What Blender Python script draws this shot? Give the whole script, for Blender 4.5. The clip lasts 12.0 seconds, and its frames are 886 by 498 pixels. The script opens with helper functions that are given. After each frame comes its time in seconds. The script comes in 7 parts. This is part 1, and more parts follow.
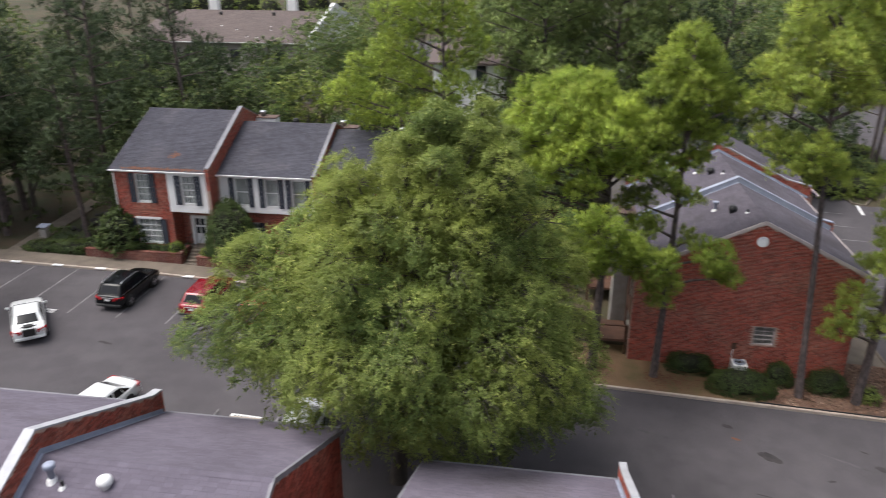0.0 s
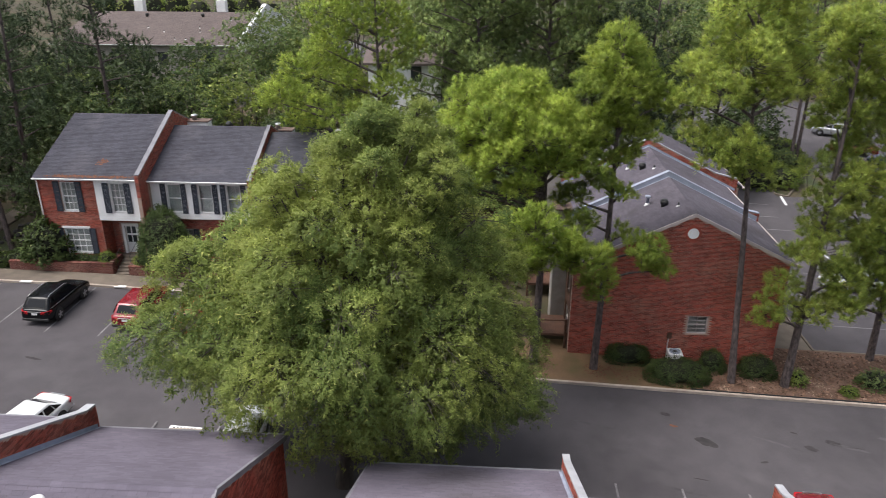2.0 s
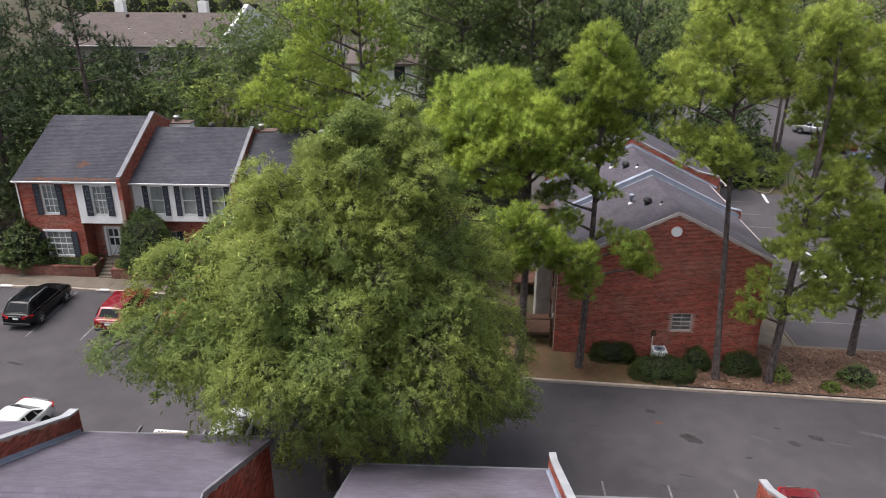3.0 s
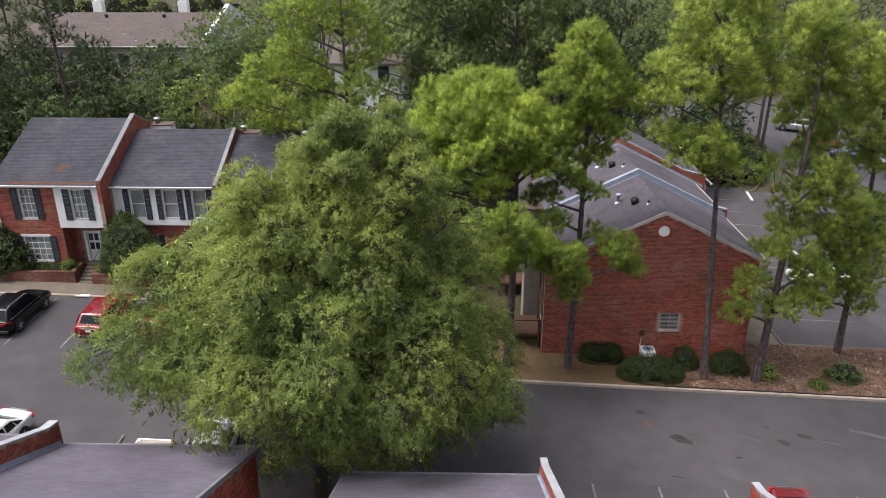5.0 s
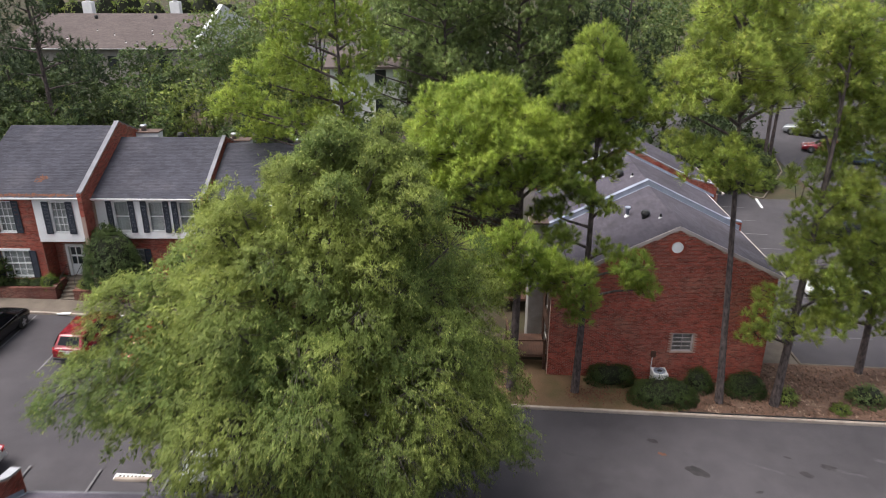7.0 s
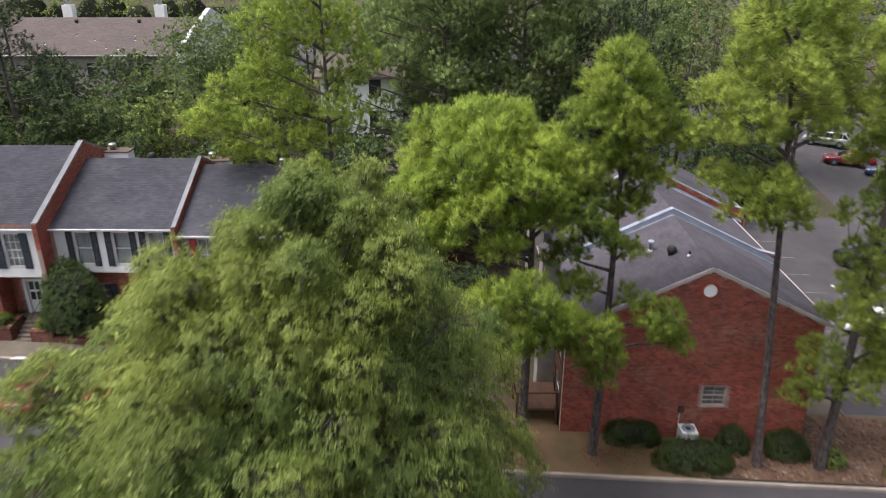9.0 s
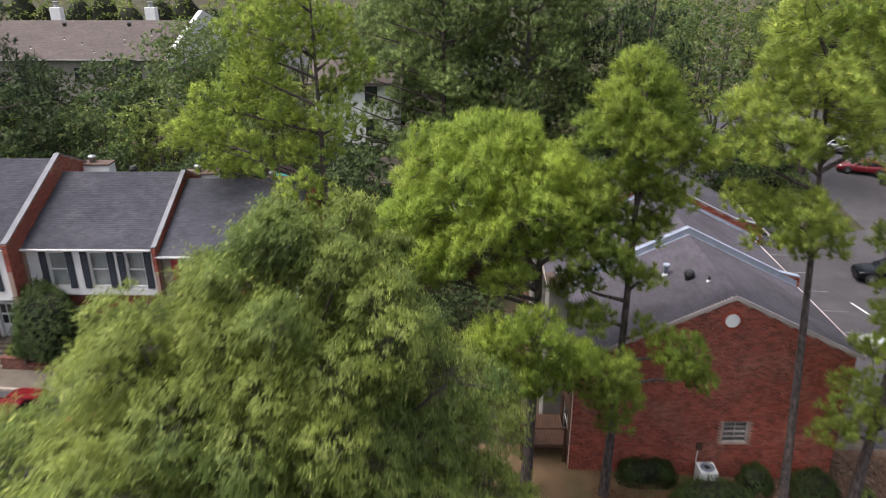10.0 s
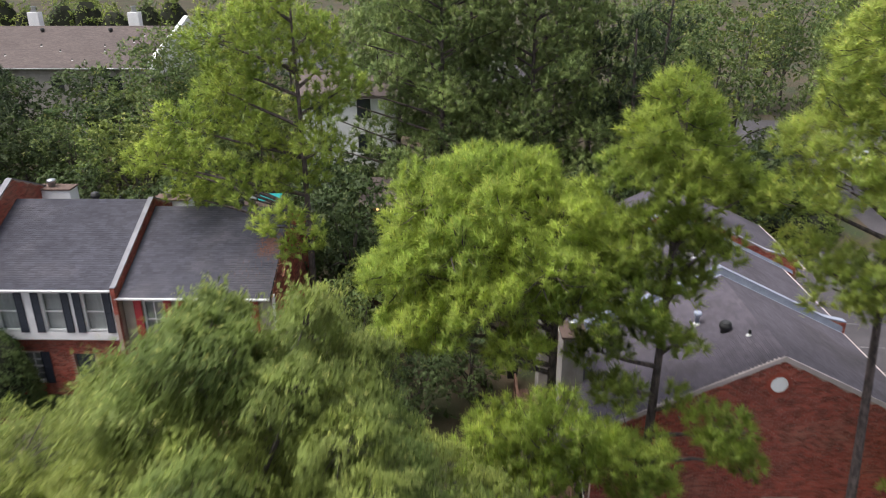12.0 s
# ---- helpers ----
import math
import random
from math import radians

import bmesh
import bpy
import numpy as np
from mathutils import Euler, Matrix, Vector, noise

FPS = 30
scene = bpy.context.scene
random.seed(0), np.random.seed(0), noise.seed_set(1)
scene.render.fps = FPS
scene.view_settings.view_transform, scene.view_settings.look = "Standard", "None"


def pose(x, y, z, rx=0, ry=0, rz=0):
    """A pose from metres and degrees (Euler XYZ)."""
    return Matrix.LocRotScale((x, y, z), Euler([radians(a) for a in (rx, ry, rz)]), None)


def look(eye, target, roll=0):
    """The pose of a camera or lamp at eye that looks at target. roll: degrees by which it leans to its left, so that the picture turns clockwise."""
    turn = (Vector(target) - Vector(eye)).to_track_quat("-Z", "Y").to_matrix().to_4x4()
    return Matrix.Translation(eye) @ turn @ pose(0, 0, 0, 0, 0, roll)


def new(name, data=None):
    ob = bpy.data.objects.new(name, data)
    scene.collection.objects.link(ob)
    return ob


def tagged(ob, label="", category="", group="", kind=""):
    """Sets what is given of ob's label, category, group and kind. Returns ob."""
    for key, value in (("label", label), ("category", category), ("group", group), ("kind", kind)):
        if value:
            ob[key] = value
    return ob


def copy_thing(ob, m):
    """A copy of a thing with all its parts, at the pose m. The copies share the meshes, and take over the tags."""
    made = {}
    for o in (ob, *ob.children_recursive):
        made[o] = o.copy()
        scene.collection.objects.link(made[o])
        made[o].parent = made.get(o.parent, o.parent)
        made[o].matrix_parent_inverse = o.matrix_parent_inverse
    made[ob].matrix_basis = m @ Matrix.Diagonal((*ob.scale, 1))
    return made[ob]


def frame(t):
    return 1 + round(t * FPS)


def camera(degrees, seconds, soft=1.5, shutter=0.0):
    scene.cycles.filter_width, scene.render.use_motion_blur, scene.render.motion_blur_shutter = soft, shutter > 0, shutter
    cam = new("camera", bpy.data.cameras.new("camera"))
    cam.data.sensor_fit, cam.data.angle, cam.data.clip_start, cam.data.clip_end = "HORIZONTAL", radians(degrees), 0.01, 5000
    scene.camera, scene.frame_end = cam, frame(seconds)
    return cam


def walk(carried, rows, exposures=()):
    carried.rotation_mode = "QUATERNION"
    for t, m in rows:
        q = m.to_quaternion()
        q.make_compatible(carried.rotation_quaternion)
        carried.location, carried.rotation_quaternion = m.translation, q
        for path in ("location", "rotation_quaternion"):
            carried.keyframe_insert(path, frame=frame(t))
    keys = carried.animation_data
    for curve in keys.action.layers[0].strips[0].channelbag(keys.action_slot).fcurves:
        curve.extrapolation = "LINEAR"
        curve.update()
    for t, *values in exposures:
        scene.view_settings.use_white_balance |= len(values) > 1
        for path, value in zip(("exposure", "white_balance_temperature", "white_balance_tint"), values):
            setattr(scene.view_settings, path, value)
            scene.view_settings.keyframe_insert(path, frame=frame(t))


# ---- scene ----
cam = camera(61.9, 12.0, soft=0.6, shutter=1.6)
METRES, EYE, TILT, LEAN, TURN = 16.0, 22.5, -22.5, 0.0, 8.6
ROWS = [
    (0.0, 0.0, 0.0, 0.0, 0.0, 0.0, -0.0),
    (0.5, 0.0023, -0.0008, -0.0001, -1.71, -0.0, 0.67),
    (1.0, 0.0034, -0.0014, -0.0002, -2.82, -0.02, 1.08),
    (1.5, 0.0039, -0.0015, -0.0002, -3.85, -0.04, 1.49),
    (2.0, 0.0038, -0.0025, -0.0001, -4.57, -0.05, 1.76),
    (2.5, 0.0034, -0.0031, -0.0, -5.21, -0.08, 2.04),
    (3.0, 0.0031, -0.0027, 0.0001, -5.74, -0.09, 2.27),
    (5.0, 0.0001, 0.0235, 0.0108, -6.92, -0.23, 2.83),
    (5.5, 0.0015, 0.0446, 0.0191, -6.98, -0.26, 2.87),
    (6.0, 0.0053, 0.0766, 0.0318, -6.99, -0.28, 2.88),
    (6.5, 0.0109, 0.1212, 0.0501, -7.0, -0.28, 2.9),
    (7.0, 0.0174, 0.1693, 0.0696, -7.01, -0.29, 2.91),
    (9.0, 0.0647, 0.4681, 0.1937, -6.98, -0.33, 3.0),
    (9.5, 0.0778, 0.5522, 0.2272, -6.97, -0.3, 3.01),
    (10.0, 0.0907, 0.6326, 0.2589, -6.99, -0.27, 3.02),
    (10.5, 0.1016, 0.6989, 0.2847, -7.0, -0.24, 3.04),
    (11.0, 0.1143, 0.773, 0.3135, -6.98, -0.2, 3.04),
    (11.5, 0.1261, 0.8431, 0.3409, -6.99, -0.15, 3.03),
    (12.0, 0.1371, 0.9093, 0.3676, -6.98, -0.13, 3.03),
]
walk(cam, [(t, pose(0, 0, EYE, TILT, LEAN, TURN) @ pose(METRES * x, METRES * y, METRES * z, 90 + pitch, roll, yaw)) for t, x, y, z, yaw, pitch, roll in ROWS],
     exposures=[(0.0, 0.7), (12.0, 0.75)])

# ---- sky and sun: bright overcast ----
world = bpy.data.worlds.new("world")
scene.world = world
world.use_nodes = True
wn, wl = world.node_tree.nodes, world.node_tree.links
sky = wn.new("ShaderNodeTexSky")
sky.sky_type = "NISHITA"
sky.sun_disc = False
sky.sun_elevation, sky.sun_rotation = radians(66), radians(254)
sky.air_density, sky.dust_density = 1.0, 4.0
haze = wn.new("ShaderNodeHueSaturation")
haze.inputs["Saturation"].default_value = 0.45
wl.new(sky.outputs[0], haze.inputs["Color"])
wl.new(haze.outputs[0], wn["Background"].inputs["Color"])
wn["Background"].inputs["Strength"].default_value = 0.14

sun_data = bpy.data.lights.new("sun", "SUN")
sun_data.energy, sun_data.angle, sun_data.color = 2.1, radians(40), (1.0, 0.97, 0.93)
sun = new("sun", sun_data)
sun.matrix_world = look((-19, -5.5, 45), (0, 0, 0))


# ---- materials ----
def surf(name, c1, c2, scale=3.0, rough=0.85, bump=0.3, fine=40.0, big=0.15, island=0.0, thing=0.0, metal=0.0, spec=0.35, stretch=(1, 1, 1), c3=None, c3_amount=0.5, relief=0.02):
    """A surface of two mixed tones at a middle scale, broad stains, fine relief and, where wanted, a shift of tone from piece to piece."""
    m = bpy.data.materials.new(name)
    m.use_nodes = True
    n, l = m.node_tree.nodes, m.node_tree.links
    b = n["Principled BSDF"]
    tc = n.new("ShaderNodeTexCoord")
    mp = n.new("ShaderNodeMapping")
    mp.inputs["Scale"].default_value = stretch
    geo = n.new("ShaderNodeNewGeometry")
    l.new(geo.outputs["Position"], mp.inputs["Vector"])

    def noisy(s, detail=4.0):
        t = n.new("ShaderNodeTexNoise")
        t.inputs["Scale"].default_value, t.inputs["Detail"].default_value = s, detail
        l.new(mp.outputs[0], t.inputs["Vector"])
        return t.outputs["Fac"]

    def mix(kind, fac, a, bb):
        x = n.new("ShaderNodeMix")
        x.data_type, x.blend_type = "RGBA", kind
        for key, v in ((0, fac), (6, a), (7, bb)):
            if hasattr(v, "links"):
                l.new(v, x.inputs[key])
            elif key == 0:
                x.inputs[0].default_value = v
            else:
                x.inputs[key].default_value = (*v, 1)
        return x.outputs[2]

    def ramp(v, lo, hi, a=0.0, bb=1.0):
        r = n.new("ShaderNodeMapRange")
        r.inputs[1].default_value, r.inputs[2].default_value, r.inputs[3].default_value, r.inputs[4].default_value = lo, hi, a, bb
        l.new(v, r.inputs[0])
        return r.outputs[0]

    col = mix("MIX", ramp(noisy(scale), 0.35, 0.65), c1, c2)
    if c3:
        col = mix("MIX", ramp(noisy(scale * 0.37, 6.0), 0.62 - 0.25 * c3_amount, 0.72 - 0.1 * c3_amount), col, c3)
    broad = ramp(noisy(scale * 0.12, 3.0), 0.3, 0.7, 1 - big, 1 + big)
    grain = ramp(noisy(fine, 3.0), 0.25, 0.75, 0.86, 1.14)
    tone = n.new("ShaderNodeMath")
    tone.operation = "MULTIPLY"
    l.new(broad, tone.inputs[0])
    l.new(grain, tone.inputs[1])
    out = tone.outputs[0]
    for amount, source in ((island, geo.outputs["Random Per Island"]), (thing, None)):
        if amount:
            if source is None:
                source = n.new("ShaderNodeObjectInfo").outputs["Random"]
            t = n.new("ShaderNodeMath")
            t.operation = "MULTIPLY"
            l.new(out, t.inputs[0])
            l.new(ramp(source, 0, 1, 1 - amount, 1 + amount), t.inputs[1])
            out = t.outputs[0]
    cc = n.new("ShaderNodeCombineColor")
    for i in range(3):
        l.new(out, cc.inputs[i])
    col = mix("MULTIPLY", 1.0, col, cc.outputs[0])
    l.new(col, b.inputs["Base Color"])
    b.inputs["Roughness"].default_value, b.inputs["Metallic"].default_value = rough, metal
    b.inputs["Specular IOR Level"].default_value = spec
    if bump:
        bp = n.new("ShaderNodeBump")
        bp.inputs["Strength"].default_value, bp.inputs["Distance"].default_value = bump, relief
        l.new(noisy(fine, 4.0), bp.inputs["Height"])
        l.new(bp.outputs[0], b.inputs["Normal"])
    return m


def leafy(name, c1, c2, c3, scale=0.5, through_light=0.48, rough=0.55):
    """Foliage: tone shifts leaf by leaf and bough by bough; some light passes through."""
    m = bpy.data.materials.new(name)
    m.use_nodes = True
    n, l = m.node_tree.nodes, m.node_tree.links
    b = n["Principled BSDF"]
    geo = n.new("ShaderNodeNewGeometry")
    info = n.new("ShaderNodeObjectInfo")
    t = n.new("ShaderNodeTexNoise")
    t.inputs["Scale"].default_value, t.inputs["Detail"].default_value = scale, 3.0
    l.new(geo.outputs["Position"], t.inputs["Vector"])
    r = n.new("ShaderNodeValToRGB")
    r.color_ramp.elements[0].position, r.color_ramp.elements[0].color = 0.32, (*c1, 1)
    r.color_ramp.elements[1].position, r.color_ramp.elements[1].color = 0.68, (*c2, 1)
    l.new(t.outputs["Fac"], r.inputs["Fac"])
    pick = n.new("ShaderNodeMapRange")
    pick.inputs[1].default_value, pick.inputs[2].default_value = 0.9, 1.0
    l.new(geo.outputs["Random Per Island"], pick.inputs[0])
    mx = n.new("ShaderNodeMix")
    mx.data_type = "RGBA"
    l.new(pick.outputs[0], mx.inputs[0])
    l.new(r.outputs[0], mx.inputs[6])
    mx.inputs[7].default_value = (*c3, 1)
    hsv = n.new("ShaderNodeHueSaturation")
    v = n.new("ShaderNodeMapRange")
    v.inputs[3].default_value, v.inputs[4].default_value = 0.86, 1.14
    l.new(geo.outputs["Random Per Island"], v.inputs[0])
    v2 = n.new("ShaderNodeMapRange")
    v2.inputs[3].default_value, v2.inputs[4].default_value = 0.9, 1.12
    l.new(info.outputs["Random"], v2.inputs[0])
    mul = n.new("ShaderNodeMath")
    mul.operation = "MULTIPLY"
    l.new(v.outputs[0], mul.inputs[0])
    l.new(v2.outputs[0], mul.inputs[1])
    l.new(mul.outputs[0], hsv.inputs["Value"])
    l.new(mx.outputs[2], hsv.inputs["Color"])
    l.new(hsv.outputs[0], b.inputs["Base Color"])
    b.inputs["Roughness"].default_value = rough
    b.inputs["Specular IOR Level"].default_value = 0.25
    tuft = n.new("ShaderNodeTexNoise")
    tuft.inputs["Scale"].default_value, tuft.inputs["Detail"].default_value = 1.9, 2.0
    l.new(geo.outputs["Position"], tuft.inputs["Vector"])
    v3 = n.new("ShaderNodeMapRange")
    v3.inputs[1].default_value, v3.inputs[2].default_value, v3.inputs[3].default_value, v3.inputs[4].default_value = 0.3, 0.7, 0.72, 1.28
    l.new(tuft.outputs["Fac"], v3.inputs[0])
    mul2 = n.new("ShaderNodeMath")
    mul2.operation = "MULTIPLY"
    l.new(mul.outputs[0], mul2.inputs[0])
    l.new(v3.outputs[0], mul2.inputs[1])
    l.new(mul2.outputs[0], hsv.inputs["Value"])
    tr = n.new("ShaderNodeBsdfTranslucent")
    lit = n.new("ShaderNodeHueSaturation")
    lit.inputs["Value"].default_value = 1.7
    l.new(hsv.outputs[0], lit.inputs["Color"])
    l.new(lit.outputs[0], tr.inputs["Color"])
    ms = n.new("ShaderNodeMixShader")
    ms.inputs[0].default_value = through_light
    l.new(b.outputs[0], ms.inputs[1])
    l.new(tr.outputs[0], ms.inputs[2])
    l.new(ms.outputs[0], n["Material Output"].inputs["Surface"])
    return m


def plain(name, c, rough=0.5, metal=0.0, spec=0.5, coat=0.0):
    m = surf(name, c, tuple(x * 0.9 for x in c), 2.0, rough, 0.0, 60.0, 0.04, metal=metal, spec=spec)
    m.node_tree.nodes["Principled BSDF"].inputs["Coat Weight"].default_value = coat
    return m


ASPHALT = surf("asphalt", (0.06, 0.054, 0.06), (0.071, 0.064, 0.07), 0.9, 0.9, 0.5, 45.0, 0.2, c3=(0.08, 0.073, 0.079), c3_amount=0.25)
ASPHALT_PALE = surf("asphalt_scuff", (0.076, 0.07, 0.075), (0.06, 0.055, 0.06), 2.5, 0.9, 0.4, 45.0, 0.3)
ASPHALT_OLD = surf("asphalt_patch", (0.03, 0.027, 0.028), (0.045, 0.041, 0.042), 3.0, 0.9, 0.3)
EARTH = surf("leaf_litter", (0.068, 0.047, 0.03), (0.046, 0.044, 0.022), 0.6, 0.95, 0.8, 18.0, 0.25, c3=(0.028, 0.042, 0.015), c3_amount=0.4, relief=0.05)
STRAW = surf("pine_straw", (0.22, 0.135, 0.075), (0.165, 0.105, 0.06), 0.9, 0.95, 0.9, 25.0, 0.25, c3=(0.105, 0.095, 0.038), c3_amount=0.5, relief=0.05)
MULCH = surf("mulch", (0.17, 0.1, 0.07), (0.125, 0.074, 0.052), 2.2, 0.95, 1.0, 22.0, 0.12, c3=(0.2, 0.125, 0.09), c3_amount=0.5, relief=0.06)
CONCRETE = surf("concrete", (0.155, 0.127, 0.102), (0.12, 0.098, 0.08), 1.5, 0.9, 0.2, 50.0, 0.15)
KERB = surf("kerb_concrete", (0.4, 0.335, 0.285), (0.33, 0.27, 0.23), 2.0, 0.9, 0.2, 40.0, 0.18)
LINE = surf("line_paint", (0.22, 0.21, 0.215), (0.13, 0.125, 0.13), 6.0, 0.8, 0.1, 60.0, 0.3)
BRICK = surf("brick", (0.32, 0.075, 0.05), (0.235, 0.057, 0.041), 1.2, 0.85, 0.4, 60.0, 0.16, island=0.42, c3=(0.3, 0.108, 0.076), c3_amount=0.4)
BRICK_ONE = surf("single_brick", (0.32, 0.075, 0.05), (0.235, 0.057, 0.041), 1.2, 0.85, 0.4, 60.0, 0.16, thing=0.42, c3=(0.3, 0.108, 0.076), c3_amount=0.4)
MORTAR = surf("mortar", (0.44, 0.32, 0.27), (0.34, 0.24, 0.2), 2.0, 0.95, 0.3)
SHINGLE = surf("shingle", (0.06, 0.059, 0.075), (0.049, 0.048, 0.062), 1.0, 0.92, 0.4, 70.0, 0.14, island=0.15, c3=(0.078, 0.074, 0.088), c3_amount=0.4)
SHINGLE_ONE = surf("single_shingle", (0.06, 0.059, 0.075), (0.049, 0.048, 0.062), 1.0, 0.92, 0.4, 70.0, 0.14, thing=0.15, c3=(0.078, 0.074, 0.088), c3_amount=0.4)
SHINGLE_PALE = surf("weathered_shingle", (0.095, 0.084, 0.104), (0.076, 0.067, 0.084), 0.8, 0.92, 0.4, 70.0, 0.18, island=0.12, c3=(0.055, 0.048, 0.056), c3_amount=0.45)
SHINGLE_PALE_ONE = surf("single_weathered_shingle", (0.095, 0.084, 0.104), (0.076, 0.067, 0.084), 0.8, 0.92, 0.4, 70.0, 0.18, thing=0.12, c3=(0.055, 0.048, 0.056), c3_amount=0.45)
SHINGLE_MAUVE = surf("mauve_shingle", (0.135, 0.118, 0.153), (0.108, 0.094, 0.122), 0.5, 0.92, 0.4, 70.0, 0.2, island=0.1, c3=(0.092, 0.08, 0.096), c3_amount=0.35)
SHINGLE_MAUVE_ONE = surf("single_mauve_shingle", (0.135, 0.118, 0.153), (0.108, 0.094, 0.122), 0.5, 0.92, 0.4, 70.0, 0.2, thing=0.1, c3=(0.092, 0.08, 0.096), c3_amount=0.35)
SHINGLE_BROWN = surf("brown_shingle", (0.125, 0.098, 0.092), (0.104, 0.082, 0.078), 0.6, 0.92, 0.3, 50.0, 0.12, island=0.15)
UNDERLAY = surf("roof_underlay", (0.06, 0.057, 0.066), (0.05, 0.047, 0.055), 1.0, 0.95, 0.3)
WHITE = surf("white_paint", (0.78, 0.775, 0.78), (0.7, 0.695, 0.7), 1.2, 0.6, 0.1, 40.0, 0.06)
BEIGE = surf("beige_paint", (0.3, 0.26, 0.215), (0.26, 0.225, 0.19), 1.2, 0.7, 0.1, 40.0, 0.08)
GREYWOOD = surf("weathered_siding", (0.34, 0.315, 0.295), (0.27, 0.245, 0.225), 1.6, 0.85, 0.3, 40.0, 0.2)
BROWNWOOD = surf("stained_wood", (0.11, 0.055, 0.036), (0.075, 0.04, 0.028), 2.0, 0.8, 0.3, 30.0, 0.2, stretch=(1, 1, 4))
METAL = surf("galvanised_flashing", (0.33, 0.36, 0.45), (0.26, 0.285, 0.365), 2.5, 0.55, 0.1, 30.0, 0.15)
COPING = surf("grey_coping", (0.2, 0.197, 0.22), (0.16, 0.157, 0.178), 2.0, 0.6, 0.1, 30.0, 0.15)
COPING_PALE = surf("pale_coping", (0.4, 0.4, 0.43), (0.33, 0.33, 0.36), 2.0, 0.6, 0.1, 30.0, 0.15)
RAKE = surf("pinkish_trim", (0.5, 0.425, 0.42), (0.42, 0.36, 0.355), 2.0, 0.7, 0.1)
NAVY = surf("dark_shutter", (0.03, 0.035, 0.05), (0.024, 0.028, 0.04), 3.0, 0.5, 0.1)
REDPAINT = surf("red_shutter", (0.36, 0.03, 0.035), (0.28, 0.022, 0.03), 3.0, 0.5, 0.1)
DARK = surf("black_metal", (0.02, 0.02, 0.022), (0.03, 0.03, 0.03), 3.0, 0.5, 0.1)
RUST = surf("rusty_cap", (0.125, 0.085, 0.07), (0.1, 0.066, 0.055), 4.0, 0.85, 0.2)
BARK = surf("pine_bark", (0.135, 0.105, 0.1), (0.045, 0.036, 0.036), 9.0, 0.95, 1.0, 14.0, 0.2, stretch=(1, 1, 0.35), relief=0.06)
BARK_GREY = surf("grey_bark", (0.085, 0.072, 0.062), (0.055, 0.047, 0.042), 6.0, 0.95, 0.8, 14.0, 0.2, stretch=(1, 1, 0.35), relief=0.05)
LEAF_LITTER = surf("fallen_leaves", (0.16, 0.066, 0.038), (0.115, 0.052, 0.033), 8.0, 0.9, 0.3, 60.0, 0.1, island=0.3)
CURTAIN = surf("curtain", (0.46, 0.45, 0.44), (0.34, 0.335, 0.33), 3.0, 0.8, 0.2, stretch=(6, 6, 0.3))
PINE_BRIGHT = leafy("pine_needles", (0.195, 0.268, 0.052), (0.305, 0.372, 0.072), (0.37, 0.35, 0.08), 0.5, 0.55)
PINE_YELLOW = leafy("yellowed_needles", (0.225, 0.295, 0.068), (0.34, 0.392, 0.092), (0.44, 0.37, 0.095), 0.5, 0.58)
# dark green needles, lowered further so the colour holds the wood's shade
PINE_DEEP_SHADED = leafy("deep_shaded_needles", (0.022, 0.04, 0.018), (0.056, 0.083, 0.032), (0.085, 0.095, 0.04), 0.6, 0.16)
PINE_DARK = leafy("dark_needles", (0.1, 0.15, 0.052), (0.25, 0.32, 0.1), (0.26, 0.25, 0.09), 0.6, 0.2)
MAPLE = leafy("broad_leaves", (0.1, 0.148, 0.04), (0.245, 0.28, 0.065), (0.35, 0.36, 0.11), 0.22, 0.32, 0.58)
WOOD_GREEN = leafy("wood_leaves", (0.06, 0.1, 0.036), (0.17, 0.215, 0.07), (0.23, 0.21, 0.07), 0.25, 0.3)
HEDGE = leafy("hedge_leaves", (0.036, 0.058, 0.017), (0.07, 0.098, 0.027), (0.1, 0.112, 0.036), 1.0, 0.22)
# dark evergreen leaves, with shade under the pines added into the tones
SHADE_LEAF = leafy("shade_leaves", (0.034, 0.056, 0.022), (0.084, 0.116, 0.04), (0.125, 0.135, 0.05), 0.5, 0.25)
EVERGREEN = leafy("evergreen_leaves", (0.04, 0.068, 0.02), (0.085, 0.12, 0.035), (0.12, 0.14, 0.05), 0.8, 0.2)
LIME = leafy("lime_shrub", (0.095, 0.14, 0.026), (0.15, 0.19, 0.036), (0.2, 0.2, 0.045), 1.0, 0.25)
GLASS = plain("window_glass", (0.03, 0.035, 0.04), 0.06, 0.0, 0.8)
CAR_GLASS = plain("car_glass", (0.008, 0.009, 0.012), 0.06, 0.0, 0.25)
# darker than BRICK: the tree's shade on the low walls is in this colour
BRICK_SHADED = surf("shaded_brick", (0.15, 0.052, 0.04), (0.11, 0.042, 0.034), 1.2, 0.88, 0.4, 60.0, 0.16, island=0.35, c3=(0.19, 0.085, 0.065), c3_amount=0.4)
TYRE = plain("rubber", (0.02, 0.02, 0.02), 0.85)
CHROME = plain("alloy", (0.55, 0.55, 0.57), 0.3, 0.9)
TAIL = plain("tail_lamp", (0.4, 0.01, 0.015), 0.2)
CLEAR = plain("head_lamp", (0.6, 0.62, 0.65), 0.15)
PAINT_BLACK = plain("black_paint", (0.004, 0.0045, 0.006), 0.22, 0.0, 0.25, 0.1)
PAINT_WHITE = plain("white_car_paint", (0.75, 0.76, 0.77), 0.3, 0.0, 0.5, 1.0)
PAINT_RED = plain("red_car_paint", (0.2, 0.01, 0.018), 0.25, 0.1, 0.45, 0.6)
PAINT_MAROON = plain("maroon_car_paint", (0.16, 0.015, 0.025), 0.25, 0.1, 0.5, 1.0)
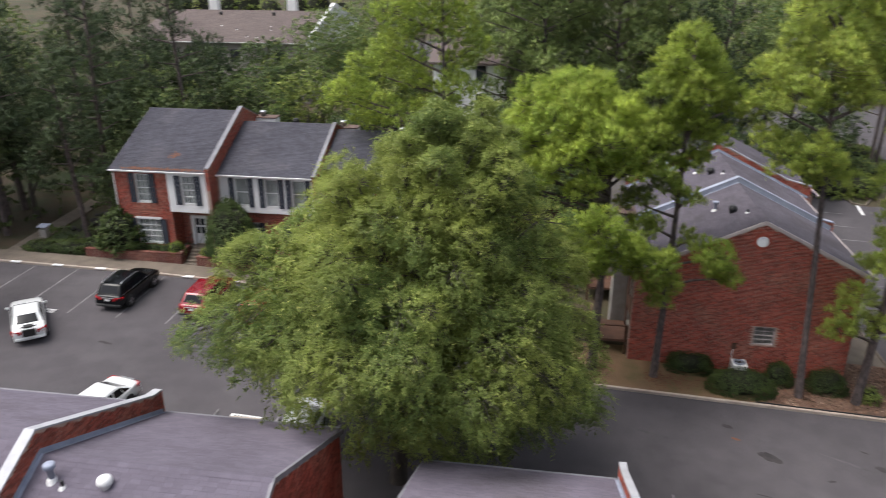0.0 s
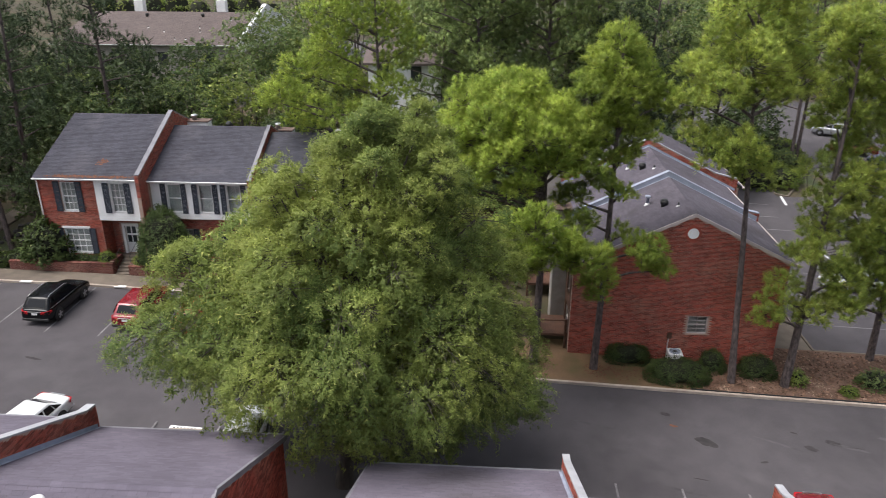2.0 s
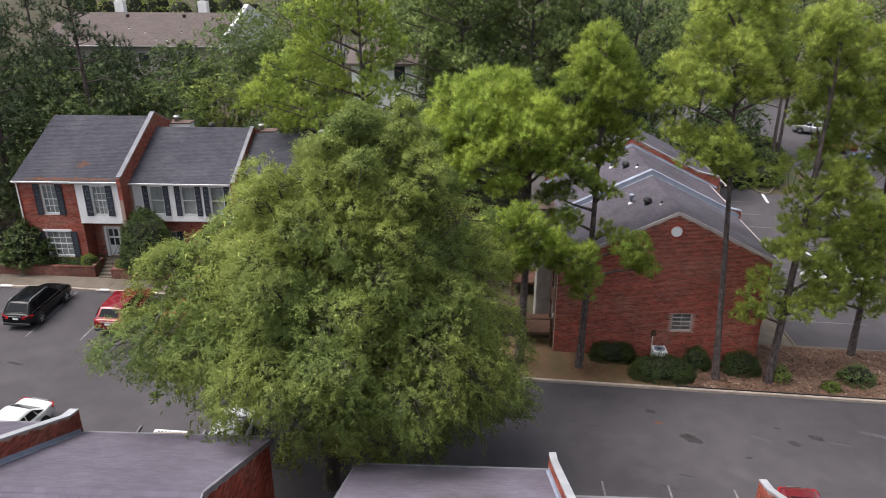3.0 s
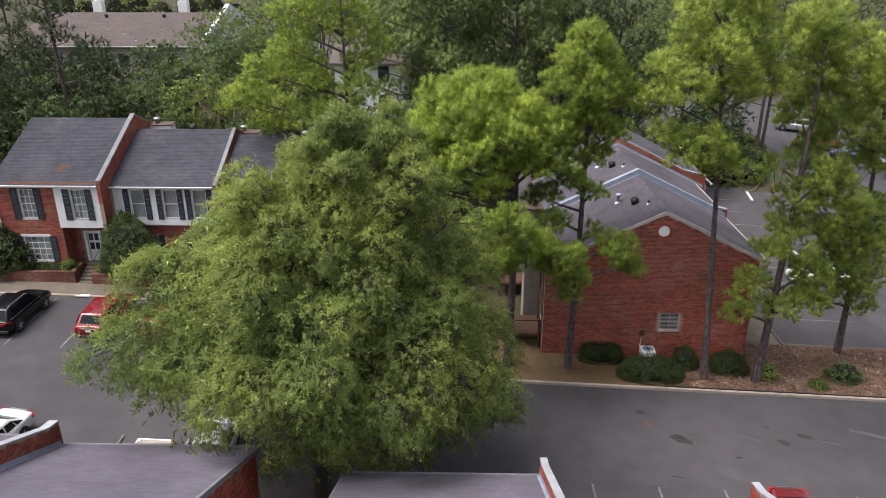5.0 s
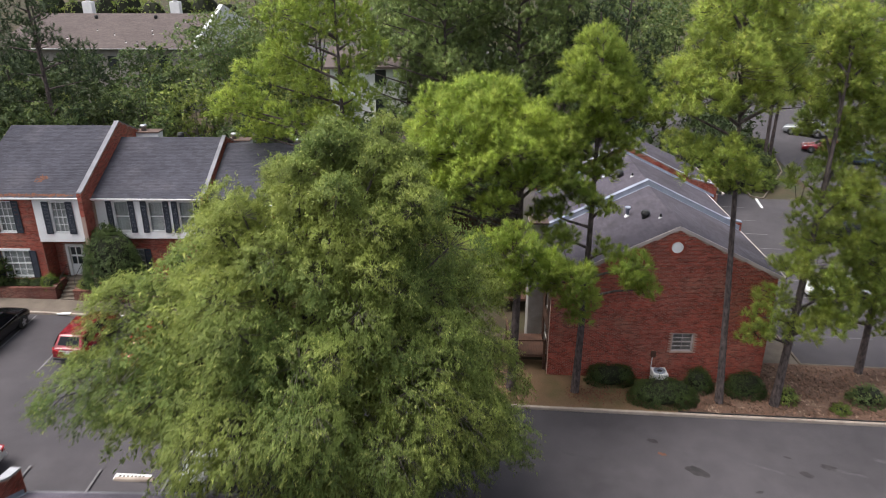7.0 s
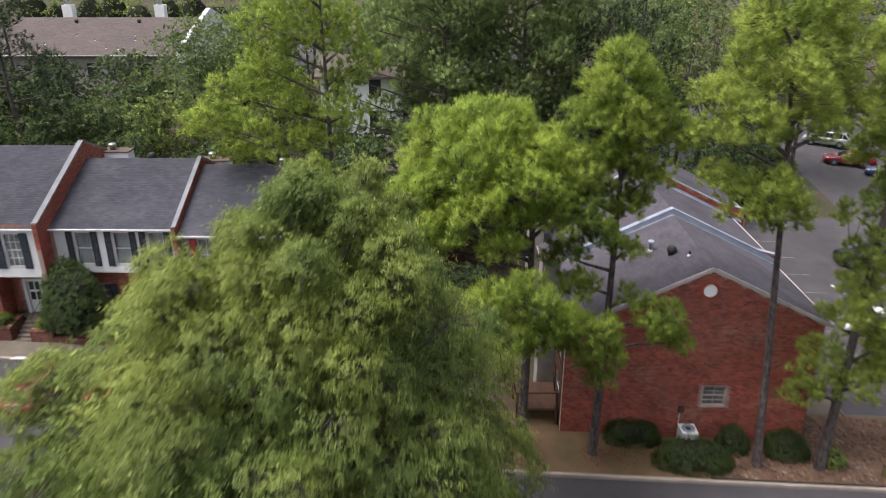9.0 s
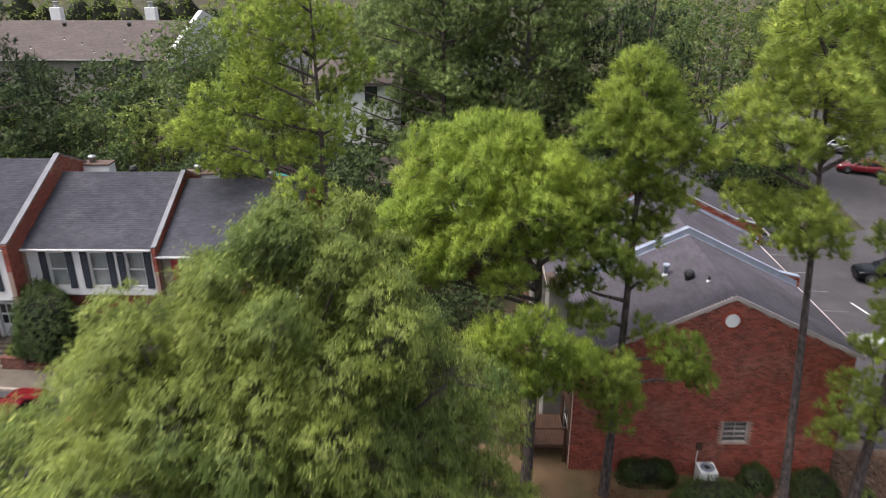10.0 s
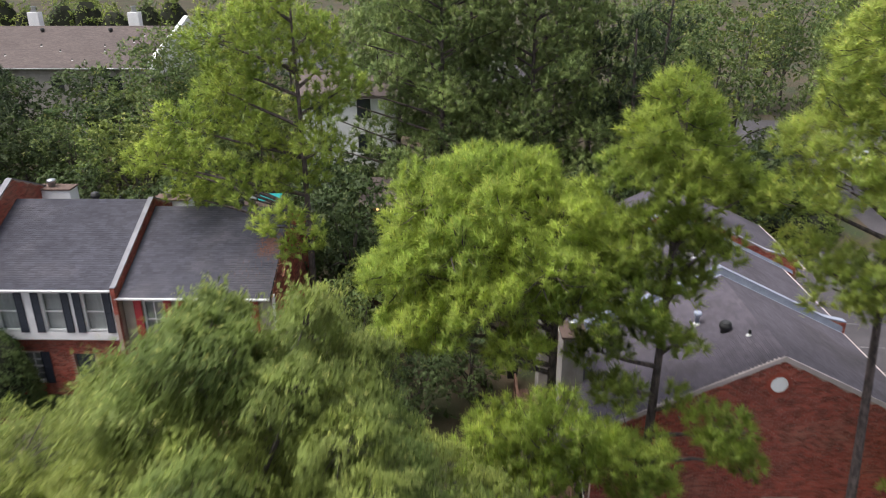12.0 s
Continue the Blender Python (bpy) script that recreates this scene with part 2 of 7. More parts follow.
PAINT_SILVER = plain("silver_car_paint", (0.4, 0.41, 0.43), 0.3, 0.5, 0.5, 1.0)
PAINT_BLUE = plain("blue_car_paint", (0.03, 0.06, 0.13), 0.3, 0.2, 0.5, 1.0)


# ---- mesh helpers ----
class Mesh:
    """Collects vertices and faces of one part."""

    def __init__(self):
        self.v, self.f = [], []

    def face(self, *pts):
        i = len(self.v)
        self.v += [tuple(p) for p in pts]
        self.f.append(tuple(range(i, i + len(pts))))
        return self

    def box(self, x0, y0, z0, x1, y1, z1):
        i = len(self.v)
        self.v += [(x, y, z) for z in (z0, z1) for y in (y0, y1) for x in (x0, x1)]
        self.f += [tuple(i + k for k in q) for q in ((0, 2, 3, 1), (4, 5, 7, 6), (0, 1, 5, 4), (2, 6, 7, 3), (0, 4, 6, 2), (1, 3, 7, 5))]
        return self

    def prism(self, poly, a, b):
        """A polygon given as two end rings of equal length: poly -> (p + a), (p + b)."""
        i, n = len(self.v), len(poly)
        self.v += [tuple(Vector(p) + Vector(a)) for p in poly] + [tuple(Vector(p) + Vector(b)) for p in poly]
        self.f += [tuple(range(i, i + n))[::-1], tuple(range(i + n, i + 2 * n))]
        self.f += [(i + k, i + (k + 1) % n, i + n + (k + 1) % n, i + n + k) for k in range(n)]
        return self

    def tube(self, path, radii, sides=8, caps=True):
        i, n = len(self.v), len(path)
        pts = [Vector(p) for p in path]
        for k, p in enumerate(pts):
            d = (pts[min(k + 1, n - 1)] - pts[max(k - 1, 0)]).normalized()
            s = d.cross(Vector((0, 0, 1)) if abs(d.z) < 0.95 else Vector((1, 0, 0))).normalized()
            u = s.cross(d)
            for j in range(sides):
                a = 2 * math.pi * j / sides
                self.v.append(tuple(p + radii[k] * (math.cos(a) * s + math.sin(a) * u)))
        for k in range(n - 1):
            for j in range(sides):
                j2 = (j + 1) % sides
                self.f.append((i + k * sides + j, i + k * sides + j2, i + (k + 1) * sides + j2, i + (k + 1) * sides + j))
        if caps:
            self.f += [tuple(i + j for j in range(sides))[::-1], tuple(i + (n - 1) * sides + j for j in range(sides))]
        return self

    def lathe(self, centre, profile, sides=16):
        """Rings of (radius, height) round an upright axis."""
        cx, cy, cz = centre
        i = len(self.v)
        for r, h in profile:
            self.v += [(cx + r * math.cos(2 * math.pi * j / sides), cy + r * math.sin(2 * math.pi * j / sides), cz + h) for j in range(sides)]
        for k in range(len(profile) - 1):
            for j in range(sides):
                j2 = (j + 1) % sides
                self.f.append((i + k * sides + j, i + k * sides + j2, i + (k + 1) * sides + j2, i + (k + 1) * sides + j))
        self.f += [tuple(i + j for j in range(sides))[::-1], tuple(i + (len(profile) - 1) * sides + j for j in range(sides))]
        return self

    def data(self, name, material, smooth=False):
        me = bpy.data.meshes.new(name)
        me.from_pydata([tuple(p) for p in self.v], [], self.f)
        me.materials.append(material)
        if smooth:
            me.polygons.foreach_set("use_smooth", [True] * len(me.polygons))
        me.update()
        return me


def part(name, mesh, material, parent=None, label="", smooth=False, kind="", bevel=0.0):
    ob = new(name, mesh.data(name, material, smooth) if isinstance(mesh, Mesh) else mesh)
    ob.parent = parent
    if bevel:
        bv = ob.modifiers.new("bevel", "BEVEL")
        bv.width, bv.segments, bv.limit_method = bevel, 2, "ANGLE"
    return tagged(ob, label, kind=kind)


def thing(name, m, label, category, group="", kind=""):
    ob = new(name)
    ob.matrix_basis = m
    return tagged(ob, label, category, group, kind)


def array_mesh(name, v, f, material, lean=None):
    """A mesh from arrays. lean: for each vertex the way that the foliage round it faces, so that a mass of leaves shades as a mass."""
    if lean is not None:
        a, b, c = v[f[:, 0]], v[f[:, 1]], v[f[:, 2]]
        turned = np.einsum("ij,ij->i", np.cross(b - a, c - a), lean[f[:, 0]]) < 0
        f = f.copy()
        f[turned] = f[turned][:, ::-1]
    me = bpy.data.meshes.new(name)
    me.vertices.add(len(v))
    me.vertices.foreach_set("co", v.astype(np.float32).ravel())
    k = f.shape[1]
    me.loops.add(f.size)
    me.loops.foreach_set("vertex_index", f.astype(np.int32).ravel())
    me.polygons.add(len(f))
    me.polygons.foreach_set("loop_start", np.arange(0, f.size, k, dtype=np.int32))
    me.materials.append(material)
    me.update(calc_edges=True)
    me.polygons.foreach_set("use_smooth", np.full(len(f), lean is not None))
    if lean is not None:
        me.attributes.new("custom_normal", "FLOAT_VECTOR", "POINT").data.foreach_set("vector", lean.astype(np.float32).ravel())
    return me


def unit(v):
    return v / np.maximum(np.linalg.norm(v, axis=-1, keepdims=True), 1e-6)


def leaf_mesh(name, p, d, material, r, leaves=12, twig=0.7, size=0.16, droop=0.35, wide=0.45, mass=None, slim=False):
    """Sprays of leaves along drooping twigs."""
    n = len(p)
    way = unit(d * 0.8 + 0.55 * r.normal(size=(n, 3)) * np.array([1, 1, 0.6]))
    s = r.random((n, leaves, 1))
    long = twig * (0.6 + 0.8 * r.random((n, 1, 1)))
    at = p[:, None] + way[:, None] * s * long - np.array([0, 0, 1.0]) * droop * s * s * long + 0.05 * r.normal(size=(n, leaves, 3))
    axis = unit(way[:, None] * 0.6 + 0.8 * r.normal(size=(n, leaves, 3)) - np.array([0, 0, 0.35]))
    normal = unit(r.normal(size=(n, leaves, 3)) * 0.6 + np.array([0, 0, 0.8]) + d[:, None] * 0.3)
    side = unit(np.cross(axis, normal))
    q = size * (0.65 + 0.7 * r.random((n, leaves, 1)))
    if slim:
        v = np.stack([at + side * q * wide * 0.5, at + axis * q, at - side * q * wide * 0.5], 2).reshape(-1, 3)
    else:
        v = np.stack([at, at + axis * q * 0.45 + side * q * wide * 0.5, at + axis * q, at + axis * q * 0.45 - side * q * wide * 0.5], 2).reshape(-1, 3)
    c = 3 if slim else 4
    lean = np.repeat(unit(normal * 0.4 + (d if mass is None else mass)[:, None] * 0.7 + np.array([0, 0, 0.06 if mass is None else 0.16])), c, 1).reshape(-1, 3)
    return array_mesh(name, v, np.arange(n * leaves * c).reshape(-1, c), material, lean)


def ground_z(x, y):
    """The lot falls to the east; the land rises behind the houses."""
    s = np.clip((np.asarray(y, dtype=float) - 52) / 50, 0, 1)
    return np.interp(x, [-60, -45, -26, 26, 45], [2.0, 1.85, 1.504, -0.94, -1.2]) + 3.0 * s * s * (3 - 2 * s)


def gz(x, y):
    return float(ground_z(x, y))


def sheet(name, material, xs, ys, lift, keep=None, label="", category="ground", thick=0.0):
    """A sheet over the land, with an edge all round where it has thickness."""
    xs, ys = np.asarray(xs, float), np.asarray(ys, float)
    gx, gy = np.meshgrid(xs, ys)
    v = np.stack([gx, gy, ground_z(gx, gy) + lift], -1).reshape(-1, 3)
    nx = len(xs)
    cells = [(j, i) for j in range(len(ys) - 1) for i in range(nx - 1) if keep is None or keep((xs[i] + xs[i + 1]) / 2, (ys[j] + ys[j + 1]) / 2)]
    f = [(j * nx + i, j * nx + i + 1, (j + 1) * nx + i + 1, (j + 1) * nx + i) for j, i in cells]
    me = bpy.data.meshes.new(name)
    me.from_pydata(v.tolist(), [], f)
    bm = bmesh.new()
    bm.from_mesh(me)
    bmesh.ops.delete(bm, geom=[q for q in bm.verts if not q.link_faces], context="VERTS")
    if thick:
        edge = [e for e in bm.edges if e.is_boundary]
        low = bmesh.ops.extrude_edge_only(bm, edges=edge)["geom"]
        for q in low:
            if isinstance(q, bmesh.types.BMVert):
                q.co.z -= thick
    bmesh.ops.recalc_face_normals(bm, faces=bm.faces)
    bm.to_mesh(me)
    bm.free()
    me.materials.append(material)
    return tagged(new(name, me), label, category, kind="structure")


# ---- land, road, kerbs ----
xs_fine = sorted(set(list(np.arange(-64, 65, 2.0)) + [-60, -45, -26, 26, 45]))
far_side = [-2500, -900, -400, -200, -120, -80]
sheet("ground", EARTH, far_side + xs_fine + [-q for q in far_side[::-1]], [-2500, -900, -300, -120, -60, -30] + list(np.arange(-10, 120, 2.0)) + [140, 200, 400, 900, 2500], -0.05, label="brown leaf litter and thin grass under trees")


def on_road(x, y):
    if y < 35.15:
        return y > 22.6
    if y < 42.6 and x < 20.2:
        return x < -4
    return x > 20.2 and y > 41 and not (28 < x < 34.5 and 70 < y < 88) and y < 108


sheet("road", ASPHALT, sorted(set(list(np.arange(-64, 66, 2.0)) + [-60, -45, -26, 26, 45, 20.2, 28, 34.5, -4, 72.2, 90])), sorted({22.6, 35.15, 42.6, 41, *np.arange(24, 70, 2.0), 70, 72, 74, 76, 78, 80, 82, 84, 86, 88, 92, 96, 100, 104, 108}), 0.0, on_road, "worn grey asphalt parking lot with faint stains", "road")


def strip(name, material, path, width, z0, z1, label, category, kind="structure", piece=2.2, gap=0.012, parent=None):
    """A raised band along a path of ground points, in cast lengths with open joints."""
    mesh = Mesh()
    for (xa, ya), (xb, yb) in zip(path, path[1:]):
        d = math.hypot(xb - xa, yb - ya)
        n = max(1, round(d / piece))
        for k in range(n):
            a, b = k / n + gap / d / 2, (k + 1) / n - gap / d / 2
            px, py, qx, qy = xa + (xb - xa) * a, ya + (yb - ya) * a, xa + (xb - xa) * b, ya + (yb - ya) * b
            sx, sy = -(yb - ya) / d * width / 2, (xb - xa) / d * width / 2
            ring = []
            for x, y in ((px, py), (qx, qy)):
                g = gz(x, y)
                ring.append([(x + sx, y + sy, g + z0), (x + sx, y + sy, g + z1 - 0.02), (x + sx * 0.8, y + sy * 0.8, g + z1), (x - sx * 0.8, y - sy * 0.8, g + z1), (x - sx, y - sy, g + z1 - 0.02), (x - sx, y - sy, g + z0)])
            i = len(mesh.v)
            mesh.v += ring[0] + ring[1]
            mesh.f += [tuple(range(i, i + 6))[::-1], tuple(range(i + 6, i + 12))] + [(i + q, i + (q + 1) % 6, i + 6 + (q + 1) % 6, i + 6 + q) for q in range(6)]
    return tagged(part(name, mesh, material, parent), label, category, kind=kind)


strip("kerb", KERB, [(62, 35.25), (1, 35.25), (-0.8, 35.7), (-2.2, 36.8), (-3, 38.4), (-3.6, 40.6), (-4.4, 42.0), (-6, 42.65), (-62, 42.65)], 0.17, -0.2, 0.15, "pale cast concrete kerb in jointed lengths", "kerb")
strip("kerb_lot", CONCRETE, [(60, 41.0), (20.3, 41.0), (20.3, 66), (24, 72), (28, 74)], 0.15, -0.2, 0.12, "pale concrete kerb round the further lot", "kerb")
strip("kerb_island", CONCRETE, [(28, 74), (28, 70.5), (29, 70), (33.5, 77), (35, 84), (34.5, 88), (28, 88)], 0.15, -0.2, 0.13, "concrete kerb round a planted island", "kerb")
strip("bed_edging", DARK, [(11.5, 35.38), (24, 35.38)], 0.05, -0.2, 0.19, "thin black edging strip behind the kerb", "edging", piece=3.0)
strip("pavement", CONCRETE, [(-8, 43.6), (-46, 43.6)], 1.7, -0.2, 0.13, "buff concrete pavement with open joints", "pavement", piece=1.6)
strip("footpath", CONCRETE, [(-38.3, 44.4), (-38.6, 50), (-38.9, 57), (-38.5, 66)], 1.5, -0.2, 0.05, "buff concrete footpath into the trees", "path", piece=1.5)
# planted verge in front of the gable, in bare straw and in bark mulch
sheet("verge", STRAW, np.arange(1, 17.1, 2.0), [35.33, 37, 38.6, 40], 0.09, label="dry straw verge strewn with needles", category="verge", thick=0.3)
sheet("mulch_bed", MULCH, [12, 14, 16, 18, 20.2], [35.33, 37, 38.5], 0.11, label="reddish bark mulch bed between kerb and wall", category="bed", thick=0.3)
sheet("mulch_bed", MULCH, [16.9, 18, 20.2, 24, 26, 30, 40, 60], [35.33, 37, 39, 40.9], 0.115, lambda x, y: x > 17 or y < 38.4, label="reddish bark mulch bed between two kerbs", category="bed", thick=0.3)

sheet("side_walk", CONCRETE, [17.0, 18, 19, 20.2], [40.0, 42, 44, 46, 48, 52, 56, 60], 0.06, label="buff concrete walk beside the brick houses", category="path", thick=0.3)


def bark_chips():
    """Loose chips of bark on the planted bed."""
    r = np.random.default_rng(91)
    n = 5200
    x, y = r.uniform(12.2, 27, n), r.uniform(35.5, 40.7, n)
    ok = (x > 17.2) | (y < 38.3)
    x, y = x[ok], y[ok]
    n = len(x)
    a, w, l = r.random(n) * 6.28, 0.02 + 0.02 * r.random(n), 0.04 + 0.05 * r.random(n)
    c, e = np.cos(a), np.sin(a)
    z = ground_z(x, y) + 0.122 + 0.02 * r.random(n)
    tilt = 0.03 * r.normal(size=(n, 4))
    v = np.stack([np.stack([x + sx * c * l - sy * e * w, y + sx * e * l + sy * c * w, z + tilt[:, k]], -1) for k, (sx, sy) in enumerate(((-1, -1), (1, -1), (1, 1), (-1, 1)))], 1).reshape(-1, 3)
    ob = new("bark_chips", array_mesh("bark_chips", v, np.arange(4 * n).reshape(-1, 4), CHIPS))
    tagged(ob, "loose reddish bark chips on the bed", "mulch", kind="stuff")


CHIPS = surf("bark_chips", (0.2, 0.115, 0.078), (0.115, 0.068, 0.048), 3.0, 0.95, 0.3, 40.0, 0.1, island=0.6, c3=(0.34, 0.24, 0.18), c3_amount=0.3)
bark_chips()

for k in range(9):
    x = 6.15 + 2.98 * (k - 1)
    m = Mesh()
    m.face(*[(x + dx, y, gz(x + dx, y) + 0.006) for dx, y in ((-0.05, 22.8), (0.05, 22.8), (0.05, 27.2), (-0.05, 27.2))])
    tagged(part("parking_line", m, LINE), "worn white painted parking line on asphalt", "parking line", "parking lines", "structure")
for k in range(11):
    x = -25.6 + 3.2 * (k - 4)
    m = Mesh()
    m.face(*[(x + dx, y, gz(x + dx, y) + 0.006) for dx, y in ((-0.05, 36.4), (0.05, 36.4), (0.05, 42.5), (-0.05, 42.5))])
    tagged(part("parking_line", m, LINE), "worn white painted parking line on asphalt", "parking line", "parking lines", "structure")
    m = Mesh()
    x += 1.6
    m.box(x - 0.4, 42.50, gz(x, 42.5) + 0.10, x + 0.4, 42.735, gz(x, 42.5) + 0.158)
    if x < -12:
        tagged(part("kerb_marking", m, WHITE), "white painted bay marking on the kerb", "kerb marking", "kerb markings", "structure")
for k in range(6):
    x = -14.15 + 3.1 * (k - 3)
    if -22 < x < -8:
        m = Mesh()
        m.face(*[(x + 1.6 + dx, y, gz(x + dx, y) + 0.006) for dx, y in ((-0.05, 23), (0.05, 23), (0.05, 28.9), (-0.05, 28.9))])
        tagged(part("parking_line", m, LINE), "worn white painted parking line on asphalt", "parking line", "parking lines", "structure")
for k in range(9):
    y = 44.7 + 2.9 * k
    m = Mesh()
    m.face(*[(x, y + dy, gz(x, y) + 0.006) for x, dy in ((21.5, -0.05), (26.5, -0.05), (26.5, 0.05), (21.5, 0.05))])
    tagged(part("parking_line", m, LINE), "white painted parking line on asphalt", "parking line", "parking lines", "structure")


# ---- walls, bricks, roofs ----
def mapped(mesh, origin, along, out):
    """Wall coordinates (along, inward, up) into the house."""
    o, u, n = Vector(origin), Vector(along), Vector(out)
    mesh.v = [tuple(o + u * a - n * d + Vector((0, 0, z))) for a, d, z in mesh.v]
    return mesh


def profile_at(top, u):
    return float(np.interp(u, [p[0] for p in top], [p[1] for p in top]))


def wall_mesh(top, z0, holes=(), thick=0.3):
    cuts = sorted({round(p[0], 4) for p in top} | {q for h in holes for q in h[:2]})
    mesh = Mesh()
    for a, b in zip(cuts, cuts[1:]):
        low = z0
        for ua, ub, za, zb in sorted((h for h in holes if h[0] <= a + 1e-4 and h[1] >= b - 1e-4), key=lambda h: h[2]):
            mesh.prism([(a, 0, low), (b, 0, low), (b, 0, za), (a, 0, za)], (0, 0, 0), (0, thick, 0))
            low = zb
        mesh.prism([(a, 0, low), (b, 0, low), (b, 0, profile_at(top, b)), (a, 0, profile_at(top, a))], (0, 0, 0), (0, thick, 0))
    return mesh


def brick_boxes(top, low, holes=(), seed=0):
    """Places of running-bond bricks on a wall: rows of (u0, u1, z0, z1)."""
    r = np.random.default_rng(seed)
    u0, u1 = top[0][0], top[-1][0]
    out, row, z = [], 0, min(low(u) for u in np.linspace(u0, u1, 9))
    ztop = max(p[1] for p in top)
    while z < ztop:
        u = u0 - (0.1185 if row % 2 else 0.0)
        while u < u1:
            a, b = max(u, u0), min(u + 0.223, u1)
            m = (a + b) / 2
            if b - a > 0.04 and low(m) <= z + 0.02 and z + 0.05 < min(profile_at(top, a), profile_at(top, b)) and not any(h[0] - 0.01 < b and h[1] + 0.01 > a and h[2] - 0.01 < z + 0.064 and h[3] + 0.01 > z for h in holes):
                out.append((a, b, z, z + 0.064, 0.008 + 0.004 * r.random()))
            u += 0.237
        z += 0.078
        row += 1
    return np.array(out)


BRICK_FACES = np.array([(0, 1, 2, 3), (4, 5, 1, 0), (5, 6, 2, 1), (6, 7, 3, 2), (7, 4, 0, 3)])


def brick_data(rows, origin, along, out):
    a, b, z0, z1, d = rows.T
    n = len(rows)
    o, u, w = np.array(origin, float), np.array(along, float), np.array(out, float)
    corner = np.stack([np.stack([a, b, b, a, a, b, b, a], 1), np.stack([d, d, d, d, d * 0 - 0.02, d * 0 - 0.02, d * 0 - 0.02, d * 0 - 0.02], 1), np.stack([z0, z0, z1, z1, z0, z0, z1, z1], 1)], -1).reshape(-1, 3)
    v = o + corner[:, :1] * u + corner[:, 1:2] * w + np.array([0, 0, 1.0]) * corner[:, 2:]
    f = (np.arange(n)[:, None, None] * 8 + BRICK_FACES).reshape(-1, 4)
    return v, f


def brickwork(parent, top, low, origin, along, out, holes=(), seed=0, single=None):
    rows = brick_boxes(top, low, holes, seed)
    if single is not None:
        chosen = np.array([single(*q) for q in rows])
        chosen &= np.cumsum(chosen) <= 300
        PIECES.append((parent, rows[chosen][:300], origin, along, out))
        rows = rows[~chosen]
    v, f = brick_data(rows, origin, along, out)
    part("brickwork", array_mesh("brickwork", v, f, BRICK), BRICK, parent, "weathered red bricks in running bond", kind="stuff")


PIECES, TABS = [], []


def tab_arrays(x0, x1, ya, za, yb, zb, seed, wide=0.31, course=0.145):
    """Shingle tabs in courses from eave (ya, za) to ridge (yb, zb): rows of (x0, x1, distance up the slope, rise)."""
    r = np.random.default_rng(seed)
    length = math.hypot(yb - ya, zb - za)
    rows, d, k = [], 0.0, 0
    while d < length - 0.02:
        x = x0 - r.random() * wide
        while x < x1:
            w = wide * (0.8 + 0.4 * r.random())
            a, b = max(x, x0), min(x + w - 0.006, x1)
            if b - a > 0.03:
                rows.append((a, b, d + 0.012 * (r.random() - 0.5), 0.004 + 0.003 * r.random()))
            x += w
        d += course
        k += 1
    return np.array(rows)


def tab_data(rows, ya, za, yb, zb, course=0.145):
    a, b, d, h = rows.T
    length = math.hypot(yb - ya, zb - za)
    cy, cz = (yb - ya) / length, (zb - za) / length
    ny, nz = -cz * math.copysign(1, cy), abs(cy)
    e = np.minimum(d + course + 0.02, length)

    def at(x, s, up):
        return np.stack([x, ya + cy * s + ny * up, za + cz * s + nz * up], -1)

    zero = h * 0
    v = np.stack([at(a, d, zero - 0.002), at(b, d, zero - 0.002), at(b, d, h), at(a, d, h), at(b, e, zero - 0.003), at(a, e, zero - 0.003)], 1).reshape(-1, 3)
    f = (np.arange(len(rows))[:, None, None] * 6 + np.array([(0, 1, 2, 3), (3, 2, 4, 5)])).reshape(-1, 4)
    return v, f


def roof_slope(roof, x0, x1, ya, za, yb, zb, material, seed, single=None):
    rows = tab_arrays(x0, x1, ya, za, yb, zb, seed)
    if material in (SHINGLE_PALE, SHINGLE_MAUVE, SHINGLE_BROWN):
        rows[:, 3] = 0.0022 + 0.2 * (rows[:, 3] - 0.004)
    if single is not None:
        chosen = np.array([single(*q) for q in rows])
        chosen &= np.cumsum(chosen) <= 300
        TABS.append((roof, rows[chosen][:300], (ya, za, yb, zb), SHINGLE_ONE if material is SHINGLE else SHINGLE_MAUVE_ONE if material is SHINGLE_MAUVE else SHINGLE_PALE_ONE))
        rows = rows[~chosen]
    v, f = tab_data(rows, ya, za, yb, zb)
    part("shingles", array_mesh("shingles", v, f, material), material, roof, "courses of asphalt shingle tabs", kind="stuff")


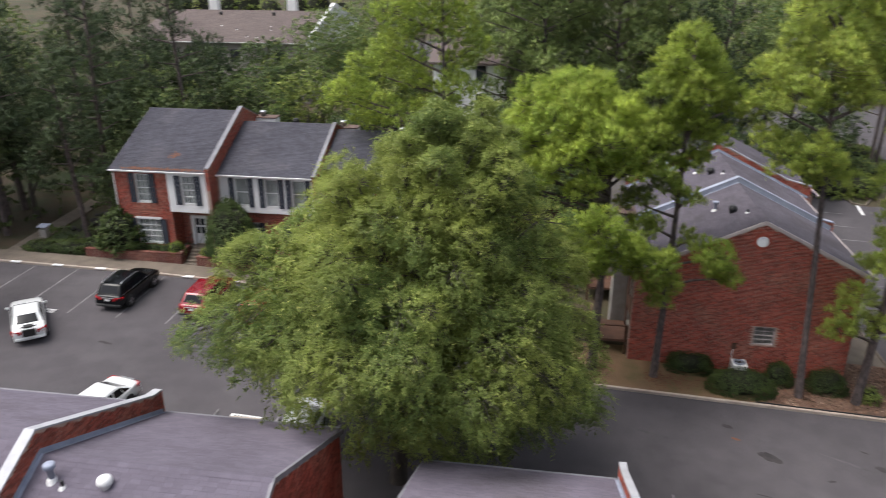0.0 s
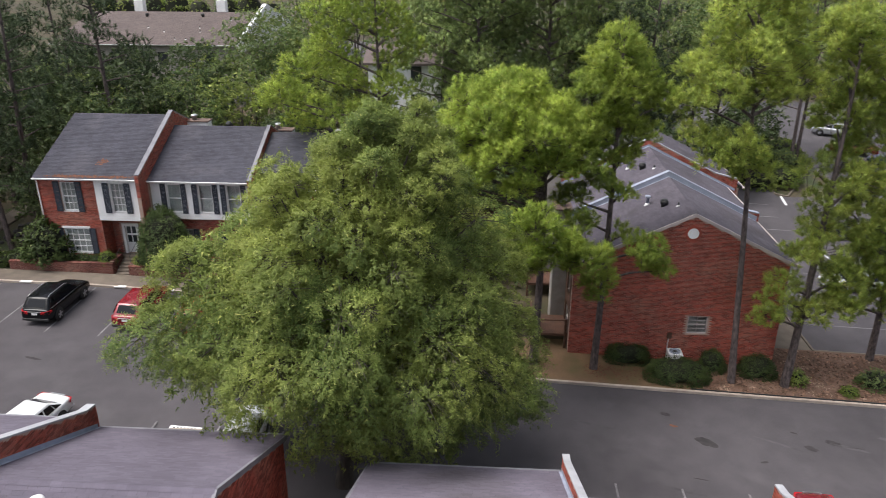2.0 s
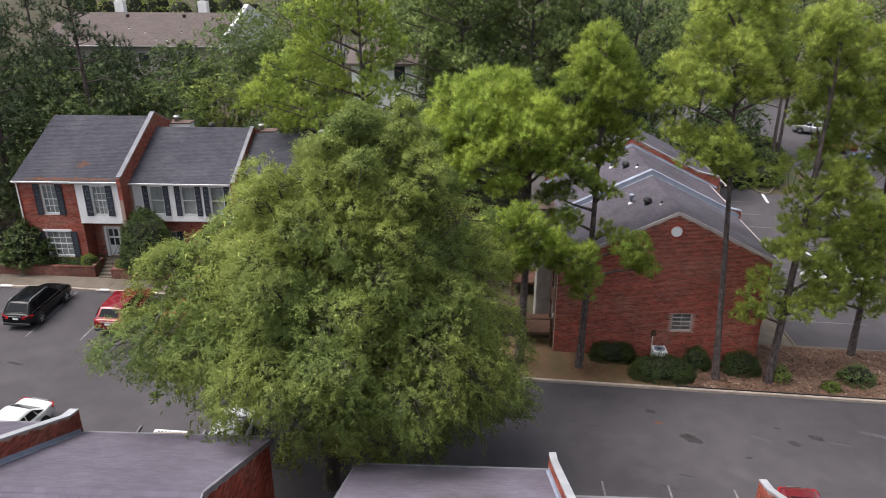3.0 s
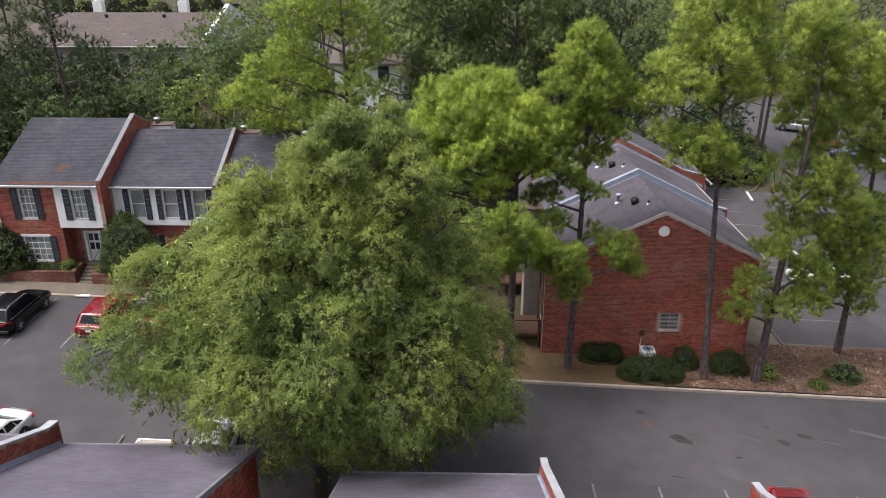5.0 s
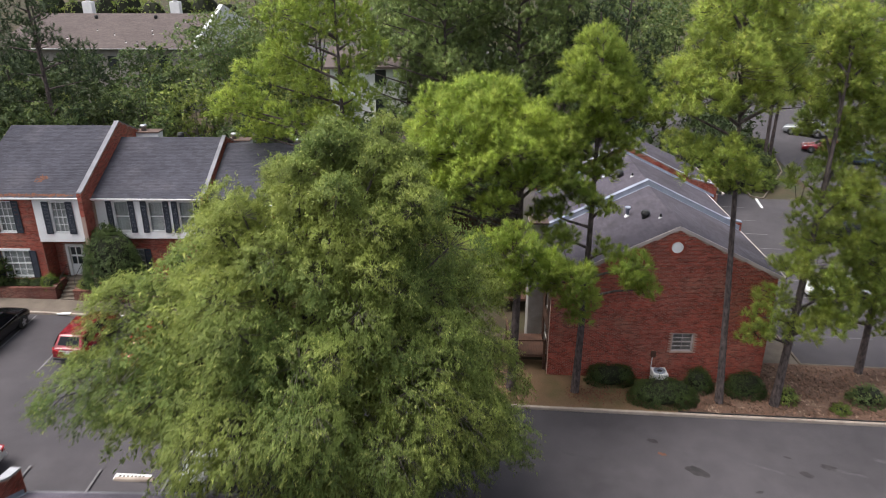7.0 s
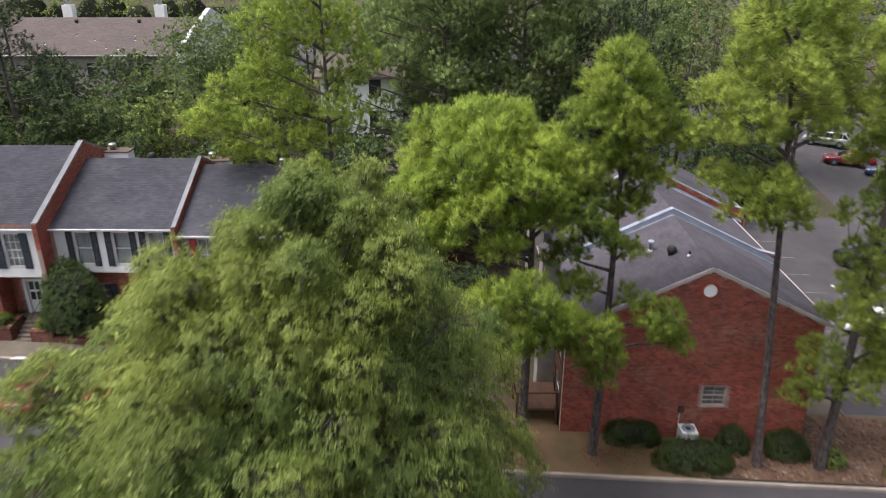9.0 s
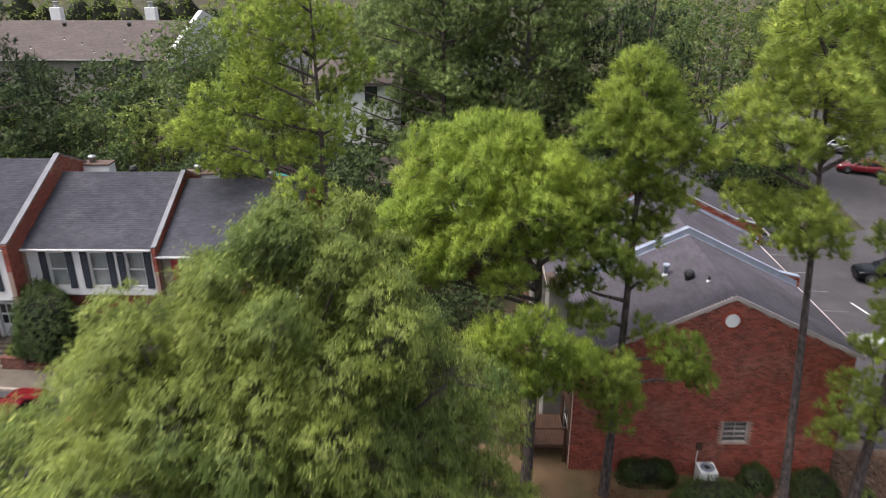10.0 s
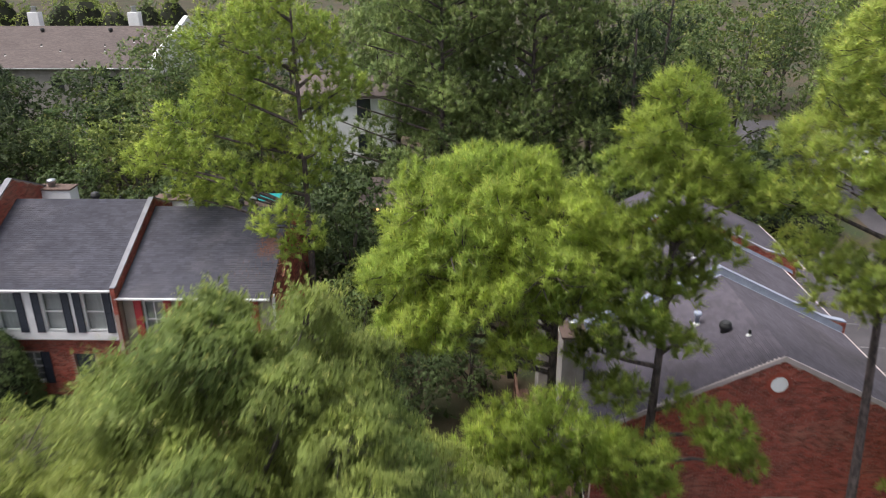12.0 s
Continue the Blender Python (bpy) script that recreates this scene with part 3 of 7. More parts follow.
def pitched_roof(house, x0, x1, front, back, ridge_y, ridge, slope, material, seed, label, single=None, back_single=None):
    """front, back: the eaves' y. Returns the roof part."""
    fz, bz = ridge - slope * (ridge_y - front), ridge - slope * (back - ridge_y)
    t = 0.16
    m = Mesh().prism([(0, front, fz), (0, ridge_y, ridge), (0, back, bz), (0, back, bz - t), (0, ridge_y, ridge - t), (0, front, fz - t)], (x0, 0, 0), (x1, 0, 0))
    roof = part("roof", m, UNDERLAY, house, label)
    roof_slope(roof, x0, x1, front - 0.03, fz + 0.012, ridge_y, ridge + 0.012, material, seed, single)
    roof_slope(roof, x0, x1, back + 0.03, bz + 0.012, ridge_y, ridge + 0.012, material, seed + 1, back_single)
    cap = Mesh()
    n = max(1, int((x1 - x0) / 0.3))
    for k in range(n):
        a, b = x0 + (x1 - x0) * k / n, x0 + (x1 - x0) * (k + 1) / n + 0.03
        b = min(b, x1)
        cap.v += [(a, ridge_y - 0.14, ridge + 0.024 - 0.14 * slope), (a, ridge_y, ridge + 0.03), (a, ridge_y + 0.14, ridge + 0.024 - 0.14 * slope), (b, ridge_y - 0.14, ridge + 0.02 - 0.14 * slope), (b, ridge_y, ridge + 0.025), (b, ridge_y + 0.14, ridge + 0.02 - 0.14 * slope)]
        i = len(cap.v) - 6
        cap.f += [(i, i + 1, i + 4, i + 3), (i + 1, i + 2, i + 5, i + 4), (i, i + 2, i + 1)]
    part("ridge_cap", cap, material, roof, kind="stuff")
    return roof, fz, bz


def band(points, across, half, thick):
    """A flat band of given half width that follows a polyline, thick upwards."""
    m, a = Mesh(), Vector(across)
    pts = [Vector(p) for p in points]
    i = 0
    for p in pts:
        m.v += [tuple(p - a * half), tuple(p + a * half), tuple(p + a * half + Vector((0, 0, thick))), tuple(p - a * half + Vector((0, 0, thick)))]
    for k in range(len(pts) - 1):
        j = k * 4
        m.f += [(j + q, j + (q + 1) % 4, j + 4 + (q + 1) % 4, j + 4 + q) for q in range(4)]
    n = len(m.v)
    m.f += [(3, 2, 1, 0), (n - 4, n - 3, n - 2, n - 1)]
    return m


def party_wall(house, x, front, back, ridge_y, ridge, slope, above, material, base, seed, thick=0.28, faces=(1,), flash=0.19, low=None, end_flat=0.9, coping_label=""):
    """A brick wall between two roofs that stands proud of them, with a coping; its ends turn level over the eaves."""
    fz = ridge - slope * (ridge_y - front)
    top = [(front - 0.12, fz + above + slope * end_flat - slope * end_flat * 0.55), (front + end_flat, fz + above + slope * end_flat), (ridge_y, ridge + above), (back - end_flat, ridge - slope * (back - ridge_y) + above + slope * end_flat), (back + 0.12, ridge - slope * (back - ridge_y) + above + slope * end_flat * 0.45)]
    m = wall_mesh(top, base, (), thick)
    wall = part("party_wall", mapped(m, (x + thick / 2, 0, 0), (0, 1, 0), (1, 0, 0)), MORTAR, house, "red brick parapet wall between two roofs")
    lowest = low or (lambda u: fz - 0.5 if u < front + 0.5 else max(base, ridge - slope * abs(ridge_y - u) - 0.3))
    for side in faces:
        brickwork(wall, top, lowest, (x + side * thick / 2, 0, 0), (0, 1, 0), (side, 0, 0), (), seed + side)
    rows = brick_boxes([(-thick / 2, top[0][1]), (thick / 2, top[0][1])], lambda u: fz - 1.2, (), seed)
    v, f = brick_data(rows, (x, top[0][0], 0), (1, 0, 0), (0, -1, 0))
    part("brickwork", array_mesh("brickwork", v, f, BRICK), BRICK, wall, kind="stuff")
    part("coping", band([(x, u, z) for u, z in top], (1, 0, 0), thick / 2 + 0.025, 0.06), material, wall, coping_label)
    if flash:
        s = faces[0]
        pts = [(front, fz), (ridge_y, ridge), (back, ridge - slope * (back - ridge_y))]
        fl = Mesh()
        for (ya, za), (yb, zb) in zip(pts, pts[1:]):
            n = max(2, int(abs(yb - ya) / 0.35))
            for k in range(n):
                p, q = ya + (yb - ya) * k / n, ya + (yb - ya) * (k + 1) / n
                zp, zq = za + (zb - za) * k / n, za + (zb - za) * (k + 1) / n
                xx = x + s * (thick / 2 + 0.014)
                fl.prism([(xx, p, zp + 0.02), (xx, q, zq + 0.02), (xx, q, zq + flash), (xx, p, zp + flash)], (0, 0, 0), (0.006 * s, 0, 0))
                fl.prism([(xx, p, zp + 0.024), (xx, q, zq + 0.024), (xx + 0.1 * s, q, zq + 0.024), (xx + 0.1 * s, p, zp + 0.024)], (0, 0, 0), (0, 0, 0.006))
        part("flashing", fl, METAL, wall, "blue-grey metal step flashing")
    return wall


def window(house, origin, along, out, u, z, w, h, cols, rows, frame_mat=WHITE, blind=CURTAIN, shutters=None, shutter_w=0.42, cap=False):
    """A sash window: frame with bars, single panes, sill, and something pale behind the glass."""
    f = Mesh()
    e = 0.07
    f.box(u - w / 2, -0.03, z, u - w / 2 + e, 0.1, z + h).box(u + w / 2 - e, -0.03, z, u + w / 2, 0.1, z + h)
    f.box(u - w / 2 + e, -0.03, z + h - e, u + w / 2 - e, 0.1, z + h).box(u - w / 2 + e, -0.03, z, u + w / 2 - e, 0.1, z + e)
    cw, ch = (w - 2 * e) / cols, (h - 2 * e) / rows
    win = part("window", mapped(f, origin, along, out), frame_mat, house, "painted sash window")
    for c in range(1, cols):
        x = u - w / 2 + e + c * cw
        part("glazing_bar", mapped(Mesh().box(x - 0.014, 0.0, z + e, x + 0.014, 0.05, z + h - e), origin, along, out), frame_mat, win)
    for r in range(1, rows):
        y = z + e + r * ch
        t = 0.03 if r == rows // 2 else 0.014
        part("glazing_bar", mapped(Mesh().box(u - w / 2 + e, -0.004, y - t, u + w / 2 - e, 0.054, y + t), origin, along, out), frame_mat, win)
    for c in range(cols):
        for r in range(rows):
            x, y = u - w / 2 + e + c * cw, z + e + r * ch
            part("pane", mapped(Mesh().box(x + 0.015, 0.03, y + 0.015, x + cw - 0.015, 0.036, y + ch - 0.015), origin, along, out), GLASS_CLEAR, win).visible_shadow = False
    part("blind", mapped(Mesh().box(u - w / 2 + 0.01, 0.16, z + 0.01, u + w / 2 - 0.01, 0.17, z + h - 0.01), origin, along, out), blind, win, "pale blind behind the glass")
    part("sill", mapped(Mesh().box(u - w / 2 - 0.06, -0.09, z - 0.07, u + w / 2 + 0.06, 0.1, z), origin, along, out), frame_mat, win, bevel=0.008)
    if cap:
        part("lintel_cap", mapped(Mesh().box(u - w / 2 - 0.08, -0.12, z + h, u + w / 2 + 0.08, 0.04, z + h + 0.16), origin, along, out), frame_mat, win, bevel=0.01)
    if shutters:
        for s in (-1, 1):
            c = u + s * (w / 2 + shutter_w / 2 + 0.02)
            m = Mesh()
            a, b = c - shutter_w / 2, c + shutter_w / 2
            m.box(a, -0.17, z - 0.03, a + 0.05, -0.12, z + h + 0.03).box(b - 0.05, -0.17, z - 0.03, b, -0.12, z + h + 0.03)
            for q in (z - 0.03, z + h / 2 - 0.04, z + h - 0.05):
                m.box(a + 0.05, -0.168, q, b - 0.05, -0.12, q + 0.08)
            n = int(h / 0.09)
            for k in range(n):
                q = z + (h - 0.05) * (k + 0.2) / n
                m.prism([(a + 0.05, -0.164, q), (b - 0.05, -0.164, q), (b - 0.05, -0.14, q + 0.075), (a + 0.05, -0.14, q + 0.075)], (0, 0, 0), (0, 0.006, 0))
            part("shutter", mapped(m, origin, along, out), shutters, win, "louvred shutter beside the window")
    return win


GLASS_CLEAR = plain("clear_glass", (0.9, 0.95, 0.95), 0.03)
GLASS_CLEAR.node_tree.nodes["Principled BSDF"].inputs["Transmission Weight"].default_value = 1.0
GLASS_CLEAR.node_tree.nodes["Principled BSDF"].inputs["IOR"].default_value = 1.25


def siding(parent, u0, u1, z0, z1, origin, along, out, material, holes=(), lap=0.17):
    """Lapped boards, each a wedge; the boards are parts of their own."""
    z = z0
    while z < z1 - 0.02:
        t = min(z + lap, z1)
        cuts = [(u0, u1)]
        for h in holes:
            if h[2] < t and h[3] > z:
                cuts = [q for a, b in cuts for q in ((a, min(b, h[0])), (max(a, h[1]), b)) if q[1] - q[0] > 0.02]
        for a, b in cuts:
            m = Mesh().prism([(a, -0.03, z), (a, 0.0, z), (a, 0.0, t), (a, -0.012, t)], (0, 0, 0), (b - a, 0, 0))
            part("board", mapped(m, origin, along, out), material, parent)
        z += lap


def gutter(house, x0, x1, y, z, material, side=-1):
    m = Mesh().prism([(0, y, z), (0, y + side * 0.11, z), (0, y + side * 0.1, z - 0.06), (0, y + side * 0.02, z - 0.08), (0, y, z - 0.08)], (x0, 0, 0), (x1, 0, 0))
    m.box(x0, y - side * 0.02 - 0.01, z - 0.14, x1, y - side * 0.02 + 0.01, z + 0.0)
    return part("gutter", m, material, house, "painted eaves gutter and fascia")


def roof_vent(house, x, y, z, kind="turbine"):
    m = Mesh()
    if kind == "turbine":
        m.lathe((x, y, z - 0.2), [(0.16, 0), (0.16, 0.3), (0.22, 0.34), (0.24, 0.44), (0.22, 0.54), (0.1, 0.58)], 14)
        v = part("roof_vent", m, DARK, house, "round black roof vent", True)
        part("vent_cap", Mesh().lathe((x, y, z + 0.37), [(0.2, 0), (0.2, 0.02), (0.12, 0.06)], 14), DARK, v)
        return v
    if kind == "dome":
        m.lathe((x, y, z - 0.2), [(0.14, 0), (0.14, 0.28), (0.2, 0.3), (0.22, 0.38), (0.19, 0.48), (0.1, 0.54)], 14)
        return part("roof_vent", m, WHITE, house, "white domed roof vent", True)
    if kind == "flue":
        m.lathe((x, y, z - 0.2), [(0.09, 0), (0.09, 0.62), (0.16, 0.63), (0.16, 0.76), (0.12, 0.78)], 12)
        v = part("flue_pipe", m, METAL, house, "galvanised flue pipe with a cap", True)
        part("flue_base", Mesh().lathe((x, y, z - 0.12), [(0.2, 0), (0.12, 0.2), (0.1, 0.22)], 12), WHITE, v)
        return v
    m.lathe((x, y, z - 0.15), [(0.05, 0), (0.05, 0.38), (0.035, 0.38)], 10)
    v = part("vent_pipe", m, DARK, house, "small vent pipe")
    part("pipe_collar", Mesh().lathe((x, y, z - 0.1), [(0.16, 0), (0.07, 0.16)], 10), WHITE, v)
    return v


sheet("far_road", ASPHALT, np.arange(-36, 13, 4.0), np.arange(126, 151, 4.0), 0.02, label="grey road beyond the far roofs", category="road")


# ---- the brick house row with the tall gable ----
ROOF_C = 0.49
C_LABEL = "red brick townhouse with weathered shingle roof"


def gable_row():
    front, back, ridge_y = -0.3, 12.15, 5.5
    units = [(0.0, 7.0, 9.02, -0.6), (7.0, 13.7, 9.2, -0.5), (13.7, 20.4, 9.15, -0.4)]
    for k, (x0, x1, ridge, base) in enumerate(units):
        house = thing("townhouse", pose(16.85 if k < 2 else 18.1, 38.5, 0, 0, 0, 90), C_LABEL + (" and gable" if k == 0 else " behind a parapet"), "house", "gabled townhouse row")
        fz, bz = ridge - ROOF_C * (ridge_y - front), ridge - ROOF_C * (back - ridge_y)
        holes_f = [(x0 + 1.2, x0 + 2.2, 3.6, 5.1), (x0 + 4.2, x0 + 5.2, 3.6, 5.1), (x0 + 1.2, x0 + 2.4, 0.5, 2.1), (x0 + 4.3, x0 + 5.3, -0.2, 2.0)]
        wall = part("front_wall", mapped(wall_mesh([(x0, fz - 0.1), (x1 - 0.15, fz - 0.1)], base, holes_f), (0, 0, 0), (1, 0, 0), (0, -1, 0)), MORTAR, house, "red brick front wall")
        brickwork(wall, [(x0, fz - 0.1), (x1 - 0.15, fz - 0.1)], lambda u: fz - 1.5, (0, 0, 0), (1, 0, 0), (0, -1, 0), holes_f, 20 + k)
        for h in holes_f[:3]:
            window(house, (0, 0.1, 0), (1, 0, 0), (0, -1, 0), (h[0] + h[1]) / 2, h[2], h[1] - h[0], h[3] - h[2], 2, 2, shutters=None)
        door = part("door", Mesh().box(holes_f[3][0], 0.1, holes_f[3][2], holes_f[3][1], 0.16, holes_f[3][3]), NAVY, house, "dark panelled front door", bevel=0.01)
        # rear wall towards the trees, boarded, with a boarded flue
        holes_b = [(x0 + 1.0, x0 + 2.2, 3.3, 4.7), (x0 + 4.6, x0 + 5.8, 3.3, 4.7), (x0 + 0.8, x0 + 2.6, 0.3, 2.4)]
        rear = part("rear_wall", mapped(wall_mesh([(x0 + 0.3, bz - 0.1), (x1 - 0.15, bz - 0.1)], base, holes_b), (0, 11.85, 0), (1, 0, 0), (0, 1, 0)), BROWNWOOD, house, "brown stained boarded rear wall")
        siding(rear, x0 + 0.3, x1 - 0.15, base + 0.3, bz - 0.25, (0, 11.85, 0), (1, 0, 0), (0, 1, 0), BROWNWOOD, holes_b, 0.2)
        for h in holes_b:
            window(house, (0, 11.75, 0), (1, 0, 0), (0, 1, 0), (h[0] + h[1]) / 2, h[2], h[1] - h[0], h[3] - h[2], 2, 2, GREYWOOD)
        if k == 0:
            top = [(0.0, fz - 0.02), (ridge_y, ridge - 0.16), (11.85, bz - 0.02)]
            holes = [(3.98, 5.12, 1.64, 2.78)]
            wall = part("gable_wall", mapped(wall_mesh(top, base - 0.3, holes, 0.3), (0, 0, 0), (0, 1, 0), (-1, 0, 0)), MORTAR, house, "tall red brick gable wall")
            brickwork(wall, top, lambda u: base, (0, 0, 0), (0, 1, 0), (-1, 0, 0), holes + [(5.25, 5.75, 7.62, 8.1)], 3, single=lambda a, b, z0, z1, d: 3.2 < a < 6.2 and 1.2 < z0 < 3.2)
            window(house, (0.1, 0, 0), (0, 1, 0), (-1, 0, 0), 4.55, 1.62, 1.18, 1.18, 2, 4, RAKE, GREYWOOD)
            vent = part("gable_vent", Mesh().lathe((0, 0, 0), [(0.3, -0.05), (0.3, 0.06), (0.25, 0.06), (0.24, 0.02)], 24), WHITE, house, "round white louvred gable vent")
            vent.matrix_basis = pose(-0.01, 5.5, 7.86, 0, -90, 0)
            ring = part("brick_ring", Mesh().lathe((0, 0, 0), [(0.31, -0.06), (0.31, 0.03), (0.45, 0.03), (0.45, -0.06)], 28), BRICK, house, "ring of bricks round the gable vent")
            ring.matrix_basis = pose(-0.01, 5.5, 7.86, 0, -90, 0)
            for q in range(5):
                hw = math.sqrt(max(0.01, 0.24 ** 2 - (0.09 * (q - 2)) ** 2))
                part("louvre", Mesh().prism([(-0.05, 5.5 - hw, 7.83 + 0.09 * (q - 2)), (-0.05, 5.5 + hw, 7.83 + 0.09 * (q - 2)), (-0.02, 5.5 + hw, 7.89 + 0.09 * (q - 2)), (-0.02, 5.5 - hw, 7.89 + 0.09 * (q - 2))], (0, 0, 0), (-0.008, 0, 0)), WHITE, house)
            rake = [(-0.04, front, fz - 0.16), (-0.04, ridge_y, ridge - 0.16), (-0.04, back, bz - 0.16)]
            part("rake_board", band(rake, (1, 0, 0), 0.06, 0.18), RAKE, house, "pale pinkish rake board along the gable")
            meter = part("meter_box", Mesh().box(-0.16, 5.95, 1.35, -0.012, 6.2, 1.7), BROWNWOOD, house, "small meter box on the wall", bevel=0.01)
            part("conduit", Mesh().tube([(-0.06, 6.1, 1.35), (-0.06, 6.12, 0.6), (-0.1, 5.8, 0.1), (-0.3, 5.6, -0.1)], [0.025] * 4, 8), WHITE, house, "pale bent conduit")
        roof, fz2, bz2 = pitched_roof(house, x0 - (0.06 if k == 0 else -0.15), x1 - 0.15, front, back, ridge_y, ridge, ROOF_C, SHINGLE_PALE, 50 + 2 * k, "weathered grey shingle roof", back_single=(lambda a, b, d, h: a < 1.9 and d > 3.6) if k == 0 else None)
        if k < 2:
            party_wall(house, x1, front if k == 0 else -0.95, back, ridge_y, ridge, ROOF_C, 0.3 if k == 0 else 0.55, METAL if k == 0 else COPING_PALE, base, 60 + 3 * k, faces=(-1, 1) if k == 0 else (-1,), thick=0.28 if k == 0 else 0.2, low=(lambda u, r=ridge: r - ROOF_C * abs(ridge_y - u) - 0.1), coping_label="blue-grey metal coping", flash=0.33 if k == 0 else 0.19, end_flat=0.9 if k == 0 else 1.5)
        gutter(house, x0, x1 - 0.16, front - 0.03, fz2 - 0.02, RAKE)
        gutter(house, x0, x1 - 0.16, back + 0.03, bz2 - 0.02, BEIGE, 1)
        zr = lambda y: ridge - ROOF_C * abs(ridge_y - y)
        roof_vent(house, x0 + 2.75, 6.6, zr(6.6))
        roof_vent(house, x0 + 1.9, 6.0, zr(6.0), "pipe")
        roof_vent(house, x0 + 3.9, 7.3, zr(7.3), "flue")
        ft = bz + (2.2, 2.9, 2.6)[k]
        flue = part("chimney", Mesh().box(x0 + 3.0, 11.86, base, x0 + 4.3, 12.75, ft), GREYWOOD, house, "tall grey boarded chimney stack", bevel=0.02)
        for q in range(6):
            yy = 11.95 + 0.13 * q
            part("batten", Mesh().box(x0 + 2.985, yy, base, x0 + 3.0, yy + 0.02, ft - 0.05), GREYWOOD, flue)
        part("chimney_cap", Mesh().box(x0 + 2.92, 11.78, ft, x0 + 4.38, 12.83, ft + 0.09), RUST, flue, "rusty sheet metal cap", bevel=0.02)
        part("flue_pipe", Mesh().lathe((x0 + 3.65, 12.3, ft + 0.09), [(0.16, 0), (0.16, 0.22), (0.21, 0.24), (0.21, 0.36), (0.12, 0.4)], 14), CHROME, flue, "round metal flue cap", True)
        # timber deck with a rail behind the house
        deck = part("deck", Mesh().box(x0 + 0.5, 11.9, 0.95, x0 + 2.9, 14.0, 1.07), BROWNWOOD, house, "brown timber deck with a rail")
        for q in range(14):
            part("deck_board", Mesh().box(x0 + 0.5, 11.92 + 0.15 * q, 1.07, x0 + 2.9, 12.05 + 0.15 * q, 1.1), BROWNWOOD, deck)
        for px, py in ((x0 + 0.55, 13.95), (x0 + 2.85, 13.95), (x0 + 0.55, 12.0)):
            part("post", Mesh().box(px - 0.06, py - 0.06, base - 0.3, px + 0.06, py + 0.06, 2.0), BROWNWOOD, deck)
        part("rail", Mesh().box(x0 + 0.48, 13.9, 1.95, x0 + 2.92, 14.02, 2.02).box(x0 + 0.48, 11.95, 1.95, x0 + 0.6, 13.9, 2.02), BROWNWOOD, deck)
        for q in range(13):
            part("baluster", Mesh().box(x0 + 0.65 + 0.17 * q, 13.93, 1.1, x0 + 0.69 + 0.17 * q, 13.97, 1.95), BROWNWOOD, deck)


gable_row()


# ---- the front row across the lot ----
ROOF_H = 0.446


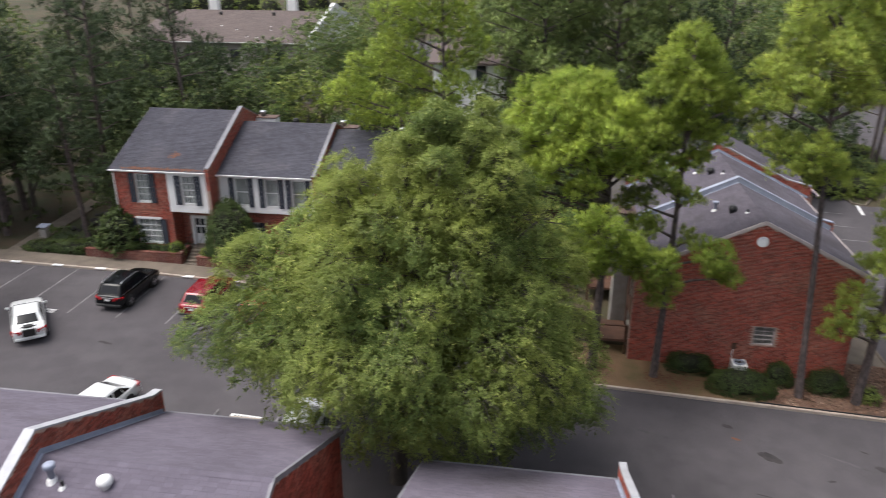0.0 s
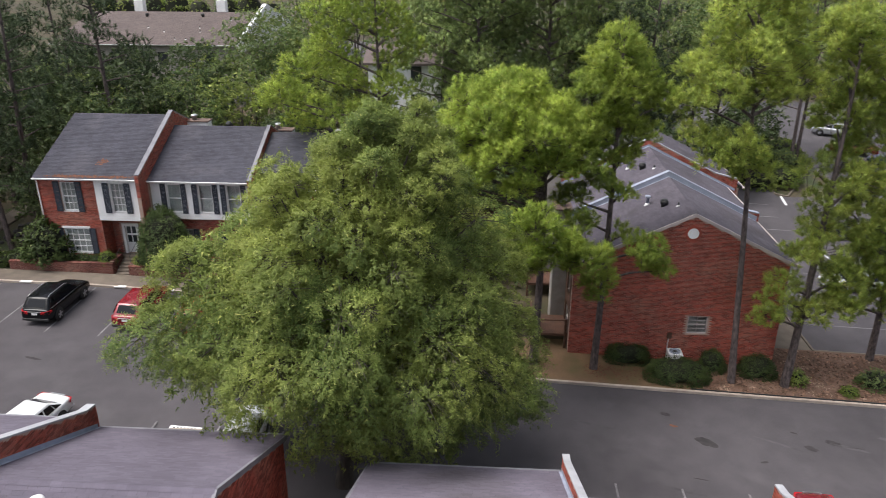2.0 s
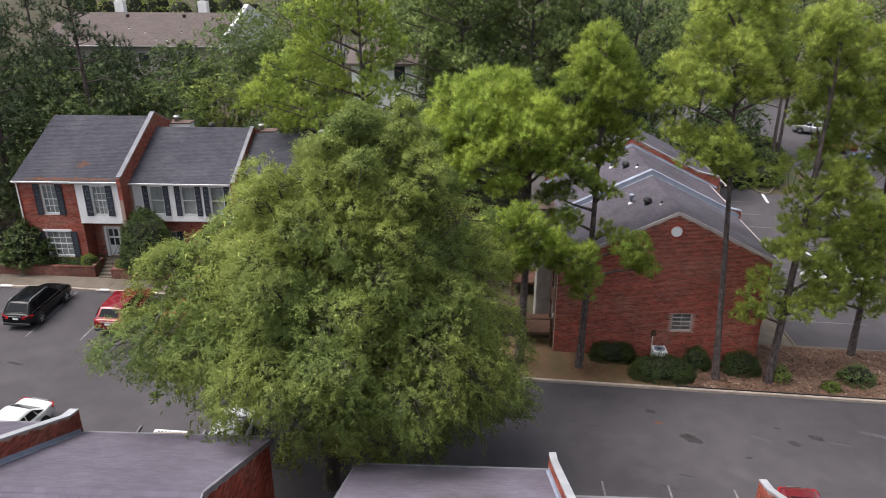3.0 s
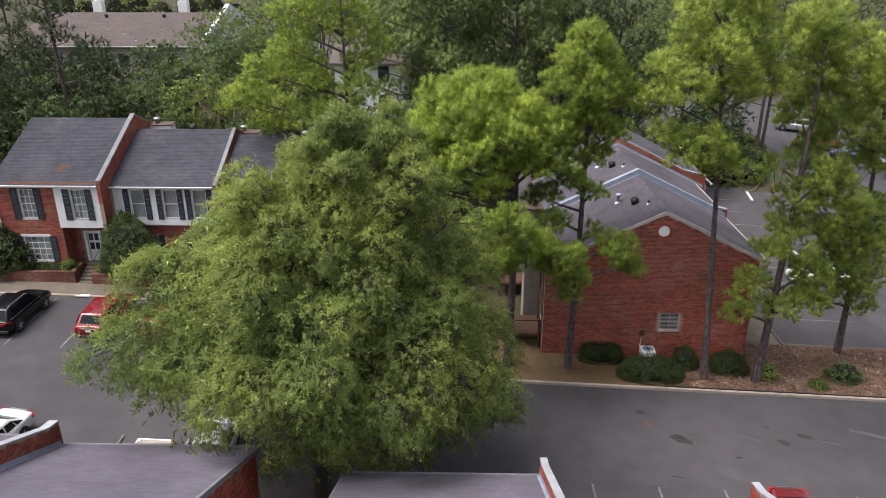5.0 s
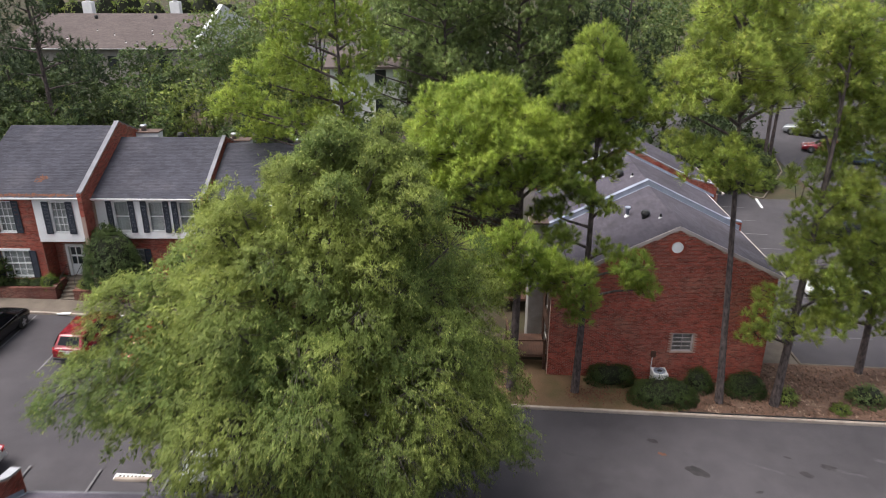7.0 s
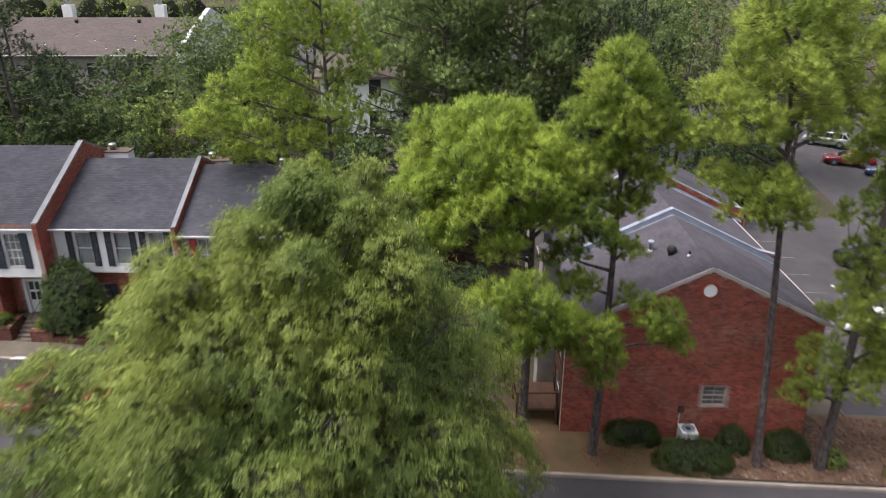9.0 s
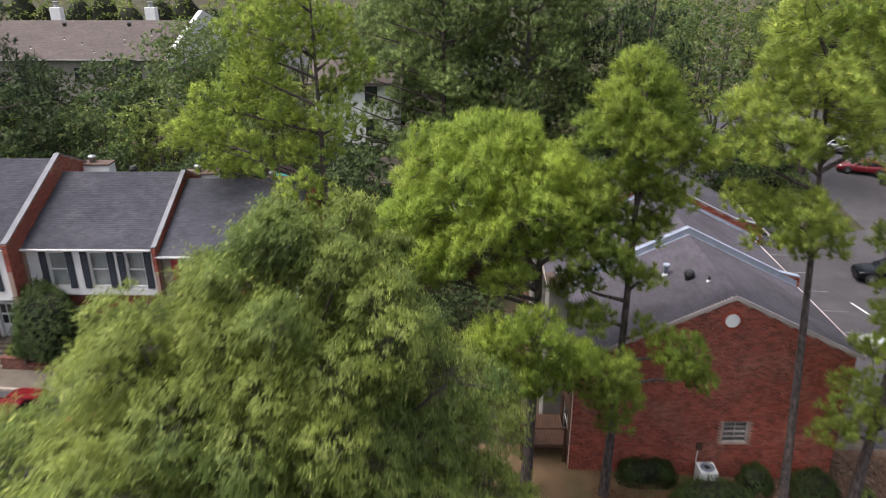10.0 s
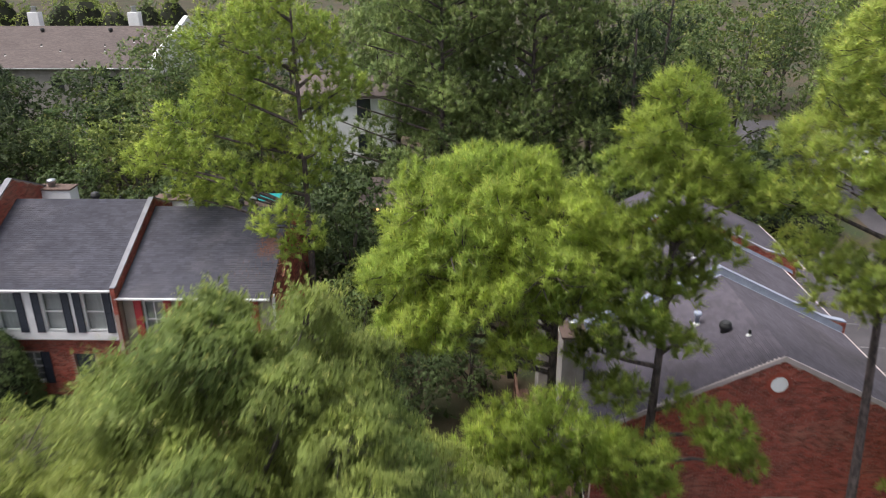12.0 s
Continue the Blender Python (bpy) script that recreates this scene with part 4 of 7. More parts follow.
def front_row():
    spec = [(-30.1, -22.9, 45.4, 11.05, "red brick townhouse with a white jettied upper bay"), (-22.9, -15.78, 46.35, 10.28, "townhouse with white boarded upper floor and navy shutters"), (-15.78, -8.5, 46.35, 9.9, "townhouse with beige upper floor and red shutters")]
    for k, (xa, xb, yw, ridge, label) in enumerate(spec):
        base = 2.25 - 0.35 * k
        W = xb - xa
        house = thing("townhouse", pose(xa, yw, 0), label, "house", "townhouse row across the lot")
        ridge_y, back = 51.55 - yw, 57.0 - yw
        fz = ridge - ROOF_H * (ridge_y + 0.35)
        bz = ridge - ROOF_H * (back + 0.35 - ridge_y)
        O, U, N = (0, 0, 0), (1, 0, 0), (0, -1, 0)
        end = W - 0.16
        if k == 0:
            holes = [(1.6, 2.65, fz - 2.4, fz - 0.35), (1.3, 3.1, base + 0.45, base + 2.25)]
            wall = part("front_wall", mapped(wall_mesh([(0, fz), (4.05, fz)], base - 1.2, holes), O, U, N), MORTAR, house, "red brick front wall")
            brickwork(wall, [(0, fz), (4.05, fz)], lambda u: base - 0.6, O, U, N, holes, 5, single=lambda a, b, z0, z1, d: a > 3.1 and base < z0 < base + 2.4)
            window(house, (0, 0.08, 0), U, N, 2.125, fz - 2.4, 1.05, 2.05, 3, 4, shutters=NAVY)
            window(house, (0, 0.08, 0), U, N, 2.2, base + 0.45, 1.8, 1.8, 4, 4, shutters=NAVY, cap=True)
            # jettied bay over the entrance
            bay_holes = [(5.05, 6.05, fz - 2.4, fz - 0.35)]
            bay = part("upper_bay", mapped(wall_mesh([(4.05, fz), (end, fz)], fz - 2.95, bay_holes, 0.3), (0, -0.12, 0), U, N), WHITE, house, "white boarded jettied upper bay")
            siding(bay, 4.05, end, fz - 2.95, fz - 0.02, (0, -0.12, 0), U, N, WHITE, bay_holes, 0.16)
            window(house, (0, -0.04, 0), U, N, 5.55, fz - 2.4, 1.0, 2.05, 3, 4, shutters=NAVY)
            recess = part("entrance_wall", mapped(wall_mesh([(4.05, fz - 2.9), (end, fz - 2.9)], base - 1.0, [(4.85, 5.8, base, base + 2.1)]), (0, 1.3, 0), U, N), MORTAR, house, "recessed red brick entrance wall")
            brickwork(recess, [(4.05, fz - 2.9), (end, fz - 2.9)], lambda u: base, (0, 1.3, 0), U, N, [(4.75, 5.9, base, base + 2.2)], 8)
            part("bay_soffit", Mesh().box(4.05, -0.1, fz - 3.0, end, 1.3, fz - 2.93), WHITE, house)
            side = part("entrance_side_wall", Mesh().box(3.75, 0.3, base - 1, 4.05, 1.3, fz - 3.0), MORTAR, house)
            brickwork(side, [(0.02, fz - 3.0), (1.28, fz - 3.0)], lambda u: base, (4.05, 0, 0), (0, 1, 0), (1, 0, 0), (), 9)
            door = part("door", Mesh().box(4.92, 1.36, base, 5.73, 1.42, base + 2.05), WHITE, house, "white panelled front door", bevel=0.01)
            for q in range(3):
                for c in range(2):
                    part("door_panel", Mesh().box(5.0 + 0.37 * c, 1.335, base + 0.15 + 0.65 * q, 5.28 + 0.37 * c, 1.36, base + 0.65 + 0.65 * q), GLASS if q else WHITE, door)
            part("door_knob", Mesh().lathe((5.68, 1.34, base + 1.0), [(0.03, 0), (0.035, 0.03), (0.02, 0.05)], 10), CHROME, door)
            part("door_frame", Mesh().box(4.75, 1.2, base, 4.92, 1.36, base + 2.2).box(5.73, 1.2, base, 5.9, 1.36, base + 2.2).box(4.92, 1.2, base + 2.05, 5.73, 1.36, base + 2.2), WHITE, house)
            part("downspout", Mesh().tube([(0.1, -0.2, fz - 0.1), (0.1, -0.07, fz - 0.4), (0.1, -0.07, base + 0.2), (0.1, -0.3, base + 0.05)], [0.045] * 4, 8), WHITE, house, "white downspout at the corner")
            part("porch_floor", Mesh().box(3.7, 0.9, base - 0.6, end, 1.3, base - 0.02), CONCRETE, house)
            gtop = [(0.0, fz - 0.02), (ridge_y, ridge - 0.16), (back, bz)]
            gable = part("gable_wall", mapped(wall_mesh(gtop, base - 1.0), (0, 0, 0), (0, 1, 0), (-1, 0, 0)), MORTAR, house, "red brick gable wall")
            brickwork(gable, gtop, lambda u: base + 4.5, (0, 0, 0), (0, 1, 0), (-1, 0, 0), (), 11)
        else:
            low = fz - 2.75
            material = WHITE if k == 1 else BEIGE
            centres = (1.72, 3.9, 5.85) if k == 1 else (1.55, 3.6, 5.6)
            shut = NAVY if k == 1 else REDPAINT
            holes = [(c - 0.5, c + 0.5, fz - 2.35, fz - 0.32) for c in centres]
            upper = part("upper_wall", mapped(wall_mesh([(0.16, fz), (end, fz)], low, holes), O, U, N), material, house, "painted boarded upper floor")
            siding(upper, 0.16, end, low, fz - 0.02, O, U, N, material, holes, 0.16)
            for c in centres:
                window(house, (0, 0.08, 0), U, N, c, fz - 2.35, 1.0, 2.03, 1 if k == 1 else 2, 2, WHITE, shutters=shut, shutter_w=0.36)
            lh = [(1.0, 2.6, base + 0.5, base + 2.2), (4.2, 5.2, base, base + 2.1)]
            lower = part("lower_wall", mapped(wall_mesh([(0.16, low), (end, low)], base - 1.0, lh), (0, 0.4, 0), U, N), MORTAR, house, "red brick lower wall")
            brickwork(lower, [(0.16, low), (end, low)], lambda u: base - 0.3, (0, 0.4, 0), U, N, lh, 13 + k)
            window(house, (0, 0.48, 0), U, N, 1.8, base + 0.5, 1.6, 1.7, 4, 4, shutters=shut)
            part("door", Mesh().box(4.25, 0.5, base, 5.15, 0.56, base + 2.05), shut, house, "painted front door", bevel=0.01)
            part("soffit", Mesh().box(0.16, 0.02, low - 0.08, end, 0.7, low - 0.01), material, house)
        part("rear_wall", Mesh().box(0.16, back - 0.3, base - 1, end, back, bz), MORTAR, house)
        roof, a, b = pitched_roof(house, 0.0 if k == 0 else 0.15, end + 0.01, -0.35, back + 0.35, ridge_y, ridge, ROOF_H, SHINGLE, 80 + 2 * k, "dark blue-grey shingle roof", single=(lambda u, v, d, h: u > 4.6 and d < 2.2) if k == 2 else None)
        gutter(house, 0.0, end, -0.38, a - 0.01, WHITE)
        if k < 2:
            party_wall(house, W, -0.35, back + 0.35, ridge_y, ridge, ROOF_H, 0.3 if k == 0 else 0.1, COPING, base - 0.5, 90 + 3 * k, thick=0.26 if k == 0 else 0.2, faces=(1,), flash=0, low=(lambda u, r=spec[k + 1][3], yy=yw: (r - ROOF_H * abs(51.55 - (u + yy)) - 0.15) if u + yy > 46.0 else base), end_flat=0.05, coping_label="pale sloping metal coping")
        else:
            gtop = [(0.0, a - 0.02), (ridge_y, ridge - 0.16), (back, bz)]
            gable = part("gable_wall", mapped(wall_mesh(gtop, base - 1.0), (W - 0.15, 0, 0), (0, 1, 0), (1, 0, 0)), MORTAR, house, "red brick gable wall")
            brickwork(gable, gtop, lambda u: base + 1, (W - 0.15, 0, 0), (0, 1, 0), (1, 0, 0), (), 12)
            part("corner_board", Mesh().box(W - 0.14, -0.04, fz - 2.8, W - 0.02, 0.1, fz), WHITE, house)
        # chimney behind the ridge
        cx, cy, top = ((W - 0.2, ridge_y + 2.3, ridge - 1.05), (W - 0.9, ridge_y + 2.3, ridge - 0.85), (W - 3.6, ridge_y + 2.2, ridge - 0.85))[k]
        ch = part("chimney", Mesh().box(cx, cy, ridge - 2.5, cx + 1.9, cy + 0.9, top), WHITE if k < 2 else GREYWOOD, house, "boxed boarded chimney", bevel=0.015)
        part("chimney_cap", Mesh().box(cx - 0.06, cy - 0.06, top, cx + 1.96, cy + 0.96, top + 0.09), RUST, ch, "rusty sheet metal cap", bevel=0.015)
        part("flue_pipe", Mesh().lathe((cx + 0.75, cy + 0.45, top + 0.09), [(0.18, 0), (0.18, 0.25), (0.25, 0.27), (0.25, 0.36), (0.2, 0.42)], 14), CHROME, ch, "round metal flue cap", True)
        roof_vent(house, 3.6 + k * 0.4, ridge_y + 0.5, ridge - 0.2, "turbine" if k else "pipe")
        roof_vent(house, 5.2, ridge_y + 0.7, ridge - 0.3, "pipe")


front_row()


# ---- retaining wall, steps and raised bed in front of the row ----
# facing bricks of the low walls, their tone lowered for tree shade
def shaded_brick_face(parent, u0, u1, z0, z1, origin, along, out, seed):
    rows = brick_boxes([(u0, z1), (u1, z1)], lambda u: z0, (), seed)
    v, f = brick_data(rows, origin, along, out)
    part("brickwork", array_mesh("brickwork", v, f, BRICK_SHADED), BRICK_SHADED, parent, "red bricks in running bond, darkened for tree shade", kind="stuff")


def raised_bed(xa, xb, y0, seed, tall=0.78, returns=()):
    """A low brick wall along the pavement with a planted bed behind it; at the steps it turns back towards the house."""
    z = gz((xa + xb) / 2, 44.5)
    body = Mesh().box(xa, y0, z - 0.3, xb, y0 + 0.25, z + tall)
    for x in returns:
        body.box(x - 0.12, y0 + 0.25, z - 0.3, x + 0.12, y0 + 1.5, z + tall + 0.1)
    wall = part("retaining_wall", body, MORTAR)
    tagged(wall, "low red brick retaining wall beside the pavement, darkened for tree shade", "wall", kind="structure")
    shaded_brick_face(wall, xa, xb, z - 0.1, z + tall - 0.02, (0, y0, 0), (1, 0, 0), (0, -1, 0), seed)
    for x in returns:
        side = 1 if x > (xa + xb) / 2 else -1
        shaded_brick_face(wall, y0, y0 + 1.5, z - 0.1, z + tall + 0.08, (x + side * 0.12, 0, 0), (0, 1, 0), (side, 0, 0), seed + 5)
    cap = Mesh()
    n = int((xb - xa) / 0.112)
    for k in range(n):
        x = xa + (xb - xa) * k / n
        cap.box(x, y0 - 0.025, z + tall - 0.035 + 0.004 * (k % 3), x + 0.1, y0 + 0.27, z + tall + 0.03 + 0.004 * (k % 2))
    for x in returns:
        for k in range(11):
            cap.box(x - 0.14, y0 + 0.28 + 0.112 * k, z + tall + 0.07, x + 0.14, y0 + 0.38 + 0.112 * k, z + tall + 0.13 + 0.004 * (k % 2))
    part("coping_bricks", cap, BRICK_SHADED, wall, "row of upright coping bricks", kind="stuff")
    bed = Mesh().box(xa + 0.02, y0 + 0.25, z - 0.3, xb - 0.02, 47.5, z + tall - 0.12)
    tagged(part("planting_bed", bed, EARTH), "raised planted bed of dark earth and ivy", "bed", kind="structure")
    r = np.random.default_rng(seed)
    p = np.column_stack([r.uniform(xa + 0.2, xb - 0.2, 420), r.uniform(y0 + 0.35, y0 + 2.2, 420), np.full(420, z + tall - 0.08)])
    d = unit(r.normal(size=(420, 3)) * 0.5 + np.array([0, 0, 1.0]))
    ivy = new("ground_cover", leaf_mesh("ground_cover", p, d, HEDGE, r, 12, 0.18, 0.1, 0.2, 0.6))
    tagged(ivy, "dark ivy covering the raised bed", "ground cover", kind="stuff")


raised_bed(-32.6, -25.3, 44.42, 31, returns=(-25.42,))
raised_bed(-24.2, -23.0, 44.42, 32, returns=(-24.08,))
raised_bed(-22.98, -17.6, 44.46, 34, tall=0.5)
raised_bed(-16.4, -8.4, 44.42, 33)
steps = thing("front_steps", pose(-24.75, 44.5, gz(-24.7, 44.5)), "worn buff concrete front steps between low brick walls", "steps")
for k in range(6):
    part("step", Mesh().box(-0.5, 0.3 * k, -0.2, 0.5, 0.3 * k + 0.33, 0.135 * (k + 1)), CONCRETE, steps, bevel=0.012)
for q in (-1, 1):
    part("handrail", Mesh().tube([(q * 0.46, 0.5, 0.3), (q * 0.46, 0.5, 1.3), (q * 0.46, 1.75, 1.8), (q * 0.46, 1.75, 0.9)], [0.018] * 4, 8), DARK, steps, "thin black metal handrail")


# ---- the near roofs below the camera ----
ROOF_A = 0.464


def near_house(xa, xb, wall_y, ridge, ridge_y, seed, parapet=None, gable_east=False, gable_west=False, vents=(), above=0.8, parapet_mat=COPING_PALE):
    """A house whose front looks north; x runs from xa (east end) to xb in its own frame, turned half round."""
    W = xa - xb
    house = thing("townhouse", pose(xa, wall_y, 0, 0, 0, 180), "red brick townhouse seen from above its grey shingle roof", "house", "near townhouses")
    ry, back = wall_y - ridge_y, 12.2
    fz = ridge - ROOF_A * (ry + 0.3)
    bz = ridge - ROOF_A * (back + 0.3 - ry)
    O, U, N = (0, 0, 0), (1, 0, 0), (0, -1, 0)
    holes = [(1.0, 2.0, 3.4, 5.0), (4.4, 5.4, 3.4, 5.0), (1.0, 2.4, 0.9, 2.4)]
    wall = part("front_wall", mapped(wall_mesh([(0.15, fz - 0.05), (W - 0.15, fz - 0.05)], -0.6, holes), O, U, N), MORTAR, house, "red brick front wall")
    brickwork(wall, [(0.15, fz - 0.05), (W - 0.15, fz - 0.05)], lambda u: fz - 0.9, O, U, N, holes, seed)
    for h in holes:
        window(house, (0, 0.1, 0), U, N, (h[0] + h[1]) / 2, h[2], h[1] - h[0], h[3] - h[2], 2, 2)
    part("rear_wall", Mesh().box(0.15, back - 0.3, -0.6, W - 0.15, back, bz), MORTAR, house)
    roof, a, b = pitched_roof(house, 0.0 if gable_east else 0.15, W if gable_west else W - 0.15, -0.3, back + 0.3, ry, ridge, ROOF_A, SHINGLE_MAUVE, seed + 40, "weathered mauve-grey shingle roof", single=(lambda u, v, d, h: u < 2.3 and 1.0 < d < 3.2) if gable_east else None)
    gutter(house, 0.0, W - 0.15, -0.33, a - 0.005, COPING)
    for ok, x, n in ((gable_east, 0.0, -1), (gable_west, W, 1)):
        if ok:
            top = [(0.0, a - 0.03), (ry, ridge - 0.17), (back, bz)]
            g = part("gable_wall", mapped(wall_mesh(top, -0.6), (x + 0.02 * n * -1, 0, 0), (0, 1, 0), (n, 0, 0)), MORTAR, house, "red brick gable wall")
            brickwork(g, top, lambda u: 2.0, (x - 0.02 * n, 0, 0), (0, 1, 0), (n, 0, 0), (), seed + 7, single=(lambda p, q, z0, z1, d: p < 2.0 and z0 > a - 1.9) if gable_east else None)
            part("rake_board", band([(x, -0.3, a - 0.17), (x, ry, ridge - 0.17), (x, back + 0.3, bz - 0.17)], (1, 0, 0), 0.05, 0.19), COPING, house)
    for x, on_west in parapet or ():
        party_wall(house, x, -0.3, back + 0.3, ry, ridge, ROOF_A, above, parapet_mat, -0.5, seed + 11, thick=0.28 if on_west else 0.2, faces=(-1,) if on_west else (1,), low=(lambda u: ridge - ROOF_A * abs(ry - u) - 0.1), end_flat=0.45, coping_label="pale metal parapet coping")
    for x, y, kind in vents:
        roof_vent(house, x, y, ridge - ROOF_A * abs(y - ry), kind)
    return house


near_house(-7.0, -14.1, 21.3, 9.0, 15.35, 200, parapet=[(7.1, True)], gable_east=True, vents=[(4.6, 6.6, "dome"), (5.8, 6.75, "pipe"), (6.2, 6.6, "flue"), (2.6, 7.0, "pipe")])
near_house(-14.1, -21.2, 21.3, 9.35, 15.35, 230)
near_house(3.0, -3.9, 20.8, 8.25, 15.0, 260, parapet=[(0.0, False)], gable_west=True, above=0.55)
near_house(9.8, 3.0, 19.6, 7.75, 14.6, 290, parapet=[(0.0, False)], above=0.75)
near_house(16.5, 9.8, 19.6, 7.4, 14.6, 320)


# ---- the brown roof beyond the trees ----
def far_house(xa, xb, y, eave, ridge, depth, label, wall_mat, roof_mat):
    W = xb - xa
    house = thing("apartment_building", pose(xa, y, 0), label, "building")
    slope = (ridge - eave) / (depth / 2 + 0.4)
    base = gz(xa, y) - 1
    part("wall", Mesh().box(0.1, 0.0, base, W - 0.1, depth, eave - 0.1), wall_mat, house)
    roof, a, b = pitched_roof(house, 0, W, -0.4, depth + 0.4, depth / 2, ridge, slope, roof_mat, 400, "brown shingle roof")
    gutter(house, 0, W, -0.43, a, WHITE)
    end = Mesh().prism([(0, -0.5, a - 0.8), (0, -0.5, a + 0.7), (0, depth / 2, ridge + 1.1), (0, depth + 0.5, b + 0.7), (0, depth + 0.5, b - 0.8)], (W, 0, 0), (W + 0.5, 0, 0))
    part("end_parapet", end, WHITE, house, "white painted end parapet")
    for k in range(4):
        x = 1.5 + W / 4 * k
        part("window", Mesh().box(x, -0.05, eave - 2.4, x + 1.2, 0.02, eave - 0.9), GLASS, house)
    return house, slope, ridge, depth


bld, slope, ridge, depth = far_house(-53, -29.9, 88.5, 11.3, 14.1, 22.0, "long low apartment building with a brown shingle roof", GREYWOOD, SHINGLE_BROWN)
for x, y in ((7.5, 2.6), (12.6, 3.7), (16.6, 5.1), (17.1, 3.8), (19.2, 6.2), (19.7, 8.0), (14.8, 1.4), (10.0, 5.1), (16.2, 1.2)):
    roof_vent(bld, x, y, ridge - slope * (depth / 2 - y), "pipe")
for x, y in ((8.2, 9.2), (15.6, 9.2)):
    roof_vent(bld, x, y, ridge - slope * (depth / 2 - y), "turbine")
for x in (5.6, 16.7):
    ch = part("chimney", Mesh().box(x, 11.4, ridge - 1, x + 1.2, 12.4, ridge + 1.4), WHITE, bld, "white boarded chimney", bevel=0.02)
    part("flue_pipe", Mesh().lathe((x + 0.6, 11.9, ridge + 1.4), [(0.3, 0), (0.3, 0.2), (0.22, 0.22), (0.22, 0.5), (0.35, 0.52), (0.35, 0.62)], 12), CHROME, ch)


# ---- trees and shrubs ----
def shell_points(lobes, n, r, inner=0.6, floor=-0.55):
    """Points in the outer shell of a crown made of lobes (x, y, z, radius), with the way outwards at each."""
    lobes = np.asarray(lobes, float)
    w = lobes[:, 3] ** 2
    pick = r.choice(len(lobes), n * 3, p=w / w.sum())
    d = unit(r.normal(size=(n * 3, 3)) + np.array([0, 0, 0.35]))
    rad = lobes[pick, 3] * (inner + (1.05 - inner) * r.random(n * 3) ** 0.6) * (0.88 + 0.24 * r.random(n * 3))
    p = lobes[pick, :3] + d * rad[:, None]
    ok = d[:, 2] > floor
    for x, y, z, q in lobes:
        ok &= np.linalg.norm(p - np.array([x, y, z]), axis=1) > 0.55 * q
    p, d = p[ok][:n], d[ok][:n]
    return p, d


def spaced(p, d, gap):
    """Keeps points that stand at least gap apart."""
    seen, keep = {}, []
    for k, q in enumerate(p):
        cell = tuple(np.floor(q / gap).astype(int))
        near = [seen[c] for c in ((cell[0] + a, cell[1] + b, cell[2] + e) for a in (-1, 0, 1) for b in (-1, 0, 1) for e in (-1, 0, 1)) if c in seen]
        if all((q[0] - o[0]) ** 2 + (q[1] - o[1]) ** 2 + (q[2] - o[2]) ** 2 > gap * gap for o in near):
            seen[cell] = q
            keep.append(k)
    return p[keep], d[keep]


def pads(lobes, r, count=5, reach=0.62, size=0.52):
    """Breaks each lobe of a crown into smaller flat-bottomed pads of foliage."""
    out = []
    for x, y, z, q in lobes:
        for k in range(count):
            a, c = 2.4 * k + 6.28 * r.random(), 0.95 - 1.25 * (k + 0.5) / count
            w = math.sqrt(max(0, 1 - c * c))
            f = reach * (0.85 + 0.3 * r.random())
            out.append((x + q * f * w * math.cos(a), y + q * f * w * math.sin(a), z + q * f * c, q * size * (0.85 + 0.3 * r.random())))
    return out


def tuft_mesh(name, p, d, material, r, needles=60, length=0.33, width=0.012):
    """Round brushes of needles at the shoot tips, each shaded as a small ball."""
    n = len(p)
    axis = unit(d * 0.75 + np.array([0, 0, 0.7]) + 0.18 * r.normal(size=(n, 3)))
    way = unit(axis[:, None] * 1.0 + unit(r.normal(size=(n, needles, 3))))
    size = length * (0.8 + 0.4 * r.random((n, 1, 1)))
    root = p[:, None] - axis[:, None] * size * 0.8 * r.random((n, needles, 1)) ** 1.3
    side = unit(np.cross(way, r.normal(size=(n, needles, 3)))) * width
    tip = root + way * size * (0.85 + 0.3 * r.random((n, needles, 1))) - np.array([0, 0, 0.02])
    v = np.stack([root - side, root + side, tip], 2).reshape(-1, 3)
    ball = unit(tip - (p[:, None] - axis[:, None] * size * 0.35))
    lean = np.repeat(unit(ball * 0.8 + d[:, None] * 0.4 + np.array([0, 0, 0.25])), 3, 1).reshape(-1, 3)
    return array_mesh(name, v, np.arange(n * needles * 3).reshape(-1, 3), material, lean)


def trunk_path(x, y, z0, top, lean=(0, 0), bend=0.15, steps=7):
    pts = []
    for k in range(steps + 1):
        s = k / steps
        pts.append((x + lean[0] * s + bend * math.sin(3 * s + x), y + lean[1] * s + bend * math.cos(2.3 * s + y), z0 + (top - z0) * s))
    return pts


def trunk_mesh(path, radius, flare=1.5):
    n = len(path) - 1
    rad = [radius * (flare if k == 0 else 1.0) * (1 - 0.78 * (k / n) ** 1.3) for k in range(n + 1)]
    dense, drad = [], []
    for k in range(n):
        for q in (0, 0.12, 0.5) if k == 0 else (0, 0.5):
            dense.append(tuple(Vector(path[k]).lerp(Vector(path[k + 1]), q)))
            f = 1.0
            if k == 0:
                f = {0: 1.0, 0.12: 0.78, 0.5: 0.72}[q]
            drad.append((rad[k] + (rad[k + 1] - rad[k]) * q) if k else rad[0] * f)
    dense.append(path[-1])
    drad.append(rad[-1])
    return Mesh().tube(dense, drad, 12)


def on_path(path, z):
    zs = [p[2] for p in path]
    return Vector((np.interp(z, zs, [p[0] for p in path]), np.interp(z, zs, [p[1] for p in path]), min(max(z, zs[0]), zs[-1])))


